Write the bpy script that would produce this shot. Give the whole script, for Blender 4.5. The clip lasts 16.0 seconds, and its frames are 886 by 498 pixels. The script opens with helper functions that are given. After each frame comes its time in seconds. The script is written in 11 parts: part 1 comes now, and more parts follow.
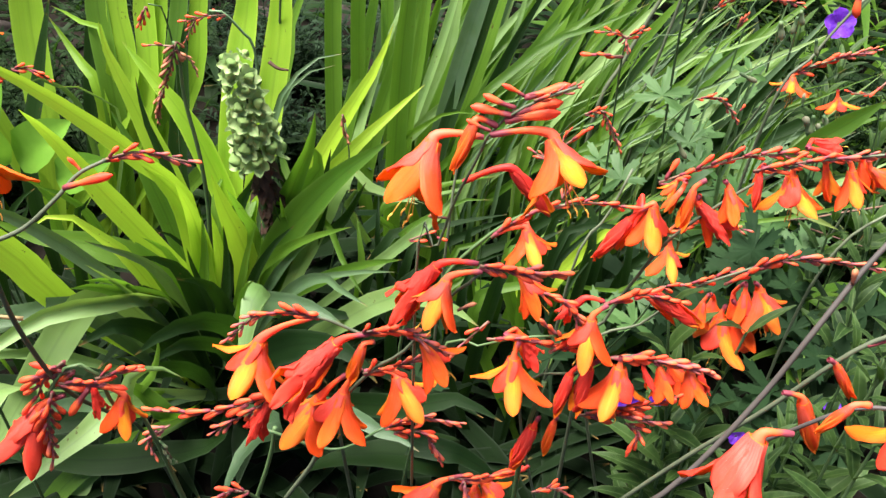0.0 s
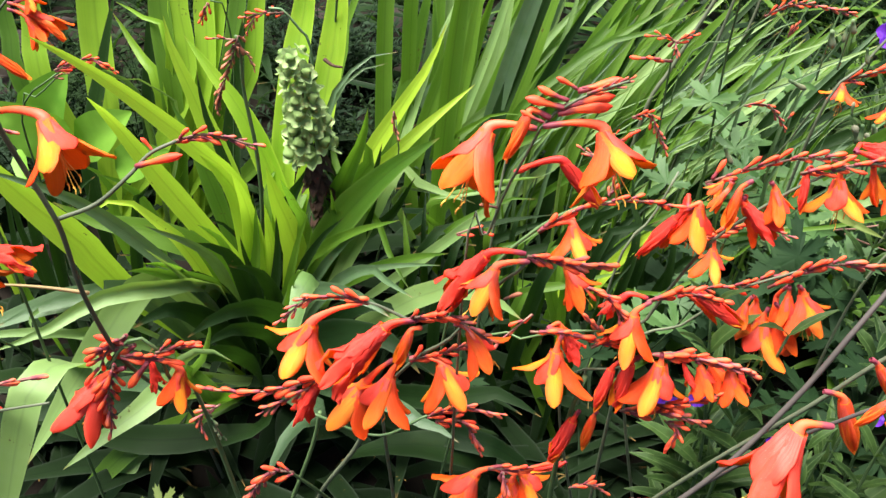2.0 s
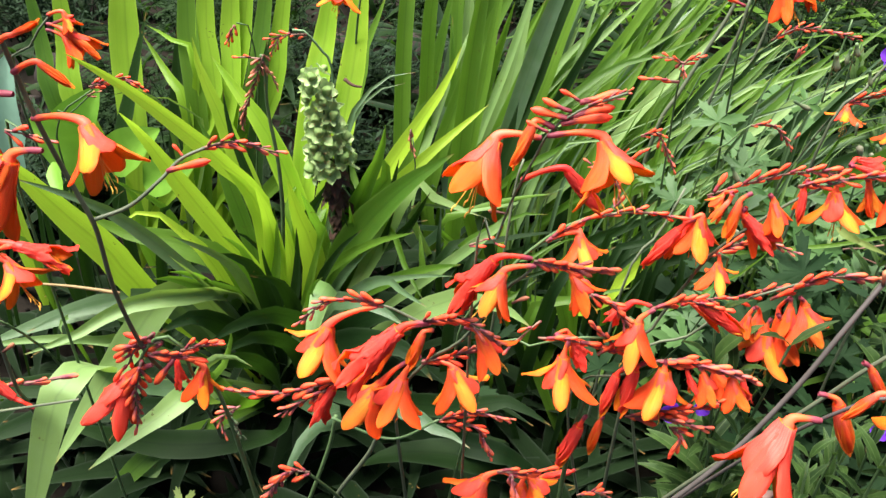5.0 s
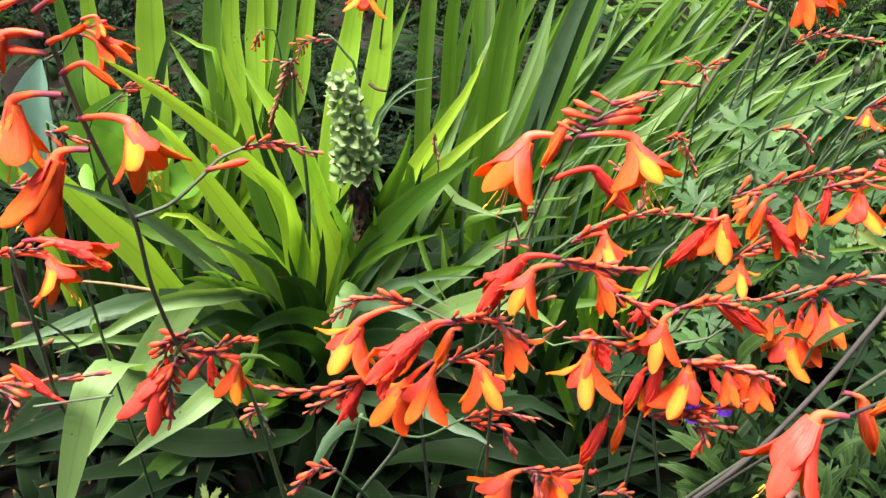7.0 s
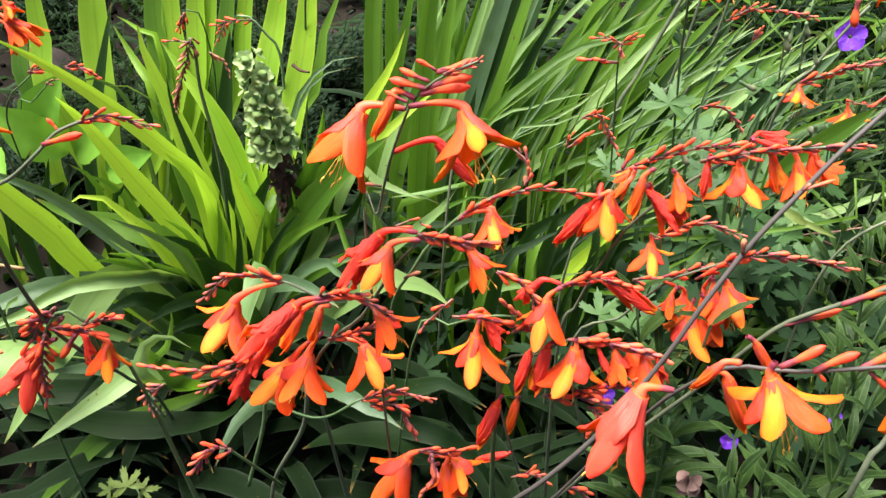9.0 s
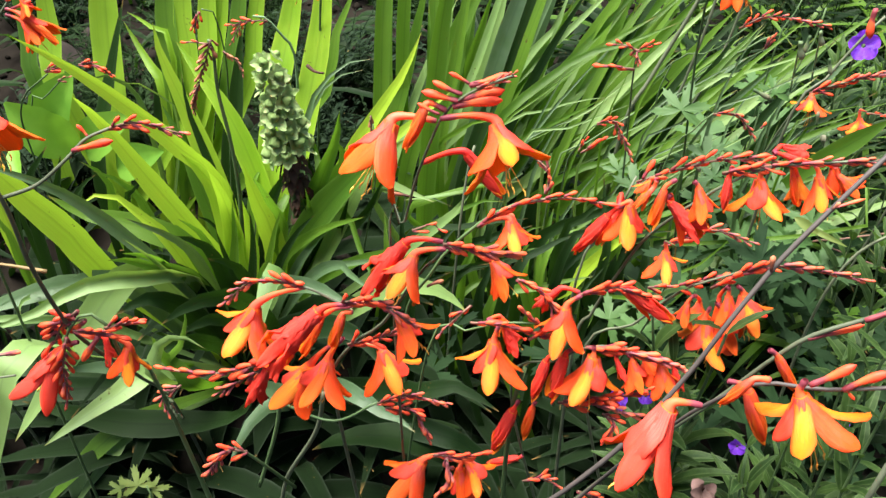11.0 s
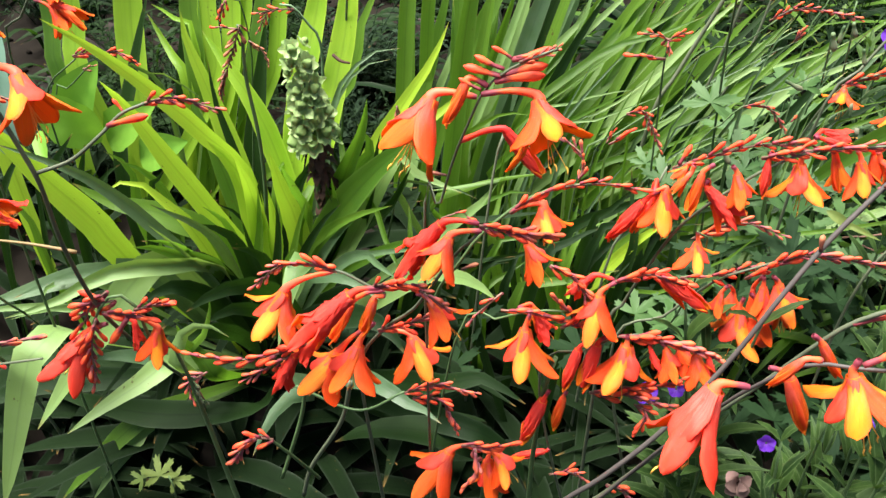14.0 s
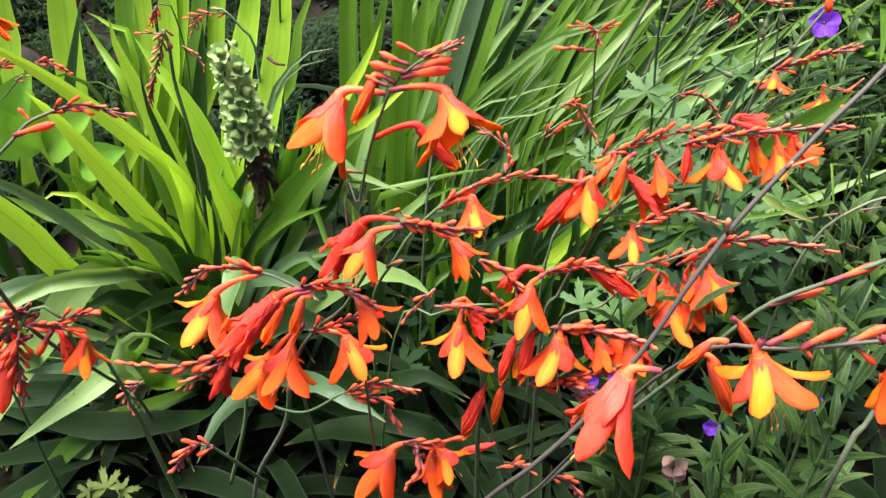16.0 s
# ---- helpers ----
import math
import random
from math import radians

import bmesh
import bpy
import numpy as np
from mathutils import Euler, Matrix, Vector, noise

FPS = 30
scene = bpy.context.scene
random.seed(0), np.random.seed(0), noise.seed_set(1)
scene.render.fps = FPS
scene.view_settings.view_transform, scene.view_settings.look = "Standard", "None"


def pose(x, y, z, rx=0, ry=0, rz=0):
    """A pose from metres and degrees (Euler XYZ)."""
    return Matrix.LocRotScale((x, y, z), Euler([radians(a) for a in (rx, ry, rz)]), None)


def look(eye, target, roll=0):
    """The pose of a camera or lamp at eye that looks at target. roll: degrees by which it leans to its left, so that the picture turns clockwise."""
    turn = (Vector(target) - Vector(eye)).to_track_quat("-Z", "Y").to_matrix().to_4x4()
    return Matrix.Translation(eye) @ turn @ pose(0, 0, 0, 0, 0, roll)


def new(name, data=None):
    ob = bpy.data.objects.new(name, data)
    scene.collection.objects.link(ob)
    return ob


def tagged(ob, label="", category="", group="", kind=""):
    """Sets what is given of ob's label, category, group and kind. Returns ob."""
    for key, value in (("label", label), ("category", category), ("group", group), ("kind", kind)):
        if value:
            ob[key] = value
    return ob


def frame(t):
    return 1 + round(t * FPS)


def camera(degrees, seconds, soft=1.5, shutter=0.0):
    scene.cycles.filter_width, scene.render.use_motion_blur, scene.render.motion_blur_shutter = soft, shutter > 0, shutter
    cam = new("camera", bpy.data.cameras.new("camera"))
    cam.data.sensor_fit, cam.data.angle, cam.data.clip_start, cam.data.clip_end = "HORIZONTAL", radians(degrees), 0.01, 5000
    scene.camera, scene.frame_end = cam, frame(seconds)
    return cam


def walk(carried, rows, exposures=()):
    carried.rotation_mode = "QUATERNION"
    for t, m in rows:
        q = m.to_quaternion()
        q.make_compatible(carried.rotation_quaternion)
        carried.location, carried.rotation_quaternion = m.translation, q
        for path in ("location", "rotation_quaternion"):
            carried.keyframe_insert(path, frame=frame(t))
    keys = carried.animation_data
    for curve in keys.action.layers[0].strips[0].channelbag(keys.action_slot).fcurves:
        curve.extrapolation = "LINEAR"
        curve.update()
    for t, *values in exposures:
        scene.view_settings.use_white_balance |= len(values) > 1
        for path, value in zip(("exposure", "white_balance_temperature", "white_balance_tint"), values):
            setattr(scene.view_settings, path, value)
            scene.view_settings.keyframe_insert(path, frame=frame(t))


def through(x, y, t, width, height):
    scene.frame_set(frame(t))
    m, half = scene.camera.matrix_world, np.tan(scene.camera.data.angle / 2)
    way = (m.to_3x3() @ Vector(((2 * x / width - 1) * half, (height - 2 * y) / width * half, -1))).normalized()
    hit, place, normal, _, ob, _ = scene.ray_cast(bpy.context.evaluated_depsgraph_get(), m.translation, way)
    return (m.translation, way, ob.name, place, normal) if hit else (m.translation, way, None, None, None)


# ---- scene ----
cam = camera(53.8, 16.0, 1.45)
PATH = [
    (0, 0.0110, 0.0032, 1.0126, 47.003, 0.162, 0.436),
    (0.5, 0.0070, -0.0037, 1.0138, 46.348, 1.089, 0.902),
    (1, 0.0130, -0.0115, 1.0152, 46.102, 1.981, 1.673),
    (1.5, 0.0060, -0.0167, 1.0202, 46.536, 1.588, 2.761),
    (2, 0.0050, -0.0166, 1.0151, 47.539, 0.534, 3.515),
    (2.5, 0.0080, -0.0209, 1.0199, 48.087, 0.265, 3.460),
    (3, 0.0130, -0.0302, 1.0185, 48.180, 0.597, 3.390),
    (3.5, 0.0070, -0.0370, 1.0147, 47.890, 0.681, 3.867),
    (4, 0.0130, -0.0395, 1.0181, 48.468, 0.655, 4.208),
    (6.5, 0.0050, -0.0583, 1.0265, 49.648, 1.402, 5.476),
    (7, 0.0020, -0.0591, 1.0277, 49.752, 1.325, 5.535),
    (7.5, 0.0190, -0.0497, 1.0291, 49.404, 1.241, 5.061),
    (8, 0.0670, -0.0565, 1.0252, 49.153, 0.468, 5.627),
    (8.5, 0.1010, -0.0509, 1.0222, 49.092, 0.794, 5.998),
    (9, 0.1090, -0.0489, 1.0107, 49.259, 2.649, 6.634),
    (9.5, 0.1110, -0.0450, 1.0100, 49.093, 2.323, 6.775),
    (10, 0.0950, -0.0529, 1.0164, 48.807, 1.633, 6.820),
    (10.2, 0.0870, -0.0512, 1.0263, 48.804, 1.547, 6.820),
    (12.3, 0.0930, -0.0450, 1.0100, 48.757, 2.641, 6.630),
    (12.5, 0.0870, -0.0527, 1.0123, 48.654, 2.721, 6.604),
    (13, 0.0780, -0.0566, 1.0130, 48.326, 2.438, 6.993),
    (13.5, 0.0730, -0.0483, 0.9912, 48.501, 1.706, 7.246),
    (14, 0.0730, -0.0521, 1.0041, 49.256, 1.863, 7.621),
    (14.5, 0.0720, -0.0603, 1.0035, 49.578, 1.946, 8.092),
    (15, 0.0730, -0.0547, 1.0066, 49.737, 2.525, 7.889),
    (15.5, 0.0780, -0.0469, 0.9991, 49.518, 2.680, 6.288),
    (16, 0.1050, -0.0505, 1.0018, 49.130, 2.416, 4.816),
]
walk(cam, [(t, pose(x, y, z, rx, ry, rz)) for t, x, y, z, rx, ry, rz in PATH])

# ---------------------------------------------------------------- world and light
world = bpy.data.worlds.new("sky")
scene.world = world
world.use_nodes = True
wn = world.node_tree.nodes
sky = wn.new("ShaderNodeTexSky")
sky.sky_type, sky.sun_disc = "NISHITA", False
sky.sun_elevation, sky.sun_rotation = radians(77), radians(-59)
sky.air_density, sky.dust_density, sky.ozone_density = 1.0, 3.0, 1.0
wn["Background"].inputs["Strength"].default_value = 0.036
world.node_tree.links.new(sky.outputs[0], wn["Background"].inputs["Color"])
sun = new("sun", bpy.data.lights.new("sun", "SUN"))
sun.data.energy, sun.data.angle, sun.data.color = 5.0, radians(42), (1.0, 0.96, 0.9)
sun.matrix_world = look((-0.5, 0.5, 3.0), (0, 0.4, 0.5))
scene.view_settings.exposure = 1.94


# ---------------------------------------------------------------- materials
def nodes_of(name):
    m = bpy.data.materials.new(name)
    m.use_nodes = True
    t = m.node_tree
    t.nodes.clear()
    return m, t


def add(t, kind, **values):
    n = t.nodes.new(kind)
    for k, v in values.items():
        if k in n.inputs:
            n.inputs[k].default_value = v
    return n


def blend(t, fac, stops):
    n = t.nodes.new("ShaderNodeValToRGB")
    e = n.color_ramp.elements
    while len(e) < len(stops):
        e.new(0.5)
    for el, (p, c) in zip(e, stops):
        el.position, el.color = p, (*c, 1)
    t.links.new(fac, n.inputs[0])
    return n.outputs[0]


def mixed(t, fac, a, b, mode="MIX"):
    n = t.nodes.new("ShaderNodeMix")
    n.data_type, n.blend_type = "RGBA", mode
    for s, v in ((n.inputs["Factor"], fac), (n.inputs["A"], a), (n.inputs["B"], b)):
        if hasattr(v, "links"):
            t.links.new(v, s)
        else:
            s.default_value = (*v, 1) if isinstance(v, tuple) else v
    return n.outputs["Result"]


def maths(t, op, a, b=0.0, c=0.0):
    n = t.nodes.new("ShaderNodeMath")
    n.operation = op
    for s, v in zip(n.inputs, (a, b, c)):
        if hasattr(v, "links"):
            t.links.new(v, s)
        else:
            s.default_value = v
    return n.outputs[0]


def noise_of(t, vec, scale, detail=3.0, rough=0.55):
    n = add(t, "ShaderNodeTexNoise", Scale=scale, Detail=detail, Roughness=rough)
    t.links.new(vec, n.inputs["Vector"])
    return n.outputs["Fac"]


def stretched(t, vec, s):
    n = t.nodes.new("ShaderNodeMapping")
    n.inputs["Scale"].default_value = s
    t.links.new(vec, n.inputs["Vector"])
    return n.outputs[0]


def shaded(t, colour, thin, rough, through, bump, strength=0.25, spec=0.35):
    """Thin plant tissue: a glossy skin that lets some light through."""
    out = t.nodes.new("ShaderNodeOutputMaterial")
    p = t.nodes.new("ShaderNodeBsdfPrincipled")
    t.links.new(colour, p.inputs["Base Color"])
    p.inputs["Roughness"].default_value = rough
    p.inputs["Specular IOR Level"].default_value = spec
    if bump is not None:
        b = add(t, "ShaderNodeBump", Strength=strength, Distance=0.001)
        t.links.new(bump, b.inputs["Height"])
        t.links.new(b.outputs[0], p.inputs["Normal"])
    if through > 0:
        tr = t.nodes.new("ShaderNodeBsdfTranslucent")
        t.links.new(thin, tr.inputs["Color"])
        mx = t.nodes.new("ShaderNodeMixShader")
        mx.inputs[0].default_value = through
        t.links.new(p.outputs[0], mx.inputs[1])
        t.links.new(tr.outputs[0], mx.inputs[2])
        t.links.new(mx.outputs[0], out.inputs[0])
    else:
        t.links.new(p.outputs[0], out.inputs[0])


def leaf_material(name, low, high, thin, rough=0.42, through=0.4, stripes=52.0, spots=0.80, bloom=0.0, spec=0.35):
    """Strap leaf with long parallel veins, a dark keel, brown specks and a dry tip."""
    m, t = nodes_of(name)
    uv = t.nodes.new("ShaderNodeUVMap").outputs[0]
    info = t.nodes.new("ShaderNodeObjectInfo")
    geo = t.nodes.new("ShaderNodeNewGeometry")
    place = t.nodes.new("ShaderNodeTexCoord").outputs["Object"]
    sep = t.nodes.new("ShaderNodeSeparateXYZ")
    t.links.new(uv, sep.inputs[0])
    u, v = sep.outputs[0], sep.outputs[1]
    veins = noise_of(t, stretched(t, uv, (stripes, 0.8, 1)), 1.0, 4.0, 0.7)
    cloud = noise_of(t, place, 23.0, 3.0)
    shift = maths(t, "ADD", maths(t, "MULTIPLY", info.outputs["Random"], 0.45), maths(t, "MULTIPLY", geo.outputs["Random Per Island"], 0.25))
    f = maths(t, "ADD", maths(t, "MULTIPLY", veins, 0.95), maths(t, "MULTIPLY", cloud, 0.45))
    f = maths(t, "SUBTRACT", f, 0.3)
    f = maths(t, "ADD", f, maths(t, "SUBTRACT", shift, 0.28))
    col = blend(t, f, [(0.15, low), (0.75, high)])
    keel = maths(t, "SUBTRACT", 1.0, maths(t, "MULTIPLY", maths(t, "ABSOLUTE", maths(t, "SUBTRACT", u, 0.5)), 16.0))
    keel = maths(t, "MULTIPLY", maths(t, "MAXIMUM", keel, 0.0), 0.26)
    col = mixed(t, keel, col, tuple(c * 0.55 for c in low))
    edge = maths(t, "POWER", maths(t, "MULTIPLY", maths(t, "ABSOLUTE", maths(t, "SUBTRACT", u, 0.5)), 2.0), 10.0)
    col = mixed(t, maths(t, "MULTIPLY", edge, 0.5), col, tuple(min(0.9, c * 1.25 + 0.03) for c in high))
    if bloom:
        col = mixed(t, maths(t, "MULTIPLY", noise_of(t, place, 60.0, 4.0), bloom), col, (0.36, 0.46, 0.40))
    speck = noise_of(t, stretched(t, place, (1, 1, 1)), 190.0, 2.0)
    speck = maths(t, "MULTIPLY", maths(t, "GREATER_THAN", maths(t, "MULTIPLY", speck, maths(t, "ADD", cloud, 0.5)), spots), 0.7)
    col = mixed(t, speck, col, (0.10, 0.075, 0.02))
    dry = maths(t, "MULTIPLY", maths(t, "SUBTRACT", maths(t, "ADD", v, maths(t, "MULTIPLY", cloud, 0.06)), 1.0), 22.0)
    dry = maths(t, "MINIMUM", maths(t, "MAXIMUM", dry, 0.0), 0.8)
    col = mixed(t, dry, col, (0.22, 0.13, 0.04))
    tcol = mixed(t, maths(t, "MINIMUM", maths(t, "MULTIPLY", maths(t, "MAXIMUM", maths(t, "SUBTRACT", veins, 0.35), 0.0), 2.4), 0.9), thin, tuple(c * 0.45 for c in thin))
    tcol = mixed(t, keel, tcol, tuple(c * 0.3 for c in thin))
    tcol = mixed(t, speck, tcol, (0.05, 0.03, 0.01))
    shaded(t, col, tcol, rough, through, veins, 0.35, spec)
    return m


def petal_material(name, base, middle, tip, thin, rough=0.45, edge=None, through=0.35, drops=False, knee=0.38):
    m, t = nodes_of(name)
    uv = t.nodes.new("ShaderNodeUVMap").outputs[0]
    info = t.nodes.new("ShaderNodeObjectInfo")
    place = t.nodes.new("ShaderNodeTexCoord").outputs["Object"]
    sep = t.nodes.new("ShaderNodeSeparateXYZ")
    t.links.new(uv, sep.inputs[0])
    u, v = sep.outputs[0], sep.outputs[1]
    veins = noise_of(t, stretched(t, uv, (30, 1.1, 1)), 1.0, 4.0, 0.65)
    blot = noise_of(t, uv, 3.5, 3.0)
    f = maths(t, "ADD", v, maths(t, "MULTIPLY", maths(t, "SUBTRACT", blot, 0.5), 0.35))
    f = maths(t, "ADD", f, maths(t, "MULTIPLY", maths(t, "SUBTRACT", info.outputs["Random"], 0.5), 0.4))
    col = blend(t, f, [(0.08, base), (knee, middle), (0.98, tip)])
    if edge:
        e = maths(t, "MULTIPLY", maths(t, "ABSOLUTE", maths(t, "SUBTRACT", u, 0.5)), 2.0)
        e = maths(t, "POWER", e, 1.5)
        col = mixed(t, e, col, edge)
    # Mottled pale patches towards the base paint in the petal's pinkish highlights.
    patch = noise_of(t, place, 210.0, 3.0, 0.6)
    pale = maths(t, "MULTIPLY", maths(t, "MAXIMUM", maths(t, "SUBTRACT", patch, 0.5), 0.0), 3.0)
    pale = maths(t, "MINIMUM", maths(t, "MULTIPLY", pale, maths(t, "SUBTRACT", 1.0, v)), 0.6)
    col = mixed(t, pale, col, tuple(min(0.98, c * 0.8 + 0.2) for c in middle))
    streak = maths(t, "MULTIPLY", maths(t, "MAXIMUM", maths(t, "SUBTRACT", veins, 0.44), 0.0), 4.2)
    deep = tuple(c * f for c, f in zip(middle, (0.80, 0.42, 0.6)))
    col = mixed(t, maths(t, "MINIMUM", streak, 0.5), col, deep)
    if drops:
        dot = maths(t, "MULTIPLY", maths(t, "GREATER_THAN", noise_of(t, uv, 34.0, 1.0), 0.74), 0.5)
        col = mixed(t, dot, col, (0.95, 0.62, 0.52))
    rim = maths(t, "POWER", maths(t, "MULTIPLY", maths(t, "ABSOLUTE", maths(t, "SUBTRACT", u, 0.5)), 2.0), 7.0)
    col = mixed(t, maths(t, "MULTIPLY", rim, 0.35), col, tuple(min(1.0, c * 1.15 + 0.06) for c in tip))
    shaded(t, col, mixed(t, 0.5, col, thin), rough, through, veins, 0.7, 0.3)
    return m


def bud_material(name, base, middle, tip, cup=0.20):
    m, t = nodes_of(name)
    uv = t.nodes.new("ShaderNodeUVMap").outputs[0]
    info = t.nodes.new("ShaderNodeObjectInfo")
    sep = t.nodes.new("ShaderNodeSeparateXYZ")
    t.links.new(uv, sep.inputs[0])
    blot = noise_of(t, uv, 6.0, 3.0)
    f = maths(t, "ADD", sep.outputs[1], maths(t, "MULTIPLY", maths(t, "SUBTRACT", blot, 0.5), 0.3))
    f = maths(t, "ADD", f, maths(t, "MULTIPLY", maths(t, "SUBTRACT", info.outputs["Random"], 0.5), 0.35))
    col = blend(t, f, [(cup, base), (cup + 0.2, middle), (0.92, tip)])
    shaded(t, col, col, 0.5, 0.25, blot, 0.3, 0.3)
    return m


def herb_material(name, low, high, pale, thin):
    """Soft small leaf with a pale rib and a pale rim."""
    m, t = nodes_of(name)
    uv = t.nodes.new("ShaderNodeUVMap").outputs[0]
    info = t.nodes.new("ShaderNodeObjectInfo")
    place = t.nodes.new("ShaderNodeTexCoord").outputs["Object"]
    sep = t.nodes.new("ShaderNodeSeparateXYZ")
    t.links.new(uv, sep.inputs[0])
    a = noise_of(t, place, 160.0, 4.0)
    off = maths(t, "MULTIPLY", maths(t, "ABSOLUTE", maths(t, "SUBTRACT", sep.outputs[0], 0.5)), 2.0)
    f = maths(t, "ADD", a, maths(t, "MULTIPLY", maths(t, "SUBTRACT", info.outputs["Random"], 0.5), 0.6))
    col = blend(t, f, [(0.25, low), (0.8, high)])
    rim = maths(t, "POWER", off, 9.0)
    rib = maths(t, "MAXIMUM", maths(t, "SUBTRACT", 1.0, maths(t, "MULTIPLY", off, 9.0)), 0.0)
    line = maths(t, "MULTIPLY", maths(t, "MINIMUM", maths(t, "ADD", rim, rib), 1.0), 0.6)
    col = mixed(t, line, col, pale)
    shaded(t, col, mixed(t, 0.5, col, thin), 0.6, 0.3, a, 0.4, 0.25)
    return m


def plain_material(name, low, high, scale=60.0, rough=0.6, through=0.0, thin=(0.1, 0.2, 0.03), strength=0.4, spec=0.3):
    m, t = nodes_of(name)
    place = t.nodes.new("ShaderNodeTexCoord").outputs["Object"]
    info = t.nodes.new("ShaderNodeObjectInfo")
    geo = t.nodes.new("ShaderNodeNewGeometry")
    a, b = noise_of(t, place, scale, 4.0), noise_of(t, place, scale * 0.17, 2.0)
    f = maths(t, "ADD", maths(t, "MULTIPLY", a, 0.6), maths(t, "MULTIPLY", b, 0.5))
    f = maths(t, "ADD", f, maths(t, "MULTIPLY", maths(t, "SUBTRACT", info.outputs["Random"], 0.5), 0.3))
    f = maths(t, "ADD", f, maths(t, "MULTIPLY", maths(t, "SUBTRACT", geo.outputs["Random Per Island"], 0.5), 0.35))
    col = blend(t, f, [(0.25, low), (0.8, high)])
    shaded(t, col, mixed(t, 0.5, col, thin), rough, through, a, strength, spec)
    return m


LIME = leaf_material("lime_leaf", (0.1382, 0.2932, 0.01317), (0.4026, 0.5767, 0.04389), (0.4808, 0.782, 0.04389), through=0.52)
FRESH = leaf_material("fresh_leaf", (0.0956, 0.2209, 0.01153), (0.2749, 0.447, 0.03461), (0.4303, 0.6576, 0.03691), through=0.48)
GREEN = leaf_material("green_leaf", (0.03298, 0.08836, 0.008), (0.1018, 0.1993, 0.018), (0.1892, 0.4136, 0.024), through=0.45)
# Green leaf colour darkened to stand for shade inside and under the clumps.
DEEP_SHADE = leaf_material("deep_painted_shade_leaf", (0.003965, 0.0141, 0.003525), (0.01277, 0.03261, 0.00661), (0.03965, 0.1102, 0.008813), through=0.3, rough=0.55, spec=0.12)
# Near-black leaf: the shade under the plants is put into its colour.
UNDER_SHADE = leaf_material("painted_shade_leaf", (0.001728, 0.005184, 0.001728), (0.006048, 0.01555, 0.003888), (0.01296, 0.03888, 0.00432), through=0.2, rough=0.8, spec=0.08)
GREY = leaf_material("grey_leaf", (0.01951, 0.05635, 0.01275), (0.05595, 0.1094, 0.02805), (0.1445, 0.2746, 0.03825), rough=0.4, through=0.25, bloom=0.16)
PALE = leaf_material("pale_leaf", (0.06904, 0.1489, 0.02726), (0.1841, 0.2898, 0.07571), (0.2762, 0.4543, 0.06056), rough=0.45, through=0.35, bloom=0.12)
DRY = leaf_material("dry_leaf", (0.20, 0.13, 0.05), (0.42, 0.31, 0.15), (0.4, 0.28, 0.1), through=0.3)
OUT_RED = petal_material("petal_red", (0.93, 0.0935, 0.0735), (0.95, 0.077, 0.0525), (0.96, 0.0935, 0.04725), (1, 0.099, 0.042), through=0.52)
OUT_CORAL = petal_material("petal_coral", (0.98, 0.2106, 0.14), (0.98, 0.135, 0.03), (0.98, 0.135, 0.008), (1, 0.2268, 0.015), through=0.55, drops=True, knee=0.32)
OUT_PINK = petal_material("petal_pink", (0.97, 0.230, 0.180), (0.97, 0.120, 0.075), (0.96, 0.082, 0.028), (1.0, 0.14, 0.05), through=0.52, drops=True, knee=0.45)
OUT_ORANGE = petal_material("petal_orange", (0.97, 0.1815, 0.07), (0.98, 0.165, 0.014), (0.98, 0.187, 0.008), (1, 0.286, 0.01), through=0.55, edge=(0.97, 0.2365, 0.02))
OUT_GOLD = petal_material("petal_gold", (0.95, 0.2112, 0.017), (0.95, 0.4048, 0.017), (0.95, 0.2288, 0.0085), (1, 0.396, 0.0085), edge=(0.93, 0.132, 0.0102))
IN_GOLD = petal_material("petal_inside", (0.95, 0.46, 0.018), (0.96, 0.345, 0.010), (0.95, 0.225, 0.0080), (1, 0.36, 0.010))
BUD = bud_material("bud_skin", (0.28, 0.055, 0.070), (0.90, 0.150, 0.046), (0.89, 0.078, 0.036), 0.27)
STALK = plain_material("bud_stalk_skin", (0.10, 0.055, 0.042), (0.24, 0.13, 0.09), 160.0, 0.55)
BUD_SMALL = bud_material("bud_tip_skin", (0.26, 0.075, 0.095), (0.52, 0.125, 0.115), (0.82, 0.165, 0.060))
BUD_GREEN = bud_material("bud_green_skin", (0.06, 0.11, 0.045), (0.11, 0.17, 0.08), (0.22, 0.22, 0.13))
BUD_HAIRY = bud_material("bud_hairy_skin", (0.12, 0.18, 0.08), (0.19, 0.25, 0.14), (0.22, 0.22, 0.15))
BUD_DRY = bud_material("bud_dry_skin", (0.10, 0.04, 0.03), (0.34, 0.12, 0.08), (0.52, 0.20, 0.10))
STEM = plain_material("stem_skin", (0.054, 0.066, 0.042), (0.124, 0.144, 0.088), 90.0, 0.5)
STEM_DARK = plain_material("stem_dark_skin", (0.026, 0.022, 0.021), (0.070, 0.060, 0.055), 90.0, 0.6)
STEM_GREEN = plain_material("stem_green_skin", (0.038, 0.078, 0.028), (0.092, 0.150, 0.058), 90.0, 0.5)
STEM_PALE = plain_material("stem_pale_skin", (0.085, 0.160, 0.080), (0.18, 0.28, 0.15), 90.0, 0.5)
STAMEN = plain_material("stamen_skin", (0.80, 0.32, 0.03), (0.90, 0.5, 0.08), 200.0, 0.5)
POD = plain_material("pod_skin", (0.10, 0.19, 0.045), (0.26, 0.38, 0.12), 220.0, 0.6, 0.2, (0.25, 0.40, 0.10))
CALYX = plain_material("calyx_skin", (0.24, 0.38, 0.13), (0.52, 0.66, 0.30), 180.0, 0.7, 0.35, (0.42, 0.60, 0.22))
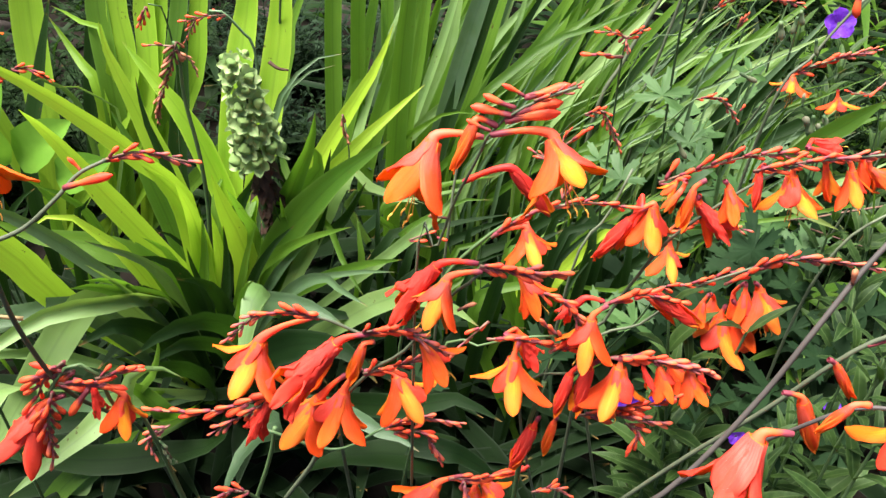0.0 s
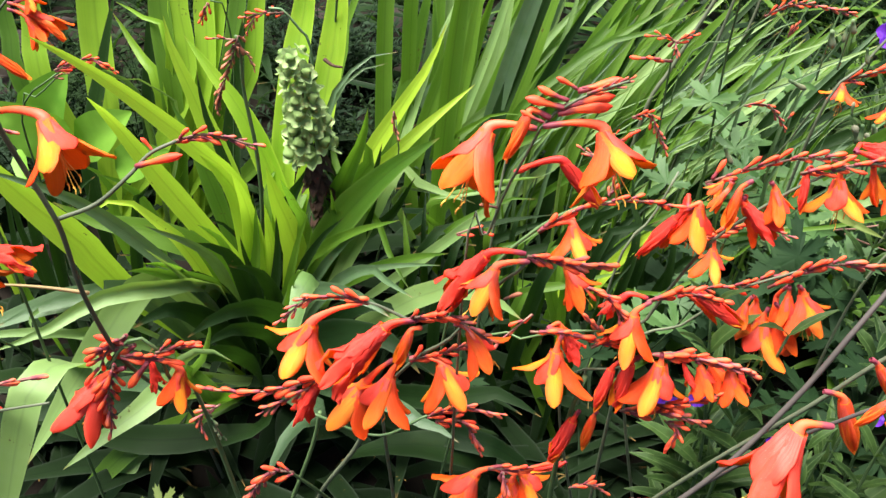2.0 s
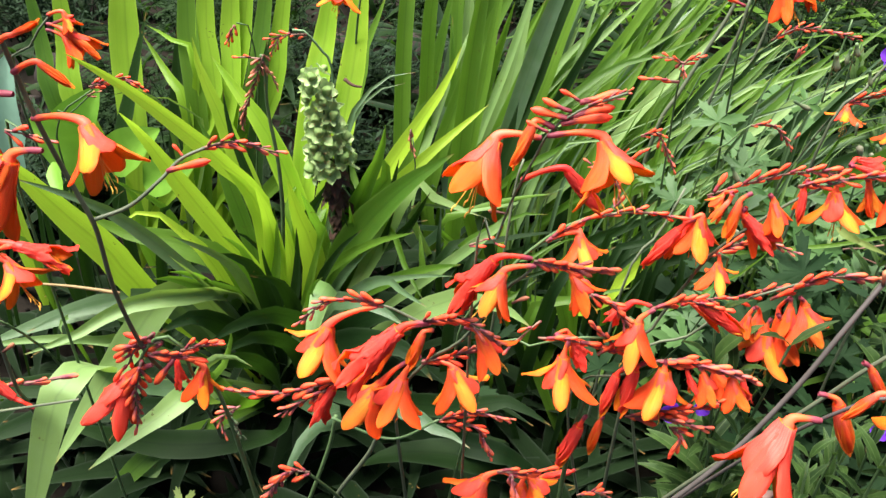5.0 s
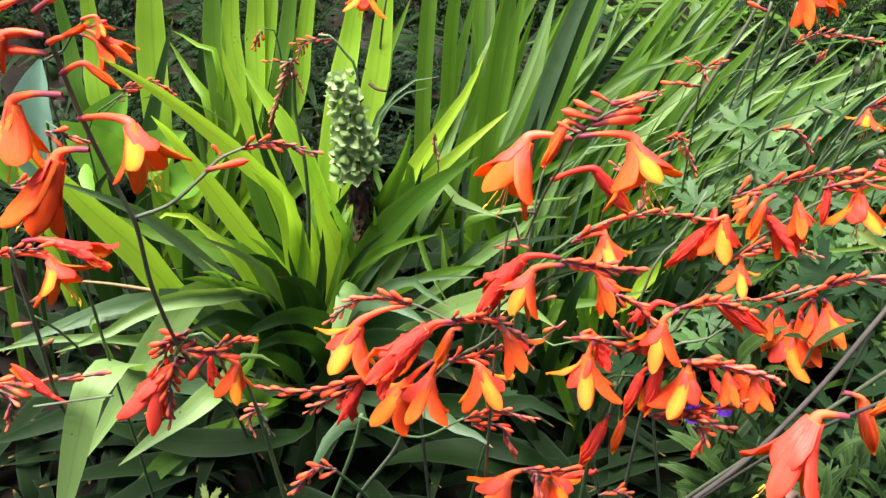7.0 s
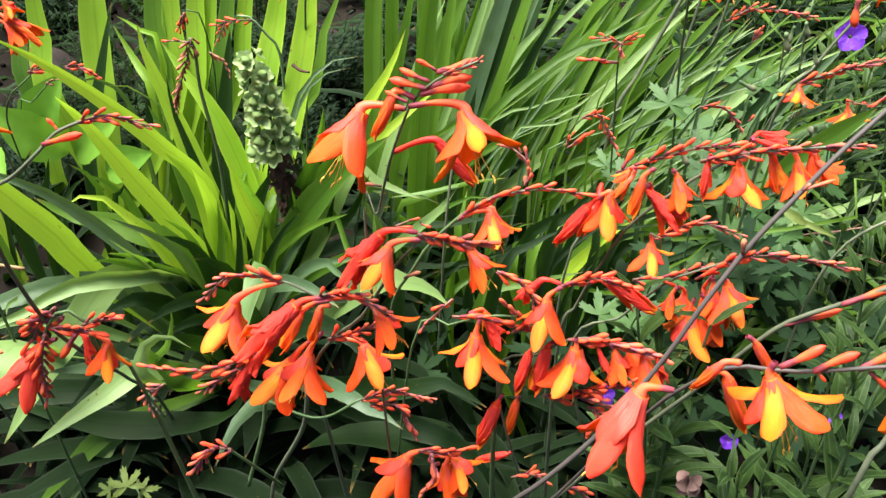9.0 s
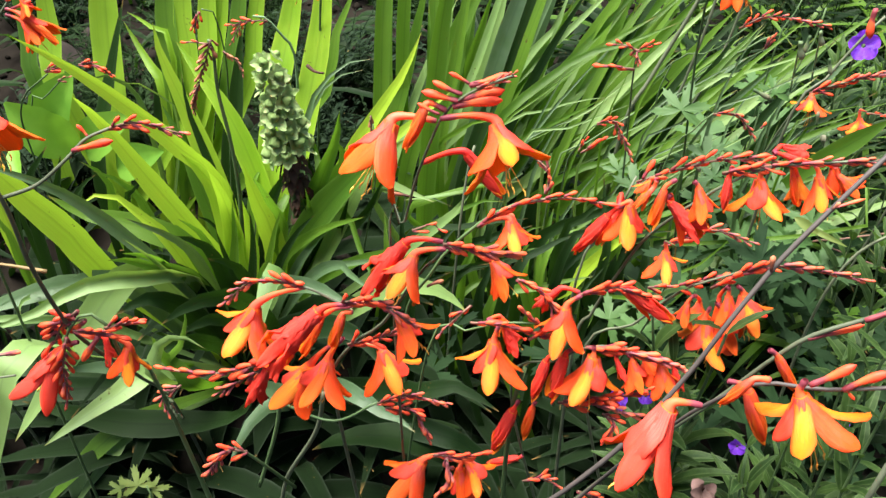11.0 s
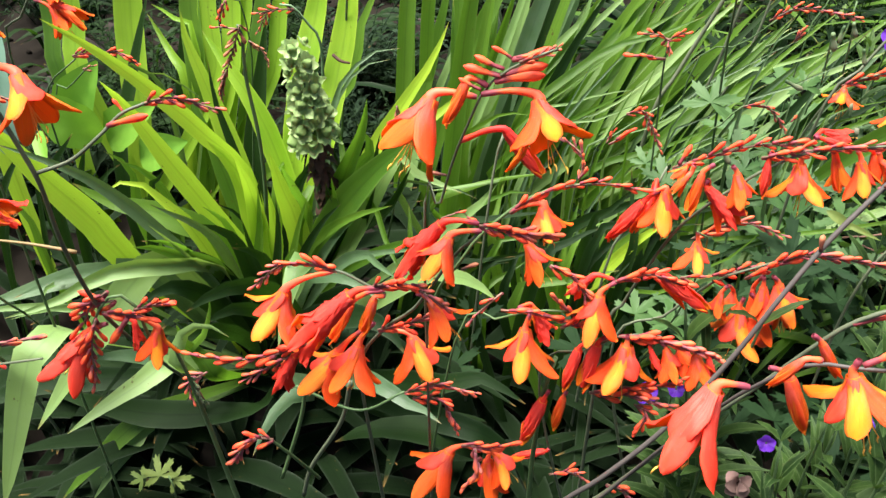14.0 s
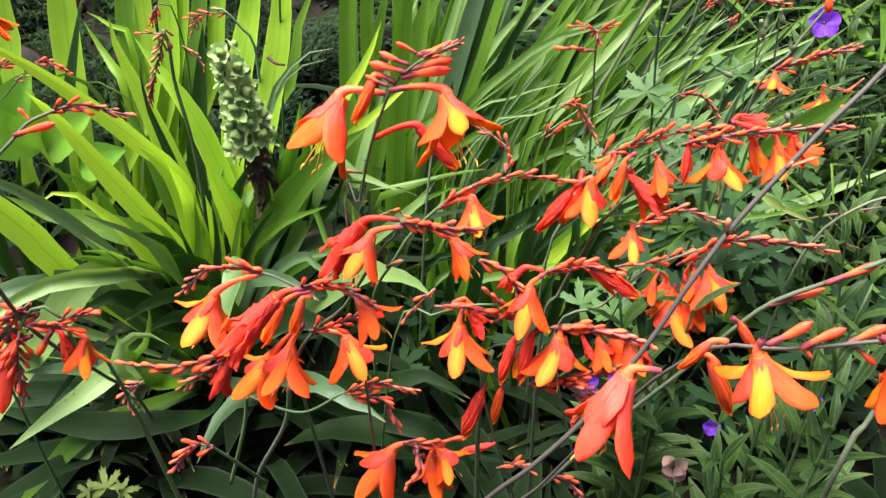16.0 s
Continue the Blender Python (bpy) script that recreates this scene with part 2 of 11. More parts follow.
WITHERED = plain_material("withered_skin", (0.014, 0.008, 0.006), (0.085, 0.045, 0.03), 140.0, 0.8)
HUSK = plain_material("husk_skin", (0.05, 0.03, 0.025), (0.18, 0.11, 0.095), 140.0, 0.8, 0.2, (0.15, 0.075, 0.05))
SOIL = plain_material("soil_skin", (0.0035, 0.0028, 0.0021), (0.0133, 0.0105, 0.0077), 40.0, 0.95, strength=1.0, spec=0.1)
STONE = plain_material("stone_skin", (0.010, 0.008, 0.007), (0.035, 0.027, 0.023), 55.0, 0.9, strength=0.8, spec=0.2)
HERB = herb_material("herb_skin", (0.01224, 0.03366, 0.00612), (0.04284, 0.08874, 0.01714), (0.1346, 0.1958, 0.06732), (0.1102, 0.2203, 0.02754))
SILVER = plain_material("silver_skin", (0.0048, 0.0132, 0.006), (0.024, 0.0444, 0.0228), 70.0, 0.8, 0.2, (0.06, 0.12, 0.042), spec=0.1)
HERB_DARK = plain_material("dark_herb_skin", (0.00512, 0.01408, 0.00448), (0.0192, 0.03968, 0.0128), 70.0, 0.8, 0.2, (0.0384, 0.0896, 0.0192), spec=0.1)
# Darker copy of the cut-leaf skin below, with shade put into its colour.
LOBED_SHADE = plain_material("lobed_painted_shade_skin", (0.0048, 0.0174, 0.006), (0.018, 0.0432, 0.0144), 60.0, 0.7, 0.3, (0.048, 0.12, 0.018), spec=0.12)
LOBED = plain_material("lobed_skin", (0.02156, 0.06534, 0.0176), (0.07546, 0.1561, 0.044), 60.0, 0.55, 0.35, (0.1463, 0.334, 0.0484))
SEEDLING = plain_material("seedling_skin", (0.06, 0.102, 0.018), (0.156, 0.204, 0.048), 90.0, 0.6, 0.3, (0.18, 0.24, 0.048))
BROAD = plain_material("broad_leaf_skin", (0.066, 0.182, 0.0155), (0.165, 0.335, 0.0390), 50.0, 0.5, 0.4, (0.324, 0.648, 0.0432))
BLUE_LEAF = plain_material("blue_leaf_skin", (0.125, 0.250, 0.178), (0.245, 0.395, 0.295), 40.0, 0.5, 0.25, (0.2, 0.4, 0.2))
VIOLET = petal_material("violet_petal", (0.17, 0.036, 0.46), (0.13, 0.024, 0.50), (0.18, 0.040, 0.60), (0.22, 0.03, 0.8))


# ---------------------------------------------------------------- shaping
def mesh_of(name, verts, faces, uvs=None, mats=(), mat_of=None):
    me = bpy.data.meshes.new(name)
    me.from_pydata([tuple(v) for v in verts], [], faces)
    for m in mats:
        me.materials.append(m)
    if uvs is not None:
        layer = me.uv_layers.new(name="uv")
        idx = np.empty(len(me.loops), dtype=np.int32)
        me.loops.foreach_get("vertex_index", idx)
        layer.data.foreach_set("uv", np.asarray(uvs, dtype=np.float32)[idx].ravel())
    if mat_of is not None:
        me.polygons.foreach_set("material_index", np.asarray(mat_of, dtype=np.int32))
    me.polygons.foreach_set("use_smooth", [True] * len(me.polygons))
    me.update()
    return me


def piece(name, me, parent, label="", m=None):
    """One mesh object under a thing or a part."""
    ob = new(name, me)
    if m is not None:
        ob.matrix_basis = m
    ob.parent = parent
    if label:
        ob["label"] = label
    return ob


def thing(name, at, label, category, group="", kind=""):
    ob = new(name)
    ob.location, ob.empty_display_size = at, 0.02
    return tagged(ob, label, category, group, kind)


def under(parent):
    """The inverse of a thing's place, so that parts keep the world's coordinates."""
    return Matrix.Translation(parent.location).inverted()


def glide(points, n):
    """n + 1 points on a smooth line through the few points given."""
    p = [Vector(q) for q in points]
    if len(p) == 2:
        return [p[0].lerp(p[1], i / n) for i in range(n + 1)]
    p = [p[0] * 2 - p[1]] + p + [p[-1] * 2 - p[-2]]
    segs = len(p) - 3
    lengths = [max((p[i + 2] - p[i + 1]).length, 1e-6) for i in range(segs)]
    total, out = sum(lengths), []
    for k in range(n + 1):
        s, i = total * k / n, 0
        while i < segs - 1 and s > lengths[i]:
            s -= lengths[i]
            i += 1
        t = min(s / lengths[i], 1.0)
        a, b, c, d = p[i:i + 4]
        out.append(0.5 * (2 * b + (c - a) * t + (2 * a - 5 * b + 4 * c - d) * t * t + (3 * b - a - 3 * c + d) * t ** 3))
    return out


def tube(points, n, r0, r1, sides=8, knots=0.0):
    """Verts, faces and uvs of a tapering round stem."""
    line, verts, faces, uvs = glide(points, n), [], [], []
    ref = Vector((0.31, -0.5, 0.8))
    for i, q in enumerate(line):
        tan = (line[min(i + 1, n)] - line[max(i - 1, 0)]).normalized()
        a = tan.cross(ref).normalized()
        b = tan.cross(a)
        r = r0 + (r1 - r0) * i / n
        r *= 1 + knots * random.uniform(-1, 1)
        for k in range(sides):
            w = 2 * math.pi * k / sides
            verts.append(q + (a * math.cos(w) + b * math.sin(w)) * r)
            uvs.append((k / sides, i / n))
    for i in range(n):
        for k in range(sides):
            j = (k + 1) % sides
            faces.append((i * sides + k, i * sides + j, (i + 1) * sides + j, (i + 1) * sides + k))
    faces.append(tuple(range(sides))[::-1])
    faces.append(tuple(range(n * sides, n * sides + sides)))
    return verts, faces, uvs


def stem(parent, points, r0, r1, mat=None, name="stem", n=0, label=""):
    n = n or 7 * (len(points) - 1)
    off = Vector(parent.matrix_basis.translation) if parent.type == "EMPTY" else Vector()
    v, f, u = tube([Vector(p) - off for p in points], n, r0, r1, 8, 0.02)
    return piece(name, mesh_of(name, v, f, u, [mat or STEM]), parent, label)


def blade_mesh(points, width, mat, fold=0.25, twist=0.0, hint=(0.0, -0.6, 0.8), across=None, n=16, blunt=0.0, wave=0.0, curl=0.0, base=0.7, ramp=0.35):
    """A strap leaf along a line from its base to its tip, keeled along the middle."""
    line, verts, faces, uvs = glide(points, n), [], [], []
    h = Vector(hint).normalized()
    ph, ph2 = random.uniform(0, 6), random.uniform(0, 6)
    cols = (-1.0, -0.55, 0.0, 0.55, 1.0)
    for i, q in enumerate(line):
        s = i / n
        tan = (line[min(i + 1, n)] - line[max(i - 1, 0)]).normalized()
        side = tan.cross(h) if across is None else Vector(across) - tan * tan.dot(Vector(across))
        side = side.normalized() if side.length > 1e-4 else Vector((1, 0, 0))
        if i:
            kept = last - tan * last.dot(tan)
            side = (kept.normalized() * 0.7 + side * (0.3 if side.dot(kept) > 0 else -0.3)).normalized()
        last = side
        side = Matrix.Rotation(twist * s, 3, tan) @ side
        nor = side.cross(tan).normalized()
        grow = base + (1 - base) * min(1.0, s / ramp) ** 1.2
        end = max(0.0, 1 - s) if blunt == 0 else max(0.0, 1 - s)
        shape = grow * min(1.0, (end / (0.32 - 0.2 * blunt)) ** (0.75 - 0.25 * blunt)) if end < 0.32 - 0.2 * blunt else grow
        w = 0.5 * width * max(shape, 0.015)
        for c in cols:
            edge = wave * width * math.sin(s * 17 + ph + c) * abs(c) ** 2 + curl * w * c * c
            verts.append(q + side * (c * w * math.cos(fold * abs(c))) + nor * (abs(c) * w * math.sin(fold) + edge + 0.02 * width * math.sin(s * 9 + ph2)))
            uvs.append((0.5 + 0.5 * c, s))
    for i in range(n):
        for k in range(4):
            a = i * 5 + k
            faces.append((a, a + 1, a + 6, a + 5))
    return mesh_of("leaf", verts, faces, uvs, [mat])


def leaf(parent, points, width, mat, label="", **more):
    off = Vector(parent.location)
    return piece("leaf", blade_mesh([Vector(p) - off for p in points], width, mat, **more), parent, label)


PETALS = {}


def petal_mesh(spread, seed, which, outer):
    """One petal of unit length that leaves the throat along +z and opens away from the axis; skin outside, gold inside.
    Petal 0 is the hood above the throat, 1 and 5 stand out sideways, 3 hangs lowest."""
    key = (spread, seed, which, outer.name)
    if key in PETALS:
        return PETALS[key]
    rnd = random.Random(seed * 31 + which * 7 + spread)
    n, cols = 13, (-1, -0.68, -0.34, 0, 0.34, 0.68, 1)
    verts, faces, uvs, mats = [], [], [], []
    a0 = which * math.pi / 3 + rnd.uniform(-0.14, 0.14)
    reach = rnd.uniform(0.92, 1.05) * (0.66, 1.0, 0.97, 1.04, 0.97, 1.0)[which]
    s1 = radians(spread) * rnd.uniform(0.82, 1.18) * (0.80, 1.18, 1.0, 0.85, 1.0, 1.18)[which]
    back = radians(spread) * rnd.uniform(0.2, 0.75) * (0.1, 1.1, 1.0, 0.8, 1.0, 1.1)[which] if spread > 15 else radians(rnd.uniform(-6, 4))
    wide = (rnd.uniform(0.30, 0.39) if which % 2 == 0 else rnd.uniform(0.24, 0.31)) * (0.98 if spread > 44 else 0.95 if spread > 36 else 1.0 if spread > 10 else 0.66)
    wide *= 1.0 if spread < 10 else 1.38 if which == 0 else 0.92 if outer is OUT_PINK else 1.22
    out_dir, tan_dir = Vector((math.cos(a0), math.sin(a0), 0)), Vector((-math.sin(a0), math.cos(a0), 0))
    skew, roll = rnd.uniform(-0.10, 0.10), rnd.uniform(-0.35, 0.35)
    crumple = (1.2 if outer is OUT_RED else 0.25) if spread < 6 else 2.4 if outer is OUT_RED else 1.0
    blunt = rnd.uniform(1.7, 2.6)
    for layer in (0, 1):
        r, z, s0 = 0.098 - 0.010 * layer - (0.016 if spread < 10 else 0), -0.10, 0.0
        for i in range(n + 1):
            s = 1 - (1 - i / n) ** 1.3
            ang = s1 * (0.25 + 0.75 * min(1.0, s / 0.42) ** 1.3) + back * max(0.0, s - 0.5) * 2.0
            if spread < 6:
                ang = radians(11) * (1 - s / 0.42) if s < 0.75 else radians(-15)
            r += math.sin(ang) * 1.06 * reach * (s - s0)
            z += math.cos(ang) * reach * (s - s0)
            s0 = s
            nor = out_dir * math.cos(ang) - Vector((0, 0, 1)) * math.sin(ang)
            turn = roll * s * s
            w = 0.5 * wide * (0.52 + 0.48 * min(1, s / 0.6) ** 0.9) * (1.0 if s < 0.58 else max(0.0, 1 - ((s - 0.58) / 0.422) ** blunt) ** 0.62)
            w = max(w, 0.02)
            cup = 0.50 * (1 - 0.65 * s)
            for c in cols:
                ridge = (0.055 if spread > 6 else 0.02) * w * math.cos(c * 9.2) * min(1, s * 3)
                dent = crumple * (0.05 * math.sin(11 * s + c * 2 + which + seed) + 0.02 * math.sin(29 * s + which)) * s * abs(c) ** 3
                dent += crumple * 0.016 * math.sin((8 + 5 * crumple) * s + which + seed + 3 * c)
                across = tan_dir * math.cos(turn) + nor * math.sin(turn)
                verts.append(out_dir * r + Vector((0, 0, z)) + across * (c * w) + tan_dir * skew * s * s - nor * (cup * w * c * c + layer * 0.006) + nor * (dent * 0.5 + ridge))
                uvs.append((0.5 + 0.5 * c, s))
    m = len(cols)
    half = (n + 1) * m
    for i in range(n):
        for k in range(m - 1):
            a = i * m + k
            faces.append((a, a + 1, a + m + 1, a + m))
            mats.append(0)
            faces.append((half + a, half + a + m, half + a + m + 1, half + a + 1))
            mats.append(1)
    for i in range(n):
        a, b = i * m, half + i * m
        faces.append((a, a + m, b + m, b))
        faces.append((a + m - 1, b + m - 1, b + 2 * m - 1, a + 2 * m - 1))
        mats += [0, 0]
    PETALS[key] = mesh_of("petal", verts, faces, uvs, [outer, IN_GOLD], mats)
    return PETALS[key]


STAMENS = {}


def stamen_mesh(seed):
    if seed not in STAMENS:
        rnd = random.Random(seed)
        verts, faces, uvs = [], [], []
        for k in range(4):
            a = rnd.uniform(0, 6.28)
            end = Vector((0.13 * math.cos(a), 0.13 * math.sin(a), rnd.uniform(0.72, 0.98)))
            v, f, u = tube([(0, 0, 0), (0.02 * math.cos(a), 0.02 * math.sin(a), 0.45), end], 6, 0.009, 0.007, 5)
            o = len(verts)
            verts += v
            uvs += u
            faces += [tuple(i + o for i in q) for q in f]
            v, f, u = tube([end, end + Vector((0.02, 0.01, 0.05)), end + Vector((0.01, 0.03, 0.11))], 4, 0.015, 0.009, 5)
            o = len(verts)
            verts += v
            uvs += u
            faces += [tuple(i + o for i in q) for q in f]
        STAMENS[seed] = mesh_of("stamen", verts, faces, uvs, [STAMEN])
    return STAMENS[seed]


def flower(parent, base, throat, tip, spread=25, skin="c", label=""):
    """A nodding funnel flower: a bent tube from the stalk to the throat, and six petals that open towards the tip."""
    off = Vector(parent.location)
    base, throat, tip = (Vector(p) - off for p in (base, throat, tip))
    axis = tip - throat
    neck, throat = throat.copy(), throat + axis * 0.16
    size = axis.length * 0.99
    axis.normalize()
    d = (neck - base).length
    mid = base + (neck - base) * 0.55 + Vector((0, 0, 0.08 * d))
    pts = [base, mid, neck, throat + axis * 0.04 * size]
    r1 = 0.104 * size if spread > 9 else 0.080 * size
    n, sides = 14, 10
    line, verts, faces, uvs = glide(pts, n), [], [], []
    ref = Vector((0.2, -0.9, 0.3))
    for i, q in enumerate(line):
        s = i / n
        tan = (line[min(i + 1, n)] - line[max(i - 1, 0)]).normalized()
        a = tan.cross(ref).normalized()
        b = tan.cross(a)
        r = 0.0014 + 0.0004 * math.sin(min(1, s * 4) * math.pi) + (r1 - 0.0014) * s ** 2.1
        for k in range(sides):
            w = 2 * math.pi * k / sides
            verts.append(q + (a * math.cos(w) + b * math.sin(w)) * r * (1 + 0.04 * math.cos(3 * w)))
            uvs.append((k / sides, s))
    for i in range(n):
        for k in range(sides):
            j = (k + 1) % sides
            faces.append((i * sides + k, i * sides + j, (i + 1) * sides + j, (i + 1) * sides + k))
    outer = {"r": OUT_RED, "c": OUT_CORAL, "g": OUT_CORAL, "p": OUT_PINK}[skin]
    tb = piece("flower", mesh_of("flower", verts, faces, uvs, [TUBE_RED if skin == "r" else TUBE]), parent, label)
    q = axis.to_track_quat("Z", "Y").to_matrix().to_4x4()
    seed = random.randrange(4)
    hood = q.to_3x3().inverted() @ (neck - base + Vector((0, -0.2 * d, 0.35 * d)))
    m = Matrix.Translation(throat) @ q @ Matrix.Rotation(math.atan2(hood.y, hood.x) + random.uniform(-0.25, 0.25), 4, "Z") @ Matrix.Scale(size, 4)
    side = (m.to_3x3().inverted() @ Vector((0, -1, 0.25)))
    front = round(math.atan2(side.y, side.x) / (math.pi / 3)) % 6
    level = min((4, 9, 16, 24, 32, 40, 50, 60), key=lambda s: abs(s - spread))
    for k in range(6):
        mat = outer
        if skin == "c" and k % 2:
            mat = OUT_ORANGE
        if skin in "cg" and k == 0 and spread > 9:
            mat = OUT_PINK
        elif skin == "g" and k % 2 == max(front, 1) % 2:
            mat = OUT_GOLD
        piece("petal", petal_mesh(level, seed, k, mat), tb, "", m)
    if spread > 12:
        piece("stamen", stamen_mesh(seed), tb, "", m)
    return tb


TUBE = bud_material("tube_skin", (0.26, 0.05, 0.075), (0.95, 0.145, 0.040), (0.97, 0.150, 0.085), 0.14)
TUBE_RED = bud_material("tube_red_skin", (0.22, 0.03, 0.055), (0.82, 0.06, 0.025), (0.86, 0.045, 0.04), 0.12)
BUDS = {}


def bud_mesh(kind, bend):
    if (kind, bend) in BUDS:
        return BUDS[kind, bend]
    mat = {"b": BUD, "s": BUD_SMALL, "d": BUD_DRY, "g": BUD_GREEN, "h": BUD_HAIRY}[kind]
    n, sides, verts, faces, uvs = 9, 8, [], [], []
    for i in range(n + 1):
        s = i / n
        r = 0.062 + 0.012 * math.sin(min(s / 0.3, 1) * math.pi) if s < 0.3 else 0.058 + 0.052 * math.sin((s - 0.3) / 0.7 * math.pi * 0.66) ** 1.1
        r *= 1.0 if s < 0.74 else max(0.0, 1 - ((s - 0.74) / 0.265) ** 2) ** 0.6
        for k in range(sides):
            w = 2 * math.pi * k / sides
            rr = r * (1 + 0.07 * math.cos(3 * w))
            verts.append(Vector((rr * math.cos(w) + 0.12 * bend * s * (1 - s), rr * math.sin(w), s)))
            uvs.append((k / sides, s))
    for i in range(n):
        for k in range(sides):
            j = (k + 1) % sides
            faces.append((i * sides + k, i * sides + j, (i + 1) * sides + j, (i + 1) * sides + k))
    faces.append(tuple(range(sides))[::-1])
    BUDS[kind, bend] = mesh_of("bud", verts, faces, uvs, [mat])
    return BUDS[kind, bend]


def bud(parent, base, tip, fat=1.0, kind="b"):
    off = Vector(parent.location)
    a, b = Vector(base) - off, Vector(tip) - off
    q = (b - a).to_track_quat("Z", "X").to_matrix().to_4x4()
    d = (b - a).length
    m = Matrix.Translation(a) @ q @ Matrix.Rotation(random.uniform(0, 6.28), 4, "Z") @ Matrix.Diagonal((d * fat, d * fat, d, 1))
    return piece("bud", bud_mesh(kind, random.choice((-1, 0, 1))), parent, "", m)


def bud_row(parent, points, n, l0, l1, kind="b", wide=0.62, r=0.0009, up=(0.0, -0.25, 1.0)):
    """Buds in two ranks along a thin zigzag stalk, large at its foot and small at its tip."""
    line = glide(points, n)
    up = Vector(up)
    stem(parent, points, r, r * 0.6, STALK, "stalk", 4 * (len(points) - 1))
    for i in range(n + 1):
        s = i / n
        tan = (line[min(i + 1, n)] - line[max(i - 1, 0)]).normalized()
        side = (up - tan * up.dot(tan)).normalized() * (1 if i % 2 else -1)
        side = Matrix.Rotation(random.uniform(-0.7, 0.7), 3, tan) @ side
        ang = wide * random.uniform(0.5, 1.5) * (1 - 0.5 * s)
        way = tan * math.cos(ang) + side * math.sin(ang)
        ln = 0.86 * (l0 + (l1 - l0) * s) * random.uniform(0.65, 1.2)
        k = kind if kind != "m" else ("b" if s < 0.5 else "s")
        bud(parent, line[i] + side * r, line[i] + side * r + way * ln, random.uniform(0.98, 1.25) * (1.15 if ln < 0.013 else 1.0), k)


# ---------------------------------------------------------------- other plants
def lobed_leaf(parent, at, normal, way, size, mat, lobes=5, name="leaf"):
    """A cranesbill leaf: five deep lobes, each with pointed teeth, dished towards the stalk."""
    off = Vector(parent.location)
    nor = Vector(normal).normalized()
    fwd = Vector(way)
    fwd = (fwd - nor * fwd.dot(nor)).normalized()
    side = fwd.cross(nor)
    centre = Vector(at) - off
    outline = []
    for k in range(lobes):
        a = (k - (lobes - 1) / 2) * radians(54) + random.uniform(-0.08, 0.08)
        ln = size * (1.0 - 0.10 * abs(k - (lobes - 1) / 2)) * random.uniform(0.9, 1.08)
        lift = random.uniform(-0.16, 0.10)
        for da, rr in ((-0.46, 0.26), (-0.30, 0.60), (-0.20, 0.58), (-0.17, 0.86), (-0.08, 0.80), (0.0, 1.0), (0.08, 0.80), (0.17, 0.86), (0.20, 0.58), (0.30, 0.60), (0.46, 0.26)):
            r = ln * rr * random.uniform(0.95, 1.05)
            outline.append((a + da * random.uniform(0.92, 1.08), r, lift * rr * rr - 0.10 * rr + 0.05 * abs(da)))
    verts, uvs, faces = [centre], [(0.5, 0.0)], []
    for a, r, h in outline:
        way2 = fwd * math.cos(a) + side * math.sin(a)
        verts += [centre + way2 * r * 0.55 + nor * h * size * 0.4, centre + way2 * r + nor * h * size]
        uvs += [(0.5, 0.5), (0.5, 1.0)]
    for i in range(len(outline) - 1):
        a, b = 1 + i * 2, 3 + i * 2
        faces += [(0, a, b), (a, a + 1, b + 1, b)]
    return piece(name, mesh_of(name, verts, faces, uvs, [mat]), parent)


def simple_leaf(parent, base, tip, width, mat, hint=(0, -0.5, 0.9), bow=0.12, name="leaf", full=False):
    """A lance-shaped leaf with a sunk middle rib and a wavy edge."""
    off = Vector(parent.location)
    a, b, h = Vector(base) - off, Vector(tip) - off, Vector(hint).normalized()
    tan = (b - a).normalized()
    side = tan.cross(h).normalized()
    nor = side.cross(tan)
    ln, n, ph = (b - a).length, 9, random.uniform(0, 6)
    verts, faces, uvs = [], [], []
    for i in range(n + 1):
        s = i / n
        w = 0.5 * width * max(0.06, math.sin(math.pi * s ** 0.8) ** 0.8)
        if full:
            w = 0.5 * width * max(0.08, min(1, 0.25 + s * 1.3)) * (1 if s < 0.6 else math.sqrt(max(0.01, 1 - ((s - 0.6) / 0.41) ** 2)))
        c0 = a + (b - a) * s + nor * bow * ln * 4 * s * (1 - s)
        for c in (-1, -0.5, 0, 0.5, 1):
            verts.append(c0 + side * c * w + nor * (0.30 * abs(c) * w + 0.10 * w * math.sin(s * 20 + ph + 2 * c) * abs(c)))
            uvs.append((0.5 + 0.5 * c, s))
    for i in range(n):
        for k in range(4):
            q = i * 5 + k
            faces.append((q, q + 1, q + 6, q + 5))
    return piece(name, mesh_of(name, verts, faces, uvs, [mat]), parent)


def herb(at, top, label, n=12, size=0.045, mat=None, width=0.26, group="leafy herbs"):
    """An upright leafy herb: a stem with narrow leaves all round, smaller towards the top."""
    t = thing("herb", at, label, "herb", group)
    a, b = Vector(at), Vector(top)
    mid = a.lerp(b, 0.5) + Vector((random.uniform(-0.02, 0.02), random.uniform(-0.02, 0.02), 0.01))
    stem(t, [a, mid, b], 0.0022, 0.0011, STEM_GREEN)
    line = glide([a, mid, b], n)
    for i in range(max(1, n // 4), n + 1):
        s = i / n
        for w in (0, 1):
            ang = i * 2.4 + w * math.pi + random.uniform(-0.4, 0.4)
            ln = size * (1.15 - 0.6 * s) * random.uniform(0.75, 1.2)
            way = Vector((math.cos(ang), math.sin(ang), random.uniform(0.0, 0.7) + 0.7 * s)).normalized()
            simple_leaf(t, line[i], line[i] + way * ln, ln * width * random.uniform(0.85, 1.15), mat or HERB, (way.x * -0.3, way.y * -0.3, 1), random.uniform(0.02, 0.16))
    return t


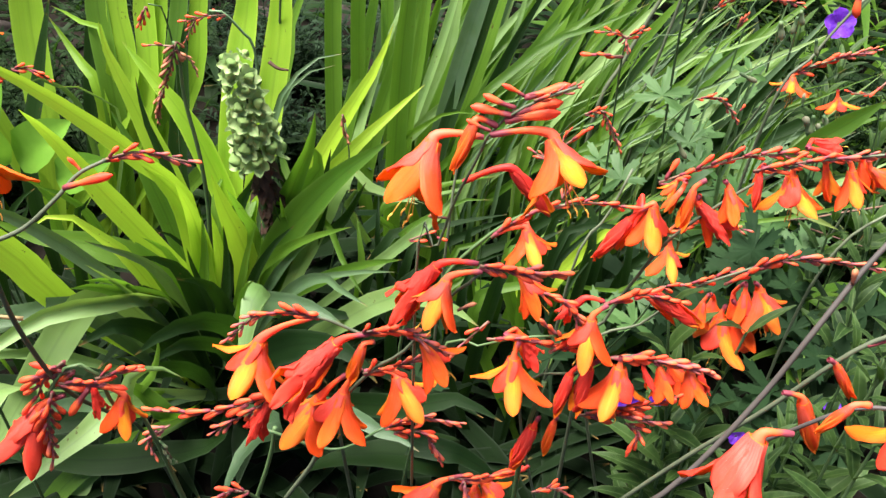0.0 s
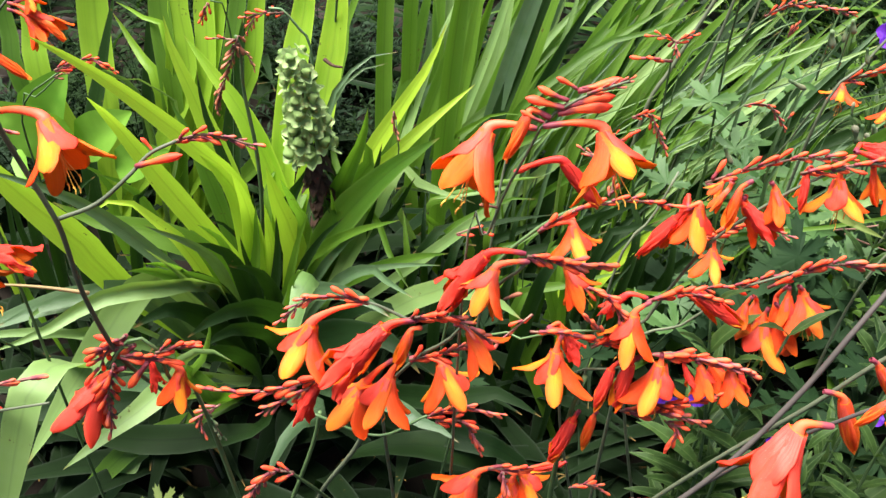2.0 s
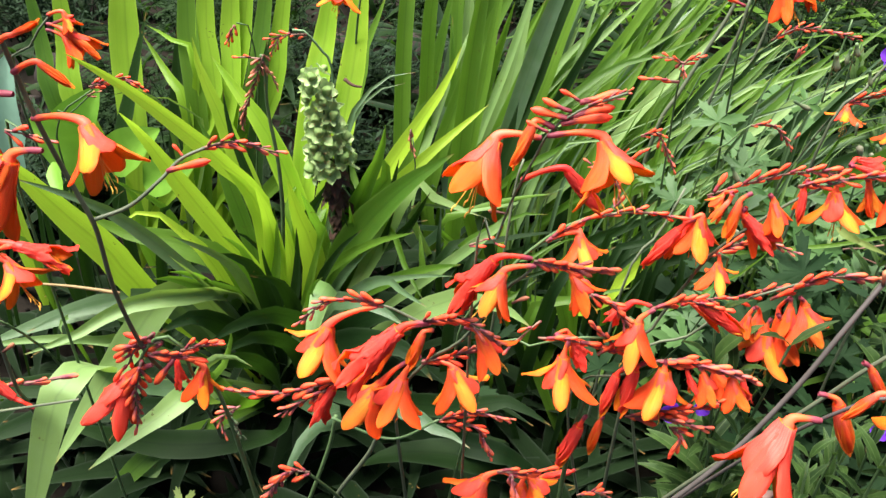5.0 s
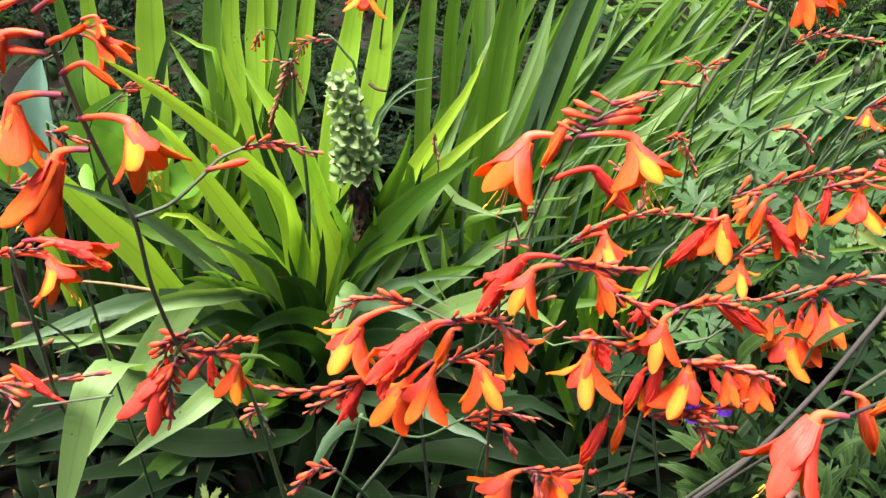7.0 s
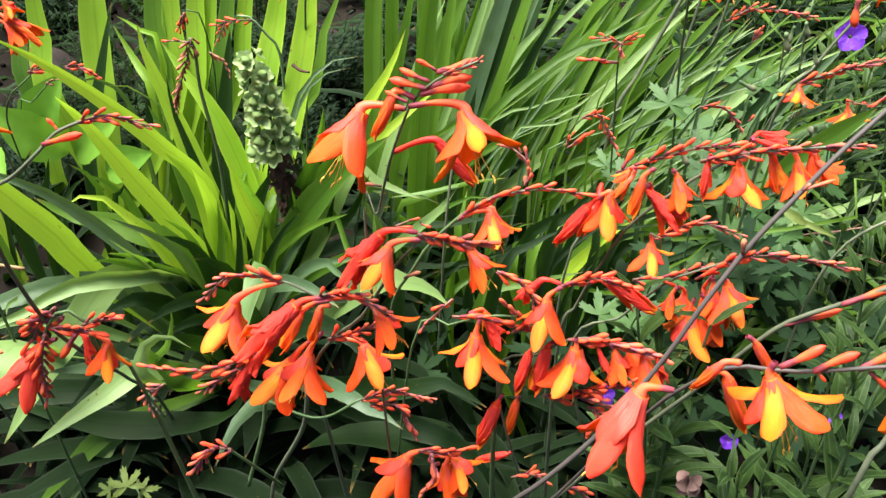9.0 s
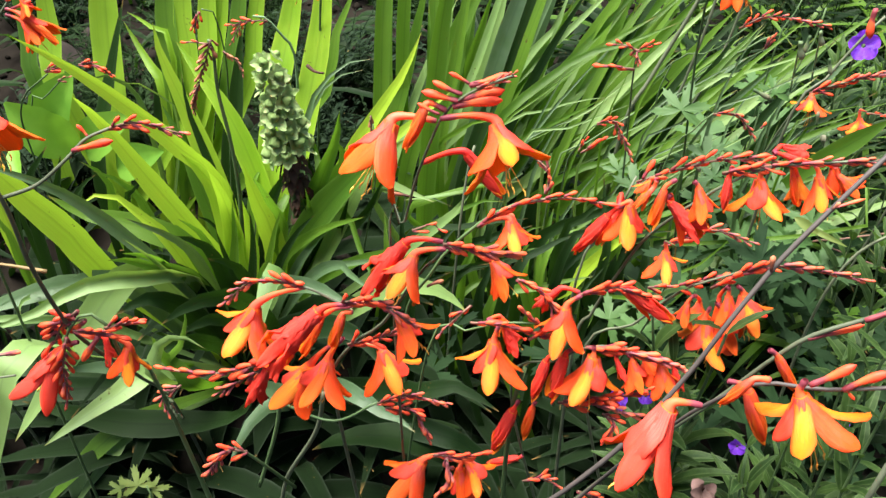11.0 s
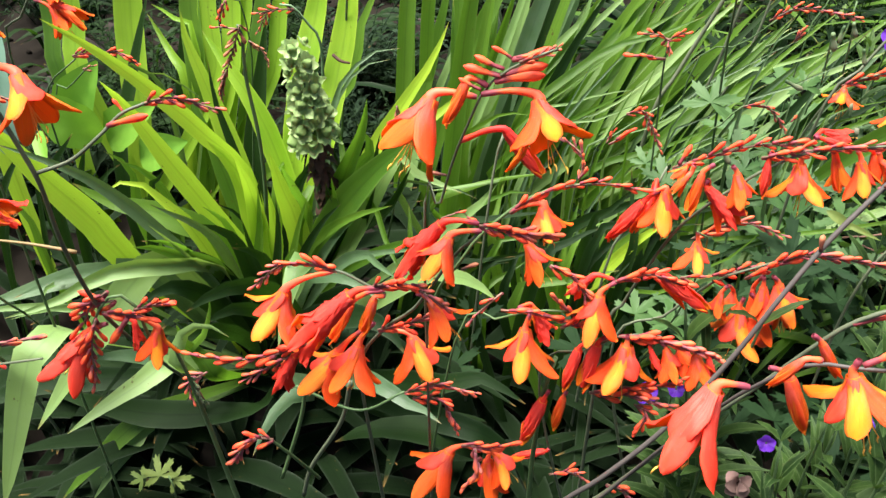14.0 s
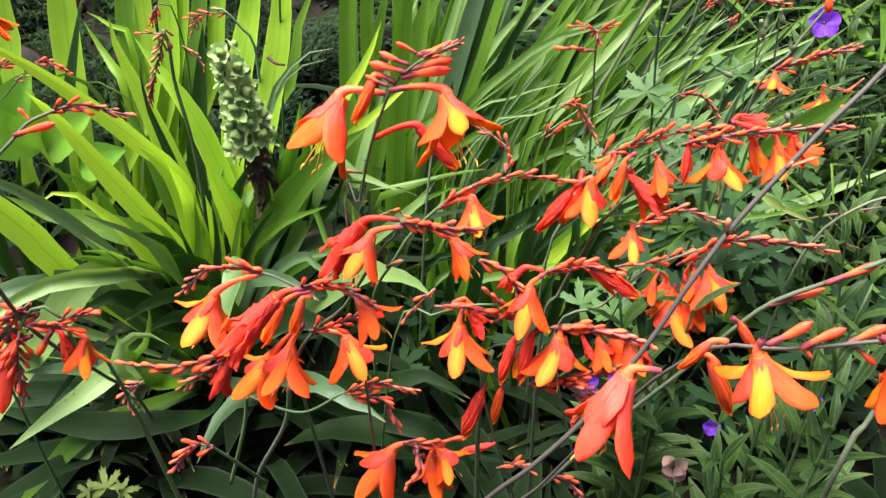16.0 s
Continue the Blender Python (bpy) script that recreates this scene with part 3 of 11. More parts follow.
def seed_head(at, foot, top, label):
    """A seed spike: a stalk, withered flowers below and three-pointed green pods above."""
    t = thing("seed_head", at, label, "seed head")
    a, f, b = Vector(at), Vector(foot), Vector(top)
    axis = (b - f).normalized()
    stem(t, [a, f, b], 0.0042, 0.0022, STEM_GREEN)
    sx = axis.cross(Vector((0, -1, 0))).normalized()
    sy = axis.cross(sx)
    off = Vector(at)
    ln = (b - f).length
    pods, stars = [], []
    for v in range(4):
        rnd = random.Random(v)
        verts, faces, uvs = [], [], []
        n, sides = 8, 12
        for i in range(n + 1):
            s = i / n
            for k in range(sides):
                w = 2 * math.pi * k / sides
                r = 0.40 * math.sin(math.pi * (0.10 + 0.89 * s ** 1.15)) ** 0.8 * (1 + 0.17 * math.cos(3 * w))
                verts.append((r * math.cos(w), r * math.sin(w), 0.02 + s * 0.82))
                uvs.append((k / sides, s))
        for i in range(n):
            for k in range(sides):
                j = (k + 1) % sides
                faces.append((i * sides + k, i * sides + j, (i + 1) * sides + j, (i + 1) * sides + k))
        pods.append(mesh_of("pod", verts, faces, uvs, [POD]))
        verts, faces, uvs = [(0, 0, 0.02)], [], [(0.5, 0)]
        for k in range(6):
            w, reach = k * math.pi / 3 + rnd.uniform(-0.15, 0.15), rnd.uniform(0.85, 1.15) * (1.0 if k % 2 else 0.85)
            c, d = Vector((math.cos(w), math.sin(w), 0)), Vector((-math.sin(w), math.cos(w), 0))
            o, lift = len(verts), rnd.uniform(0.0, 0.55)
            for q, ww, z in ((0.18, 0.15, 0.02), (0.45, 0.36, 0.06), (0.70, 0.40, 0.10 + lift * 0.35), (0.90, 0.24, 0.08 + lift * 0.7), (1.05, 0.02, 0.02 + lift)):
                for e in (-1, -0.5, 0, 0.5, 1):
                    verts.append(tuple(c * q * reach + d * ww * e * 0.9 + Vector((0, 0, z + 0.13 * e * e + rnd.uniform(-0.02, 0.02)))))
                    uvs.append((0.5 + 0.5 * e, q))
            faces += [(0, o + e, o + e + 1) for e in range(4)]
            for i in range(4):
                for e in range(4):
                    q = o + i * 5 + e
                    faces.append((q, q + 1, q + 6, q + 5))
        stars.append(mesh_of("calyx", verts, faces, uvs, [CALYX]))
    rows = 8
    for i in range(rows):
        s = 0.02 + 0.94 * i / (rows - 1)
        count = 5 if i < 4 else 4 if i < 7 else 3
        for k in range(count):
            w = k * 2 * math.pi / count + i * 0.7 + random.uniform(-0.25, 0.25)
            out = sx * math.cos(w) + sy * math.sin(w)
            size = (0.0150 - 0.0046 * s) * random.uniform(0.85, 1.2)
            way = (out + axis * (0.25 + 0.5 * s) + Vector((0, 0, random.uniform(-0.15, 0.25)))).normalized()
            p = f + axis * ln * (s + random.uniform(-0.03, 0.03)) + out * (0.0150 - 0.009 * s) - off
            m = Matrix.Translation(p) @ way.to_track_quat("Z", "Y").to_matrix().to_4x4() @ Matrix.Rotation(random.uniform(0, 6), 4, "Z") @ Matrix.Scale(size, 4)
            pod = piece("pod", pods[random.randrange(4)], t, "", m)
            piece("calyx", stars[random.randrange(4)], pod, "pale papery calyx")
    for i in range(70):
        s = random.uniform(-1.15, 0.0)
        w = random.uniform(0, 6.28)
        out = sx * math.cos(w) + sy * math.sin(w)
        p = f + axis * ln * s * 0.75
        way = (out * 0.8 + Vector((0, 0, -0.7))).normalized()
        simple_leaf(t, p + out * 0.002, p + out * 0.002 + way * random.uniform(0.012, 0.022), 0.010, WITHERED, (out.x, out.y, 0.5), 0.2, "withered_flower")
    return t


def cranesbill_flower(at, normal, size, label):
    t = thing("cranesbill_flower", at, label, "flower", "violet cranesbill flowers")
    nor = Vector(normal).normalized()
    a = nor.orthogonal().normalized()
    for k in range(5):
        way = Matrix.Rotation(k * 2 * math.pi / 5 + 0.2, 3, nor) @ a
        b = Vector(at) + way * size * 0.12
        simple_leaf(t, b, b + (way + nor * 0.25).normalized() * size * 0.86, size * 0.92, VIOLET, nor, 0.05, "petal", True)
    stem(t, [Vector(at) - nor * 0.05 - Vector((0, 0, 0.06)), Vector(at) - nor * 0.02, Vector(at)], 0.0010, 0.0008, STEM_GREEN)
    return t


def shrub(at, spread, height, count, size, mat, label, name="shrub"):
    """A low bush: branches of fine twigs, each set with small narrow leaves."""
    t = thing(name, at, label, "shrub")
    for part in range(8):
        verts, faces, uvs = [], [], []
        hub = Vector((random.gauss(0, 0.34) * spread, random.gauss(0, 0.26) * spread, 0))
        for i in range(count // 8):
            foot = hub * 0.6 + Vector((random.gauss(0, 0.10), random.gauss(0, 0.10), 0)) * spread
            top = foot + hub * random.uniform(0.3, 0.9) + Vector((random.gauss(0, 0.16) * spread, random.gauss(0, 0.16) * spread, height * random.uniform(0.4, 1.0)))
            v, f, u = tube([foot, foot.lerp(top, 0.5) + Vector((0, 0, 0.02)), top], 5, 0.0012, 0.0005, 4)
            o = len(verts)
            verts += v
            uvs += u
            faces += [tuple(j + o for j in q) for q in f]
            for k in range(20):
                s = random.uniform(0.15, 1.0)
                p = foot.lerp(top, s) + Vector((0, 0, 0.08 * height * math.sin(s * 3.1)))
                w = random.uniform(0, 6.28)
                way = Vector((math.cos(w), math.sin(w), random.uniform(0.0, 1.0))).normalized()
                side = way.cross(Vector((0, 0, 1))).normalized()
                ln = size * random.uniform(0.5, 1.25)
                o = len(verts)
                verts += [p, p + way * ln * 0.5 + side * ln * 0.12, p + way * ln - Vector((0, 0, ln * 0.1)), p + way * ln * 0.5 - side * ln * 0.12 + Vector((0, 0, 0.002))]
                uvs += [(0.5, 0), (1, 0.5), (0.5, 1), (0, 0.5)]
                faces.append((o, o + 1, o + 2, o + 3))
        piece("branch", mesh_of("branch", verts, faces, uvs, [mat]), t)
    return t


def undergrowth(x0, x1, y0, y1, count, seed, mat, label, length=(0.10, 0.26), width=(0.012, 0.032)):
    """Low leaves that cover the soil between the plants, past counting."""
    rnd = random.Random(seed)
    verts, faces, uvs = [], [], []
    for i in range(count):
        x, y = rnd.uniform(x0, x1), rnd.uniform(y0, y1)
        p, a = Vector((x, y, rise(x, y) - 0.004)), rnd.uniform(0, 6.28)
        ln, w = rnd.uniform(*length), rnd.uniform(*width)
        flat = Vector((math.cos(a), math.sin(a), 0))
        side = Vector((-flat.y, flat.x, 0))
        top = rnd.uniform(0.35, 0.9)
        n, o = 7, len(verts)
        for k in range(n + 1):
            s = k / n
            c = p + flat * ln * (0.15 * s + 0.75 * s * s) + Vector((0, 0, ln * (top * s * 1.5 - top * 1.0 * s * s)))
            ww = 0.5 * w * max(0.05, min(1, (1 - s) / 0.35) ** 0.7) * (0.6 + 0.4 * min(1, s * 3))
            verts += [c - side * ww + Vector((0, 0, ww * 0.35)), c, c + side * ww + Vector((0, 0, ww * 0.35))]
            uvs += [(0, s), (0.5, s), (1, s)]
        for k in range(n):
            q = o + k * 3
            faces += [(q, q + 1, q + 4, q + 3), (q + 1, q + 2, q + 5, q + 4)]
    tagged(new("undergrowth", mesh_of("undergrowth", verts, faces, uvs, [mat])), label, "undergrowth", kind="stuff")


def stone(at, size, label):
    """A rough weathered stone half sunk in the soil."""
    bm = bmesh.new()
    bmesh.ops.create_icosphere(bm, subdivisions=3, radius=1.0)
    for v in bm.verts:
        c = v.co.copy()
        v.co = Vector((c.x * size[0], c.y * size[1], c.z * size[2])) * (1 + 0.30 * noise.noise(c * 1.6 + Vector(at)) + 0.08 * noise.noise(c * 6))
    me = bpy.data.meshes.new("stone")
    bm.to_mesh(me)
    bm.free()
    me.materials.append(STONE)
    me.polygons.foreach_set("use_smooth", [True] * len(me.polygons))
    ob = new("stone", me)
    ob.location = at
    return tagged(ob, label, "stone", "stones at the back")


# ---------------------------------------------------------------- ground
def rise(x, y):
    """Height of the bed: it climbs gently away from the path."""
    mound = 0.16 * math.exp(-((x + 0.23) ** 2 + (y - 0.66) ** 2) / 0.030)
    return mound + 0.24 * max(0.0, min(1.0, (y - 0.2) / 1.1)) + 0.012 * noise.noise((x * 4, y * 4, 0)) + 0.006 * noise.noise((x * 15, y * 15, 3))


def ground():
    xs = np.concatenate([[-400, -60, -12, -4], np.linspace(-1.8, 1.8, 73), [4, 12, 60, 400]])
    ys = np.concatenate([[-400, -60, -12, -4, -2], np.linspace(-0.8, 2.2, 61), [4, 12, 60, 400]])
    verts = [(x, y, rise(x, y) if abs(x) < 2 and -1 < y < 2.3 else (0.24 if y > 1 else 0.0)) for y in ys for x in xs]
    w = len(xs)
    faces = [(j * w + i, j * w + i + 1, (j + 1) * w + i + 1, (j + 1) * w + i) for j in range(len(ys) - 1) for i in range(w - 1)]
    tagged(new("ground", mesh_of("ground", verts, faces, None, [SOIL])), "dark crumbly garden soil of a planted bed", "ground", kind="structure")
    verts, faces = [], []
    rnd = random.Random(5)
    for i in range(900):
        x, y = rnd.uniform(-1.0, 1.0), rnd.uniform(0.7, 1.9)
        r = rnd.uniform(0.003, 0.011)
        o, c = len(verts), Vector((x, y, rise(x, y) + r * 0.3))
        for d in ((1, 0, 0), (0, 1, 0), (-1, 0, 0), (0, -1, 0), (0, 0, 1), (0, 0, -1)):
            verts.append(c + Vector(d) * r * rnd.uniform(0.6, 1.2))
        for q in ((0, 1, 4), (1, 2, 4), (2, 3, 4), (3, 0, 4), (1, 0, 5), (2, 1, 5), (3, 2, 5), (0, 3, 5)):
            faces.append(tuple(o + k for k in q))
    tagged(new("soil_crumbs", mesh_of("soil_crumbs", verts, faces, None, [SOIL])), "loose dark crumbs of garden soil", "soil", kind="stuff")


ground()

# the bright strap-leaved clump round the seed head
lily = thing("strap_leaf_clump", (-0.2481, 0.6316, 0.2362), "clump of bright lime green strap leaves round a seed head", "leaf clump", "strap leaf clumps")
leaf(lily, [(-0.2607, 0.6326, 0.2362), (-0.2351, 0.6368, 0.4652), (-0.2602, 0.6197, 0.5407), (-0.2973, 0.6007, 0.6058), (-0.3252, 0.5789, 0.6553), (-0.3487, 0.5554, 0.6944)], 0.0190, LIME, fold=0.3, base=0.45, ramp=0.5)
leaf(lily, [(-0.2544, 0.6341, 0.2362), (-0.2462, 0.6293, 0.3648), (-0.2754, 0.6203, 0.4438), (-0.3017, 0.6104, 0.5171), (-0.323, 0.5994, 0.584), (-0.3316, 0.5831, 0.6214)], 0.0239, LIME, fold=0.3, base=0.45, ramp=0.5)
leaf(lily, [(-0.2421, 0.6211, 0.2362), (-0.2434, 0.656, 0.4015), (-0.2608, 0.6734, 0.4767), (-0.2751, 0.6849, 0.5189), (-0.2883, 0.6961, 0.5594), (-0.3023, 0.707, 0.5984), (-0.3061, 0.716, 0.6266)], 0.0230, LIME, fold=0.35, twist=0.3, base=0.45, ramp=0.5)
leaf(lily, [(-0.2715, 0.6397, 0.2362), (-0.2155, 0.6765, 0.4023), (-0.2259, 0.6998, 0.4628), (-0.2505, 0.7221, 0.5169), (-0.2812, 0.7412, 0.5535), (-0.3079, 0.7591, 0.583)], 0.0261, LIME, fold=0.25, base=0.45, ramp=0.5)
leaf(lily, [(-0.2597, 0.6252, 0.2362), (-0.2338, 0.6322, 0.3814), (-0.2407, 0.6454, 0.4421), (-0.2553, 0.6591, 0.5052), (-0.2685, 0.67, 0.5525), (-0.2716, 0.6795, 0.592)], 0.0155, DEEP_SHADE, fold=0.4, twist=-0.5, base=0.2, ramp=0.6)
leaf(lily, [(-0.2243, 0.6309, 0.2362), (-0.2305, 0.6122, 0.3831), (-0.2299, 0.6141, 0.4374), (-0.2301, 0.6138, 0.4787), (-0.2397, 0.6128, 0.5164), (-0.2586, 0.6102, 0.5444)], 0.0268, LIME, fold=0.35, blunt=0.3, base=0.45, ramp=0.5)
leaf(lily, [(-0.232, 0.631, 0.2362), (-0.1938, 0.6325, 0.3834), (-0.1938, 0.6323, 0.4395), (-0.2003, 0.6291, 0.479), (-0.2051, 0.6266, 0.5227)], 0.0291, LIME, fold=0.3, base=0.45, ramp=0.5)
leaf(lily, [(-0.2414, 0.6232, 0.2362), (-0.2008, 0.6855, 0.3957), (-0.1807, 0.7297, 0.4737), (-0.169, 0.7699, 0.5289), (-0.1588, 0.811, 0.5891), (-0.1486, 0.8627, 0.7096)], 0.0304, LIME, fold=0.3, base=0.45, ramp=0.5)
leaf(lily, [(-0.2416, 0.6404, 0.2362), (-0.2194, 0.6853, 0.3949), (-0.2132, 0.7295, 0.4728), (-0.2032, 0.772, 0.541), (-0.1937, 0.8109, 0.5888), (-0.1717, 0.8617, 0.7043)], 0.0303, LIME, fold=0.3, base=0.45, ramp=0.5)
leaf(lily, [(-0.247, 0.6374, 0.2362), (-0.1888, 0.6791, 0.3595), (-0.147, 0.6992, 0.4276), (-0.1185, 0.7162, 0.4776), (-0.0839, 0.7332, 0.5282), (-0.0589, 0.7477, 0.5642), (-0.0429, 0.7622, 0.6004)], 0.0200, LIME, fold=0.35, base=0.45, ramp=0.5)
leaf(lily, [(-0.2399, 0.6211, 0.2362), (-0.1755, 0.6342, 0.3929), (-0.1528, 0.6342, 0.4358), (-0.1215, 0.6342, 0.4793), (-0.085, 0.6338, 0.5202), (-0.042, 0.6325, 0.5561)], 0.0338, GREEN, fold=0.35, base=0.2, ramp=0.6)
leaf(lily, [(-0.2357, 0.6338, 0.2362), (-0.1729, 0.6826, 0.3792), (-0.1278, 0.7079, 0.4363), (-0.0886, 0.7299, 0.4747), (-0.0505, 0.7501, 0.5028), (-0.0147, 0.7696, 0.5275)], 0.0178, LIME, fold=0.35, base=0.45, ramp=0.5)
leaf(lily, [(-0.2577, 0.6203, 0.2362), (-0.1609, 0.6617, 0.4338), (-0.1356, 0.6618, 0.4918), (-0.1177, 0.659, 0.5333), (-0.1093, 0.6554, 0.5704)], 0.0239, GREEN, fold=0.5, twist=0.5, base=0.2, ramp=0.6)
leaf(lily, [(-0.2306, 0.6309, 0.2362), (-0.1859, 0.6232, 0.3878), (-0.1562, 0.6053, 0.4402), (-0.117, 0.5856, 0.4817), (-0.0733, 0.5643, 0.515)], 0.0121, GREEN, fold=0.3, base=0.2, ramp=0.6)
leaf(lily, [(-0.2376, 0.6407, 0.2362), (-0.1602, 0.6182, 0.36), (-0.1169, 0.5945, 0.417), (-0.0683, 0.569, 0.4645), (-0.0292, 0.5411, 0.4984)], 0.0133, GREEN, fold=0.3, base=0.2, ramp=0.6)
leaf(lily, [(-0.2378, 0.6417, 0.2362), (-0.1658, 0.6567, 0.405), (-0.133, 0.6647, 0.4696), (-0.1108, 0.6674, 0.5043), (-0.1248, 0.6692, 0.5336)], 0.0332, GREEN, fold=0.4, base=0.2, ramp=0.6)
leaf(lily, [(-0.2532, 0.6388, 0.2362), (-0.1802, 0.63, 0.4266), (-0.1805, 0.6113, 0.4935), (-0.1819, 0.5886, 0.5375)], 0.0171, GREEN, fold=0.4, base=0.2, ramp=0.6)
leaf(lily, [(-0.2508, 0.642, 0.2362), (-0.2658, 0.6614, 0.3742), (-0.2834, 0.6815, 0.45), (-0.3007, 0.6974, 0.5016), (-0.3177, 0.7102, 0.5359)], 0.0198, GREEN, fold=0.35, base=0.2, ramp=0.6)
leaf(lily, [(-0.2299, 0.6219, 0.2362), (-0.2347, 0.6182, 0.3596), (-0.2254, 0.6116, 0.4377), (-0.2224, 0.6017, 0.4963), (-0.2253, 0.5894, 0.5421)], 0.0221, LIME, fold=0.3, twist=0.4, base=0.45, ramp=0.5)
leaf(lily, [(-0.2656, 0.6248, 0.2362), (-0.2223, 0.6318, 0.3789), (-0.2131, 0.6226, 0.4424), (-0.2111, 0.6126, 0.5006)], 0.0189, LIME, fold=0.3, base=0.45, ramp=0.5)
leaf(lily, [(-0.2258, 0.63, 0.2362), (-0.1876, 0.678, 0.411), (-0.173, 0.6958, 0.4688), (-0.1625, 0.7119, 0.517), (-0.1348, 0.7272, 0.5605), (-0.0999, 0.7365, 0.5697)], 0.0080, GREY, fold=0.5, base=0.2, ramp=0.6)
leaf(lily, [(-0.242, 0.6268, 0.2362), (-0.1794, 0.6787, 0.4148), (-0.1653, 0.7012, 0.4991), (-0.1499, 0.7179, 0.5505), (-0.1158, 0.7307, 0.58), (-0.0896, 0.7385, 0.5815)], 0.0089, GREY, fold=0.5, base=0.2, ramp=0.6)
leaf(lily, [(-0.2478, 0.6288, 0.2362), (-0.2481, 0.5843, 0.3978), (-0.2586, 0.5662, 0.4678), (-0.2967, 0.5442, 0.516)], 0.0135, GREY, fold=0.35, base=0.2, ramp=0.6)
leaf(lily, [(-0.2553, 0.6336, 0.2362), (-0.263, 0.5816, 0.3822), (-0.2805, 0.564, 0.4365), (-0.2864, 0.5429, 0.4702), (-0.2957, 0.5199, 0.4932)], 0.0128, GREEN, fold=0.35, base=0.2, ramp=0.6)
leaf(lily, [(-0.2441, 0.6413, 0.2362), (-0.2671, 0.5652, 0.4047), (-0.2831, 0.5453, 0.4643), (-0.292, 0.5228, 0.5096)], 0.0061, PALE, fold=0.35, base=0.2, ramp=0.6)
leaf(lily, [(-0.2394, 0.6419, 0.2362), (-0.1349, 0.6477, 0.4119), (-0.1078, 0.6304, 0.4671), (-0.0884, 0.5981, 0.4377), (-0.0688, 0.5687, 0.4245)], 0.0143, GREEN, fold=0.35, base=0.2, ramp=0.6)
leaf(lily, [(-0.231, 0.6434, 0.2362), (-0.1668, 0.6011, 0.3781), (-0.1185, 0.5833, 0.4305), (-0.0689, 0.5619, 0.4629), (-0.0359, 0.5389, 0.4857)], 0.0081, GREY, fold=0.35, base=0.2, ramp=0.6)
leaf(lily, [(-0.2399, 0.6235, 0.2362), (-0.15, 0.5852, 0.4029), (-0.1051, 0.5667, 0.4515), (-0.0844, 0.5413, 0.4608), (-0.0592, 0.5155, 0.468)], 0.0137, GREY, fold=0.35, base=0.2, ramp=0.6)
leaf(lily, [(-0.2308, 0.6427, 0.2362), (-0.1746, 0.5312, 0.4419), (-0.1626, 0.5183, 0.484), (-0.1478, 0.5027, 0.5111)], 0.0117, GREEN, fold=0.35, base=0.2, ramp=0.6)
leaf(lily, [(-0.2287, 0.6332, 0.2362), (-0.2281, 0.5908, 0.3773), (-0.2166, 0.5948, 0.4572), (-0.2106, 0.5927, 0.5028)], 0.0118, GREEN, fold=0.35, base=0.2, ramp=0.6)
leaf(lily, [(-0.2379, 0.6246, 0.2362), (-0.1709, 0.6035, 0.3917), (-0.1342, 0.5943, 0.4544), (-0.1079, 0.58, 0.4888)], 0.0107, GREY, fold=0.35, base=0.2, ramp=0.6)
leaf(lily, [(-0.2322, 0.6333, 0.2362), (-0.2403, 0.6011, 0.3777), (-0.2504, 0.5942, 0.454), (-0.2649, 0.5799, 0.4882)], 0.0129, GREEN, fold=0.35, base=0.2, ramp=0.6)
# inner leaves; the dark ones have the clump's shade put into their colour
leaf(lily, [(-0.2584, 0.6211, 0.2362), (-0.2077, 0.5828, 0.3893), (-0.1935, 0.5823, 0.4583), (-0.1883, 0.5777, 0.5041)], 0.0117, DEEP_SHADE, fold=0.35, base=0.2, ramp=0.6)
leaf(lily, [(-0.2311, 0.6433, 0.2362), (-0.1877, 0.6035, 0.3917), (-0.1558, 0.5997, 0.4565), (-0.1291, 0.5909, 0.4926)], 0.0108, DEEP_SHADE, fold=0.35, base=0.2, ramp=0.6)
leaf(lily, [(-0.2679, 0.6388, 0.2362), (-0.2186, 0.5816, 0.3824), (-0.2243, 0.5779, 0.4479), (-0.2227, 0.5692, 0.4846)], 0.0107, DEEP_SHADE, fold=0.35, base=0.2, ramp=0.6)
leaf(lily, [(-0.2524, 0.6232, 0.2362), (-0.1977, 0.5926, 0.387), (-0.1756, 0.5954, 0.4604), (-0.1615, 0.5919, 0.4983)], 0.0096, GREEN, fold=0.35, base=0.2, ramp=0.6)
leaf(lily, [(-0.2412, 0.6339, 0.2362), (-0.1675, 0.6638, 0.388), (-0.1475, 0.671, 0.439), (-0.1575, 0.6797, 0.4983)], 0.0198, DEEP_SHADE, fold=0.4, base=0.2, ramp=0.6)
leaf(lily, [(-0.2576, 0.6277, 0.2362), (-0.1726, 0.6627, 0.3816), (-0.1253, 0.6651, 0.4381), (-0.1103, 0.6631, 0.4696)], 0.0208, DEEP_SHADE, fold=0.4, base=0.2, ramp=0.6)
leaf(lily, [(-0.2552, 0.6416, 0.2362), (-0.162, 0.669, 0.4172), (-0.1118, 0.6547, 0.4833), (-0.0957, 0.6394, 0.543)], 0.0166, DEEP_SHADE, fold=0.4, base=0.2, ramp=0.6)
leaf(lily, [(-0.2578, 0.634, 0.2362), (-0.1743, 0.6688, 0.4165), (-0.1795, 0.7152, 0.4359), (-0.2102, 0.7622, 0.4597)], 0.0143, DEEP_SHADE, fold=0.4, base=0.2, ramp=0.6)
leaf(lily, [(-0.2393, 0.6227, 0.2362), (-0.1848, 0.6561, 0.3444), (-0.1585, 0.6458, 0.4134), (-0.1554, 0.6358, 0.4842)], 0.0193, DEEP_SHADE, fold=0.4, base=0.2, ramp=0.6)
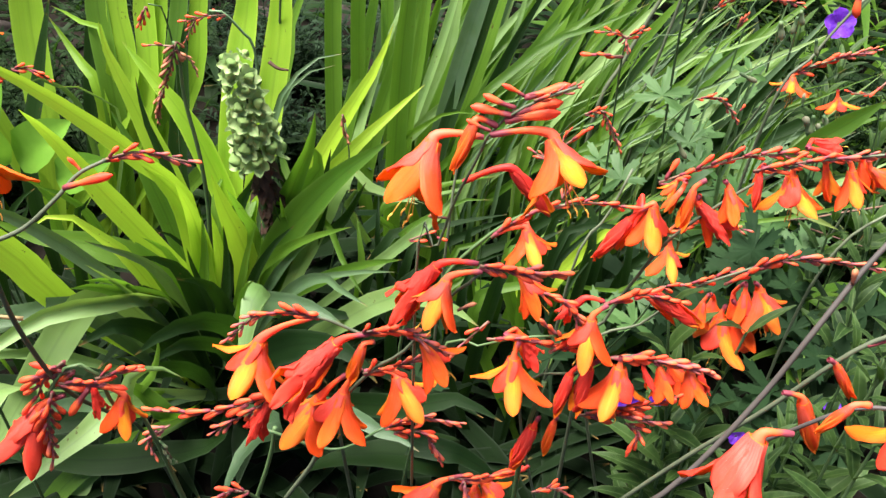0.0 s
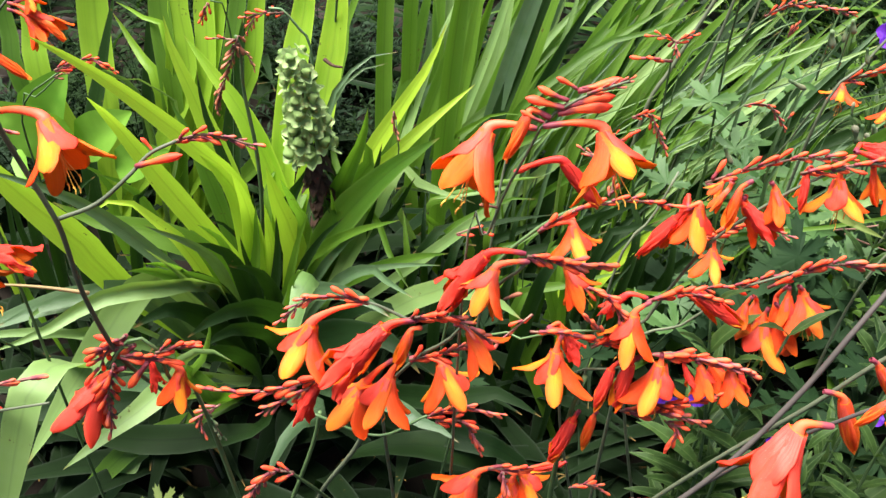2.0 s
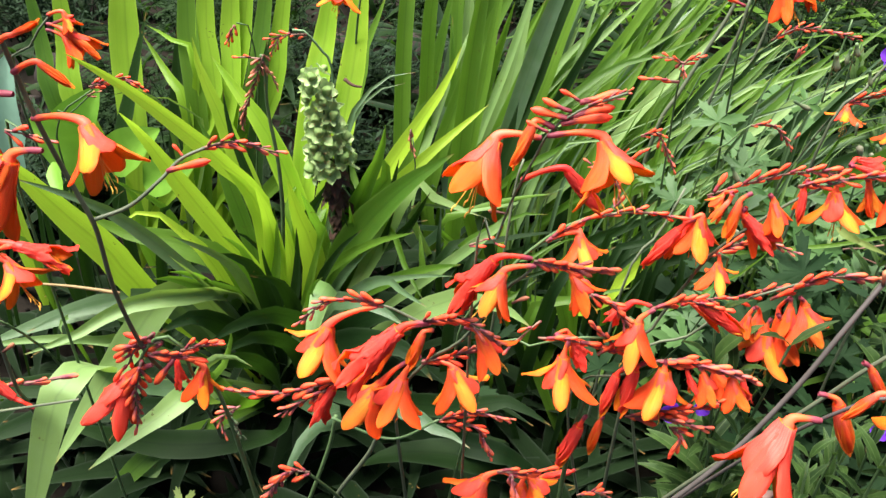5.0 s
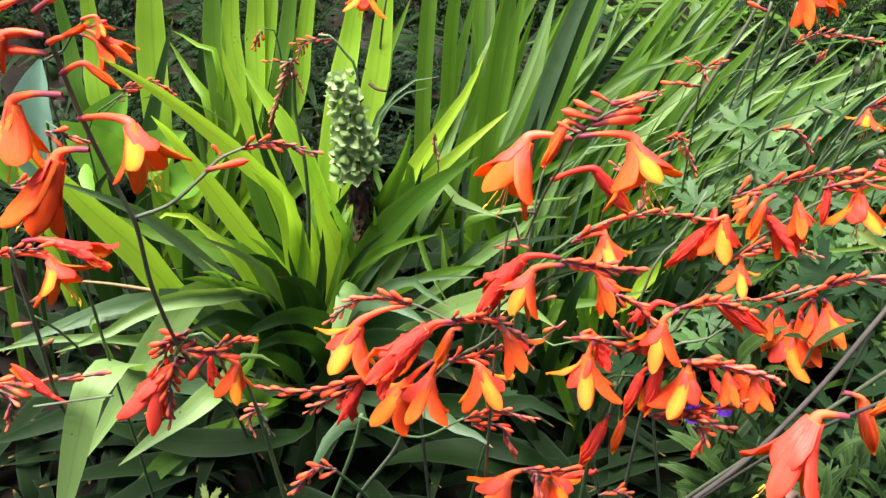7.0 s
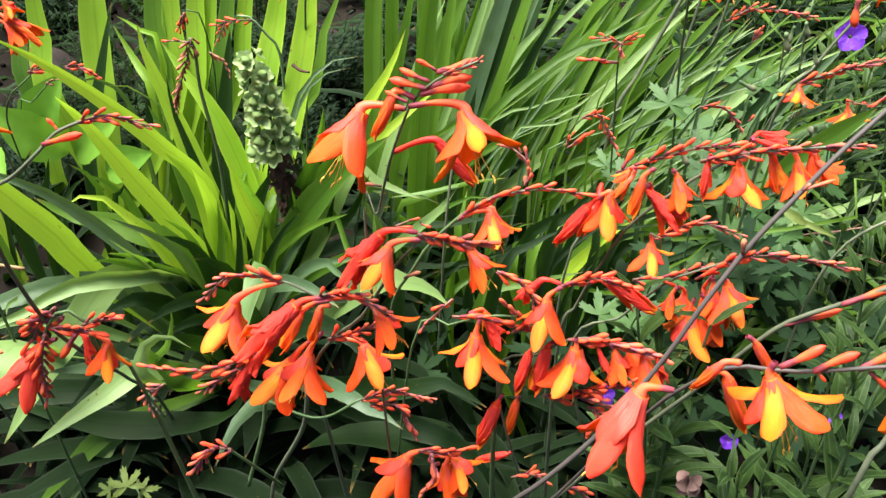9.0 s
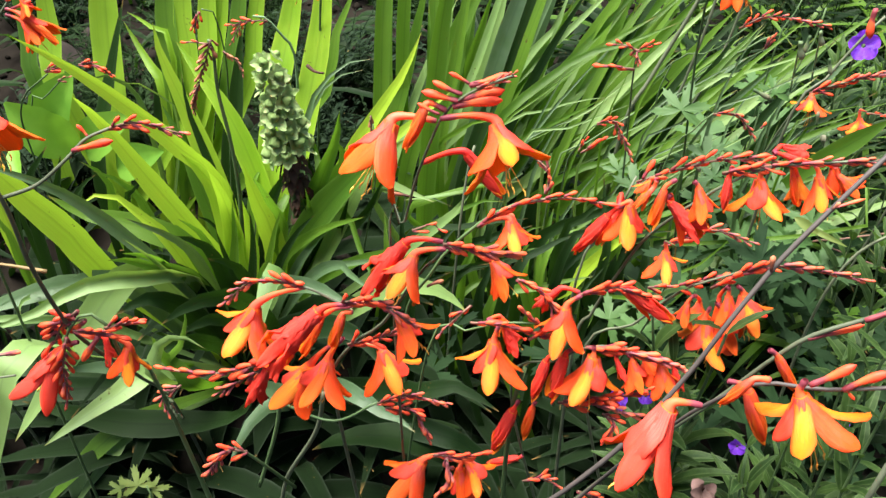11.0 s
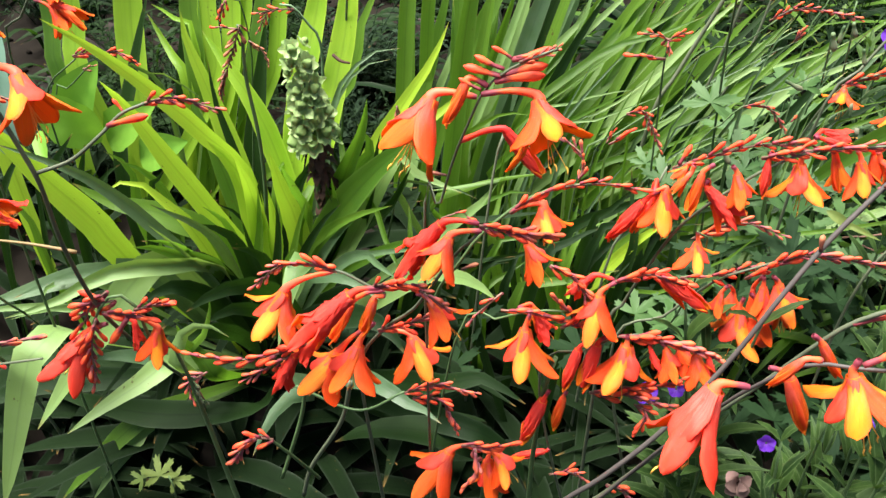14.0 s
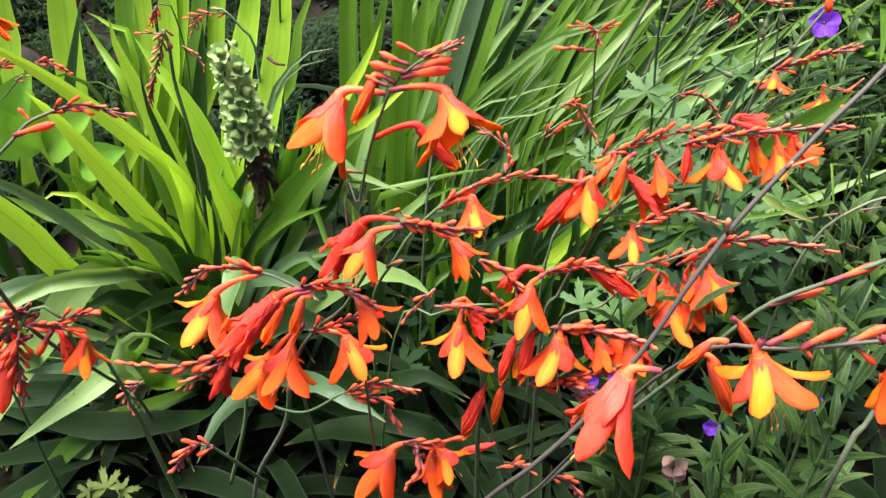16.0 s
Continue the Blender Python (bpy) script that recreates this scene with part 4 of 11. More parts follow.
leaf(lily, [(-0.2266, 0.6358, 0.2362), (-0.17, 0.6656, 0.3983), (-0.1578, 0.6943, 0.432), (-0.1763, 0.7209, 0.4543)], 0.0125, DEEP_SHADE, fold=0.4, base=0.2, ramp=0.6)
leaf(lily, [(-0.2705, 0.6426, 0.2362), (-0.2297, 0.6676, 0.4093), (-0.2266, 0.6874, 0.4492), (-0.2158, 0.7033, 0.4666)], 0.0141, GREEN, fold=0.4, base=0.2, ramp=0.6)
leaf(lily, [(-0.2659, 0.6266, 0.2362), (-0.2375, 0.6553, 0.3398), (-0.237, 0.6436, 0.4093), (-0.2249, 0.6329, 0.4842)], 0.0175, DEEP_SHADE, fold=0.4, base=0.2, ramp=0.6)
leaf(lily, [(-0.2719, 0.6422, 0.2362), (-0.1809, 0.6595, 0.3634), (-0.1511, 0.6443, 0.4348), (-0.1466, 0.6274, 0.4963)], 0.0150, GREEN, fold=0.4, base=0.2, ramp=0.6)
leaf(lily, [(-0.2362, 0.6427, 0.2362), (-0.1674, 0.6608, 0.3707), (-0.0979, 0.6455, 0.4432), (-0.0654, 0.6297, 0.5123)], 0.0153, DEEP_SHADE, fold=0.4, base=0.2, ramp=0.6)
leaf(lily, [(-0.2475, 0.6243, 0.2362), (-0.2304, 0.6555, 0.3407), (-0.1995, 0.6545, 0.4026), (-0.1695, 0.6481, 0.433)], 0.0118, DEEP_SHADE, fold=0.4, base=0.2, ramp=0.6)
leaf(lily, [(-0.2463, 0.6209, 0.2362), (-0.2095, 0.6687, 0.4158), (-0.1865, 0.6705, 0.4693), (-0.1694, 0.6677, 0.4966)], 0.0175, DEEP_SHADE, fold=0.4, base=0.2, ramp=0.6)
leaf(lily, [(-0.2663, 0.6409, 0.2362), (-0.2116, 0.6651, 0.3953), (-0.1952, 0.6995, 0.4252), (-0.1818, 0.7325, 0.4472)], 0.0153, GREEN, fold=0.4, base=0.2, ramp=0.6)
leaf(lily, [(-0.2697, 0.6261, 0.2362), (-0.1847, 0.6549, 0.3373), (-0.1292, 0.6385, 0.4137), (-0.1011, 0.6224, 0.4921)], 0.0173, DEEP_SHADE, fold=0.4, base=0.2, ramp=0.6)
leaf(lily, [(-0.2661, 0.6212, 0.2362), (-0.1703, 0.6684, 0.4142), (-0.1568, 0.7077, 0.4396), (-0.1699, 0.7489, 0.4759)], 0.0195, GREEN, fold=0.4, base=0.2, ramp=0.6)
leaf(lily, [(-0.244, 0.6282, 0.2362), (-0.213, 0.6611, 0.3723), (-0.1936, 0.6481, 0.4407), (-0.1816, 0.63, 0.4797)], 0.0148, DEEP_SHADE, fold=0.4, base=0.2, ramp=0.6)

# tall leaves behind
back_lily = thing("strap_leaf_clump", (-0.4783, 0.9118, 0.1458), "clump of tall upright green strap leaves", "leaf clump", "strap leaf clumps")
leaf(back_lily, [(-0.5401, 0.8946, 0.1458), (-0.4947, 0.9041, 0.3688), (-0.4934, 0.9515, 0.4932), (-0.4725, 1.0115, 0.6897)], 0.0443, FRESH, fold=0.3, base=0.6)
leaf(back_lily, [(-0.4351, 0.8998, 0.1458), (-0.4023, 0.9096, 0.3996), (-0.4078, 0.9555, 0.5162), (-0.3938, 1.0091, 0.6763)], 0.0300, GREEN, fold=0.3, base=0.6)
leaf(back_lily, [(-0.5623, 0.8796, 0.1458), (-0.3895, 0.911, 0.4078), (-0.3832, 0.9568, 0.5237), (-0.364, 1.0124, 0.6948)], 0.0298, FRESH, fold=0.3, base=0.6)
leaf(back_lily, [(-0.5037, 0.9222, 0.1458), (-0.3642, 0.9111, 0.4084), (-0.3517, 0.9556, 0.5168), (-0.3352, 1.0112, 0.6883)], 0.0298, FRESH, fold=0.3, base=0.6)
leaf(back_lily, [(-0.4218, 0.8998, 0.1458), (-0.3608, 0.9097, 0.4005), (-0.3362, 0.9544, 0.5097), (-0.3079, 1.0101, 0.6818)], 0.0254, FRESH, fold=0.3, base=0.6)
leaf(back_lily, [(-0.4181, 0.924, 0.1458), (-0.3308, 0.914, 0.4248), (-0.3069, 0.9582, 0.5315), (-0.2842, 1.0111, 0.6878)], 0.0236, GREEN, fold=0.3, base=0.6)
leaf(back_lily, [(-0.492, 0.899, 0.1458), (-0.3138, 0.9113, 0.4095), (-0.2866, 0.9557, 0.5174), (-0.257, 1.01, 0.6813)], 0.0266, FRESH, fold=0.3, base=0.6)
leaf(back_lily, [(-0.4791, 0.932, 0.1458), (-0.4167, 0.9109, 0.4072), (-0.4481, 0.9449, 0.4558), (-0.482, 0.9768, 0.4929)], 0.0186, FRESH, fold=0.3, base=0.6)
leaf(back_lily, [(-0.4942, 0.9312, 0.1458), (-0.3962, 0.9219, 0.4693), (-0.4381, 0.9529, 0.5013), (-0.475, 0.979, 0.5057)], 0.0121, FRESH, fold=0.3, base=0.6)
leaf(back_lily, [(-0.4862, 0.8863, 0.1458), (-0.5647, 0.9124, 0.4159), (-0.5741, 0.9499, 0.4847), (-0.5768, 1.0025, 0.6385)], 0.0325, FRESH, fold=0.3, base=0.6)
leaf(back_lily, [(-0.4712, 0.9313, 0.1458), (-0.5879, 0.9102, 0.4033), (-0.6076, 0.9512, 0.4919), (-0.6274, 1.0001, 0.6252)], 0.0232, GREEN, fold=0.3, base=0.6)
leaf(back_lily, [(-0.4819, 0.9209, 0.1458), (-0.3579, 0.8144, 0.4357), (-0.3712, 0.8097, 0.4862), (-0.3929, 0.7998, 0.5068), (-0.4067, 0.7873, 0.5123)], 0.0082, PALE, fold=0.4, base=0.6)
leaf(back_lily, [(-0.4574, 0.9087, 0.1458), (-0.3946, 0.8139, 0.4327), (-0.3995, 0.8045, 0.4946), (-0.4187, 0.789, 0.522), (-0.4341, 0.7693, 0.5256)], 0.0137, GREY, fold=0.4, base=0.6)
leaf(back_lily, [(-0.4592, 0.9187, 0.1458), (-0.1811, 0.8699, 0.4626), (-0.1753, 0.8879, 0.5071), (-0.1558, 0.9057, 0.5503), (-0.141, 0.922, 0.5856)], 0.0253, GREEN, fold=0.4, base=0.6)

# broad arching leaves low in front
low_lily = thing("strap_leaf_clump", (-0.2495, 0.6091, 0.2222), "clump of broad grey green arching strap leaves, some nibbled", "leaf clump", "strap leaf clumps")
leaf(low_lily, [(-0.261, 0.6083, 0.2222), (-0.3505, 0.5674, 0.4173), (-0.3699, 0.5584, 0.4812), (-0.3953, 0.5479, 0.5369), (-0.4164, 0.5372, 0.5914), (-0.4308, 0.5231, 0.6268)], 0.0317, LIME, fold=0.3, base=0.15, ramp=0.55)
leaf(low_lily, [(-0.2676, 0.6166, 0.2222), (-0.2591, 0.5628, 0.3909), (-0.31, 0.5582, 0.4802), (-0.3442, 0.5474, 0.5341), (-0.3689, 0.5327, 0.5659), (-0.4069, 0.5176, 0.5955)], 0.0158, GREY, fold=0.4, base=0.15, ramp=0.55)
leaf(low_lily, [(-0.2417, 0.6184, 0.2222), (-0.2668, 0.6066, 0.4089), (-0.3181, 0.6071, 0.4503), (-0.3758, 0.6034, 0.4678), (-0.409, 0.6009, 0.4918)], 0.0286, GREEN, fold=0.2, base=0.15, ramp=0.55)
leaf(low_lily, [(-0.2355, 0.6131, 0.2222), (-0.2847, 0.5915, 0.4384), (-0.3078, 0.5887, 0.4805), (-0.3247, 0.5835, 0.5086), (-0.3436, 0.5745, 0.5147), (-0.356, 0.5633, 0.5091)], 0.0141, LIME, fold=0.5, twist=0.6, base=0.15, ramp=0.55)
leaf(low_lily, [(-0.2383, 0.6107, 0.2222), (-0.2546, 0.5671, 0.4152), (-0.2885, 0.5522, 0.4461), (-0.3011, 0.536, 0.4695), (-0.3114, 0.5184, 0.4845)], 0.0182, GREEN, fold=0.35, base=0.15, ramp=0.55)
leaf(low_lily, [(-0.2686, 0.6112, 0.2222), (-0.2546, 0.5671, 0.4152), (-0.2937, 0.5417, 0.444), (-0.3418, 0.513, 0.4542), (-0.3847, 0.4805, 0.4425), (-0.4175, 0.451, 0.4479)], 0.0188, PALE, fold=0.25, curl=0.3, base=0.15, ramp=0.55)
leaf(low_lily, [(-0.2733, 0.6006, 0.2222), (-0.3356, 0.5657, 0.4075), (-0.3789, 0.5475, 0.4195), (-0.41, 0.5282, 0.4249), (-0.45, 0.5065, 0.4173)], 0.0200, GREY, fold=0.25, base=0.15, ramp=0.55)
leaf(low_lily, [(-0.2364, 0.5982, 0.2222), (-0.3012, 0.5691, 0.4269), (-0.3299, 0.5386, 0.4264), (-0.356, 0.5033, 0.3988), (-0.3907, 0.4651, 0.3552), (-0.4203, 0.4275, 0.3146)], 0.0330, PALE, fold=0.2, base=0.15, ramp=0.55)
leaf(low_lily, [(-0.2691, 0.5995, 0.2222), (-0.3193, 0.5821, 0.3851), (-0.3587, 0.5652, 0.4044), (-0.391, 0.5472, 0.4177), (-0.4438, 0.5257, 0.411), (-0.5034, 0.503, 0.3972)], 0.0240, GREY, fold=0.2, base=0.15, ramp=0.55)
leaf(low_lily, [(-0.2313, 0.6014, 0.2222), (-0.3677, 0.556, 0.3522), (-0.3937, 0.5312, 0.3846), (-0.4185, 0.5046, 0.4063), (-0.4368, 0.4763, 0.4187)], 0.0108, PALE, fold=0.3, base=0.15, ramp=0.55)
leaf(low_lily, [(-0.2724, 0.6173, 0.2222), (-0.3863, 0.5621, 0.3872), (-0.4112, 0.5368, 0.416), (-0.4132, 0.5088, 0.4301), (-0.3945, 0.4808, 0.4444)], 0.0080, PALE, fold=0.3, base=0.15, ramp=0.55)
leaf(low_lily, [(-0.2677, 0.6174, 0.2222), (-0.3793, 0.5716, 0.3258), (-0.43, 0.5565, 0.3555), (-0.4745, 0.5389, 0.3704), (-0.5061, 0.5201, 0.379), (-0.5443, 0.5, 0.3805)], 0.0097, PALE, fold=0.3, base=0.15, ramp=0.55)
leaf(low_lily, [(-0.2412, 0.6172, 0.2222), (-0.3725, 0.5147, 0.3486), (-0.3479, 0.4495, 0.4396), (-0.3397, 0.4064, 0.4828), (-0.3486, 0.3849, 0.476), (-0.3669, 0.3738, 0.4323), (-0.388, 0.3603, 0.3754), (-0.415, 0.3447, 0.3058)], 0.0300, PALE, fold=0.12, blunt=0.4, across=(-1, 0.1, 0), base=0.15, ramp=0.55)
leaf(low_lily, [(-0.2278, 0.611, 0.2222), (-0.2854, 0.4962, 0.3587), (-0.3083, 0.466, 0.3602), (-0.3366, 0.4348, 0.3562), (-0.3662, 0.4029, 0.3478)], 0.0245, PALE, fold=0.25, base=0.15, ramp=0.55)
leaf(low_lily, [(-0.2352, 0.598, 0.2222), (-0.221, 0.5033, 0.2842), (-0.2815, 0.4918, 0.2765), (-0.3393, 0.4827, 0.2823), (-0.3866, 0.476, 0.302), (-0.4316, 0.4697, 0.3239)], 0.0306, DEEP_SHADE, fold=0.15, base=0.15, ramp=0.55)
leaf(low_lily, [(-0.2367, 0.6094, 0.2222), (-0.3245, 0.5012, 0.2718), (-0.3568, 0.4792, 0.2626), (-0.3939, 0.4537, 0.233), (-0.434, 0.4265, 0.194)], 0.0225, GREEN, fold=0.2, base=0.15, ramp=0.55)
leaf(low_lily, [(-0.2392, 0.5997, 0.2222), (-0.3347, 0.4982, 0.255), (-0.3528, 0.473, 0.2465), (-0.3721, 0.4465, 0.2305), (-0.3931, 0.4186, 0.2065)], 0.0156, PALE, fold=0.25, base=0.15, ramp=0.55)
leaf(low_lily, [(-0.2376, 0.6196, 0.2222), (-0.2733, 0.5126, 0.3367), (-0.3076, 0.4931, 0.3604), (-0.3334, 0.4734, 0.383), (-0.3588, 0.4524, 0.3982)], 0.0224, GREY, fold=0.2, base=0.15, ramp=0.55)
leaf(low_lily, [(-0.2706, 0.6049, 0.2222), (-0.2735, 0.4762, 0.3607), (-0.2763, 0.4787, 0.3891), (-0.2641, 0.4805, 0.4139), (-0.2414, 0.4802, 0.4267), (-0.218, 0.4762, 0.4181)], 0.0171, PALE, fold=0.4, twist=0.5, base=0.15, ramp=0.55)
leaf(low_lily, [(-0.2465, 0.617, 0.2222), (-0.2755, 0.4969, 0.363), (-0.2604, 0.5014, 0.3884), (-0.2485, 0.5063, 0.4161), (-0.2449, 0.51, 0.4372)], 0.0142, GREEN, fold=0.5, base=0.15, ramp=0.55)
leaf(low_lily, [(-0.2619, 0.6014, 0.2222), (-0.248, 0.4922, 0.3363), (-0.2627, 0.4914, 0.3703), (-0.2724, 0.4881, 0.3897), (-0.2731, 0.4865, 0.4192)], 0.0221, GREEN, fold=0.4, base=0.15, ramp=0.55)
leaf(low_lily, [(-0.2615, 0.6119, 0.2222), (-0.1522, 0.5364, 0.4718), (-0.1575, 0.5127, 0.4718), (-0.1621, 0.4854, 0.4511), (-0.1636, 0.458, 0.4301)], 0.0277, PALE, fold=0.25, base=0.15, ramp=0.55)
leaf(low_lily, [(-0.2374, 0.6066, 0.2222), (-0.1723, 0.5655, 0.4061), (-0.1454, 0.5506, 0.4373), (-0.1084, 0.5322, 0.4479), (-0.0797, 0.5115, 0.4455)], 0.0230, GREY, fold=0.25, base=0.15, ramp=0.55)
leaf(low_lily, [(-0.2559, 0.6066, 0.2222), (-0.0563, 0.5329, 0.452), (-0.0116, 0.5083, 0.4849), (0.0145, 0.4809, 0.5022), (0.0335, 0.4523, 0.5128)], 0.0221, PALE, fold=0.15, base=0.15, ramp=0.55)
leaf(low_lily, [(-0.2567, 0.6072, 0.2222), (-0.1376, 0.4583, 0.3743), (-0.1582, 0.4393, 0.3816), (-0.1728, 0.4168, 0.3691), (-0.1813, 0.3937, 0.3536)], 0.0206, GREY, fold=0.25, base=0.15, ramp=0.55)
leaf(low_lily, [(-0.2695, 0.6091, 0.2222), (0.0075, 0.6381, 0.4724), (-0.0284, 0.6487, 0.4749), (-0.054, 0.6569, 0.464)], 0.0120, PALE, fold=0.3, base=0.15, ramp=0.55)
leaf(low_lily, [(-0.2268, 0.607, 0.2222), (-0.0932, 0.6418, 0.4938), (-0.0717, 0.6426, 0.498), (-0.0455, 0.6408, 0.4879), (-0.019, 0.639, 0.4777)], 0.0197, PALE, fold=0.2, base=0.15, ramp=0.55)
leaf(low_lily, [(-0.2377, 0.601, 0.2222), (0.0168, 0.4836, 0.2876), (-0.0407, 0.4847, 0.2938), (-0.0938, 0.4839, 0.2893), (-0.1349, 0.4799, 0.2664)], 0.0398, DEEP_SHADE, fold=0.2, base=0.15, ramp=0.55)
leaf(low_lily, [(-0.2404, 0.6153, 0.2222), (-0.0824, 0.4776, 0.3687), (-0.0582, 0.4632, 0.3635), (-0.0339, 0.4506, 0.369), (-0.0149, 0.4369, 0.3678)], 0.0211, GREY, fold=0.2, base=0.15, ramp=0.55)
leaf(low_lily, [(-0.2412, 0.6095, 0.2222), (-0.0204, 0.4953, 0.3535), (0.0088, 0.4919, 0.3726), (0.0365, 0.4842, 0.3677), (0.0595, 0.4757, 0.3578)], 0.0238, DEEP_SHADE, fold=0.2, base=0.15, ramp=0.55)
leaf(low_lily, [(-0.2503, 0.6126, 0.2222), (-0.0113, 0.4865, 0.3038), (0.0235, 0.4789, 0.2992), (0.0522, 0.4686, 0.2793), (0.0641, 0.4567, 0.2497)], 0.0261, DEEP_SHADE, fold=0.2, base=0.15, ramp=0.55)
leaf(low_lily, [(-0.2305, 0.6007, 0.2222), (-0.3825, 0.5408, 0.2662), (-0.472, 0.5214, 0.2715), (-0.5236, 0.4998, 0.2639), (-0.5742, 0.4782, 0.2568)], 0.0291, DEEP_SHADE, fold=0.2, base=0.15, ramp=0.55)
leaf(low_lily, [(-0.2689, 0.6151, 0.2222), (-0.4024, 0.5616, 0.2691), (-0.4762, 0.5452, 0.2911), (-0.5374, 0.5261, 0.2982), (-0.5898, 0.5072, 0.3062)], 0.0278, DEEP_SHADE, fold=0.2, base=0.15, ramp=0.55)
# low front leaves, darkened in colour to imitate shade at the clump's foot
leaf(low_lily, [(-0.25, 0.605, 0.222), (-0.183, 0.56, 0.306), (-0.179, 0.54, 0.397), (-0.197, 0.52, 0.446), (-0.227, 0.5, 0.455), (-0.255, 0.48, 0.444)], 0.03, DEEP_SHADE, fold=0.2, base=0.15, ramp=0.55)
leaf(low_lily, [(-0.25, 0.605, 0.222), (-0.211, 0.56, 0.295), (-0.166, 0.54, 0.373), (-0.114, 0.52, 0.414), (-0.075, 0.5, 0.423), (-0.052, 0.48, 0.408)], 0.032, DEEP_SHADE, fold=0.2, base=0.15, ramp=0.55)
leaf(low_lily, [(-0.25, 0.605, 0.222), (-0.227, 0.55, 0.295), (-0.231, 0.53, 0.361), (-0.253, 0.51, 0.389), (-0.286, 0.49, 0.388)], 0.03, DEEP_SHADE, fold=0.2, base=0.15, ramp=0.55)
leaf(low_lily, [(-0.25, 0.605, 0.222), (-0.182, 0.57, 0.295), (-0.153, 0.56, 0.378), (-0.109, 0.55, 0.42), (-0.067, 0.54, 0.425)], 0.026, DEEP_SHADE, fold=0.2, base=0.15, ramp=0.55)
leaf(low_lily, [(-0.25, 0.605, 0.222), (-0.208, 0.57, 0.293), (-0.205, 0.55, 0.372), (-0.233, 0.53, 0.402), (-0.259, 0.51, 0.397)], 0.026, DEEP_SHADE, fold=0.2, base=0.15, ramp=0.55)
leaf(low_lily, [(-0.25, 0.605, 0.222), (-0.243, 0.58, 0.31), (-0.252, 0.57, 0.402), (-0.273, 0.56, 0.441), (-0.299, 0.55, 0.437)], 0.026, DEEP_SHADE, fold=0.25, base=0.15, ramp=0.55)
leaf(low_lily, [(-0.25, 0.605, 0.222), (-0.231, 0.59, 0.3), (-0.232, 0.585, 0.401), (-0.244, 0.58, 0.455), (-0.27, 0.57, 0.474)], 0.022, DEEP_SHADE, fold=0.25, base=0.15, ramp=0.55)
leaf(low_lily, [(-0.25, 0.605, 0.222), (-0.249, 0.57, 0.32), (-0.267, 0.55, 0.392), (-0.29, 0.53, 0.426), (-0.319, 0.51, 0.42)], 0.028, DEEP_SHADE, fold=0.25, base=0.15, ramp=0.55)
leaf(low_lily, [(-0.25, 0.605, 0.222), (-0.221, 0.59, 0.301), (-0.203, 0.58, 0.383), (-0.212, 0.57, 0.44), (-0.236, 0.56, 0.455)], 0.024, DEEP_SHADE, fold=0.25, base=0.15, ramp=0.55)

# the leaning mass of long narrow leaves
mont = thing("sword_leaf_clump", (-0.0547, 0.8787, 0.1477), "dense mass of long narrow green leaves leaning to one side", "leaf clump")
leaf(mont, [(0.0286, 0.8804, 0.1477), (-0.0478, 0.8804, 0.3492), (0.0106, 0.9096, 0.4144), (0.0594, 0.9357, 0.4616), (0.1204, 0.9628, 0.5143), (0.1757, 0.9894, 0.5646)], 0.0148, PALE, fold=0.35, base=0.6)
leaf(mont, [(-0.0661, 0.9006, 0.1477), (0.0227, 0.8519, 0.4183), (0.0763, 0.872, 0.4747), (0.1279, 0.8884, 0.51), (0.1734, 0.9002, 0.5191), (0.2365, 0.9145, 0.5427)], 0.0115, GREEN, fold=0.35, base=0.6)
leaf(mont, [(-0.1175, 0.8554, 0.1477), (-0.0156, 0.8611, 0.3551), (0.0411, 0.8865, 0.413), (0.0956, 0.9102, 0.4609), (0.1488, 0.9317, 0.4964), (0.2141, 0.953, 0.531)], 0.0182, GREEN, fold=0.35, base=0.6)
leaf(mont, [(-0.1149, 0.8872, 0.1477), (-0.0671, 0.948, 0.3295), (-0.0689, 0.9776, 0.4016), (-0.0719, 1.0053, 0.4629), (-0.0742, 1.0291, 0.5015)], 0.0133, GREEN, fold=0.35, base=0.6)
leaf(mont, [(-0.0917, 0.8519, 0.1477), (-0.0573, 0.9495, 0.3382), (-0.0384, 0.9866, 0.4144), (-0.022, 1.0218, 0.4797), (-0.0069, 1.0579, 0.5499)], 0.0212, GREEN, fold=0.35, base=0.6)
leaf(mont, [(-0.0165, 0.924, 0.1477), (-0.0248, 0.9391, 0.3369), (0.0035, 0.9745, 0.4222), (0.02, 1.0076, 0.4952), (0.0351, 1.039, 0.5579)], 0.0222, PALE, fold=0.35, base=0.6)
leaf(mont, [(-0.0955, 0.8992, 0.1477), (0.0008, 0.9254, 0.374), (0.0291, 0.9574, 0.4408), (0.0636, 0.9878, 0.4975), (0.1073, 1.0189, 0.5591)], 0.0216, GREEN, fold=0.35, base=0.6)
leaf(mont, [(-0.0721, 0.914, 0.1477), (-0.0225, 0.9195, 0.3411), (0.0137, 0.9609, 0.4218), (0.0412, 0.9976, 0.4765), (0.0819, 1.039, 0.5579)], 0.0220, GREEN, fold=0.35, base=0.6)
leaf(mont, [(-0.0378, 0.8554, 0.1477), (0.0025, 0.9016, 0.3542), (0.0452, 0.9337, 0.4216), (0.0931, 0.9666, 0.4929), (0.1421, 0.9988, 0.5605)], 0.0202, GREEN, fold=0.35, base=0.6)
leaf(mont, [(-0.1112, 0.831, 0.1477), (0.041, 0.8864, 0.3834), (0.0887, 0.9181, 0.4482), (0.1417, 0.9481, 0.503), (0.199, 0.9788, 0.5622)], 0.0172, GREEN, fold=0.35, base=0.6)
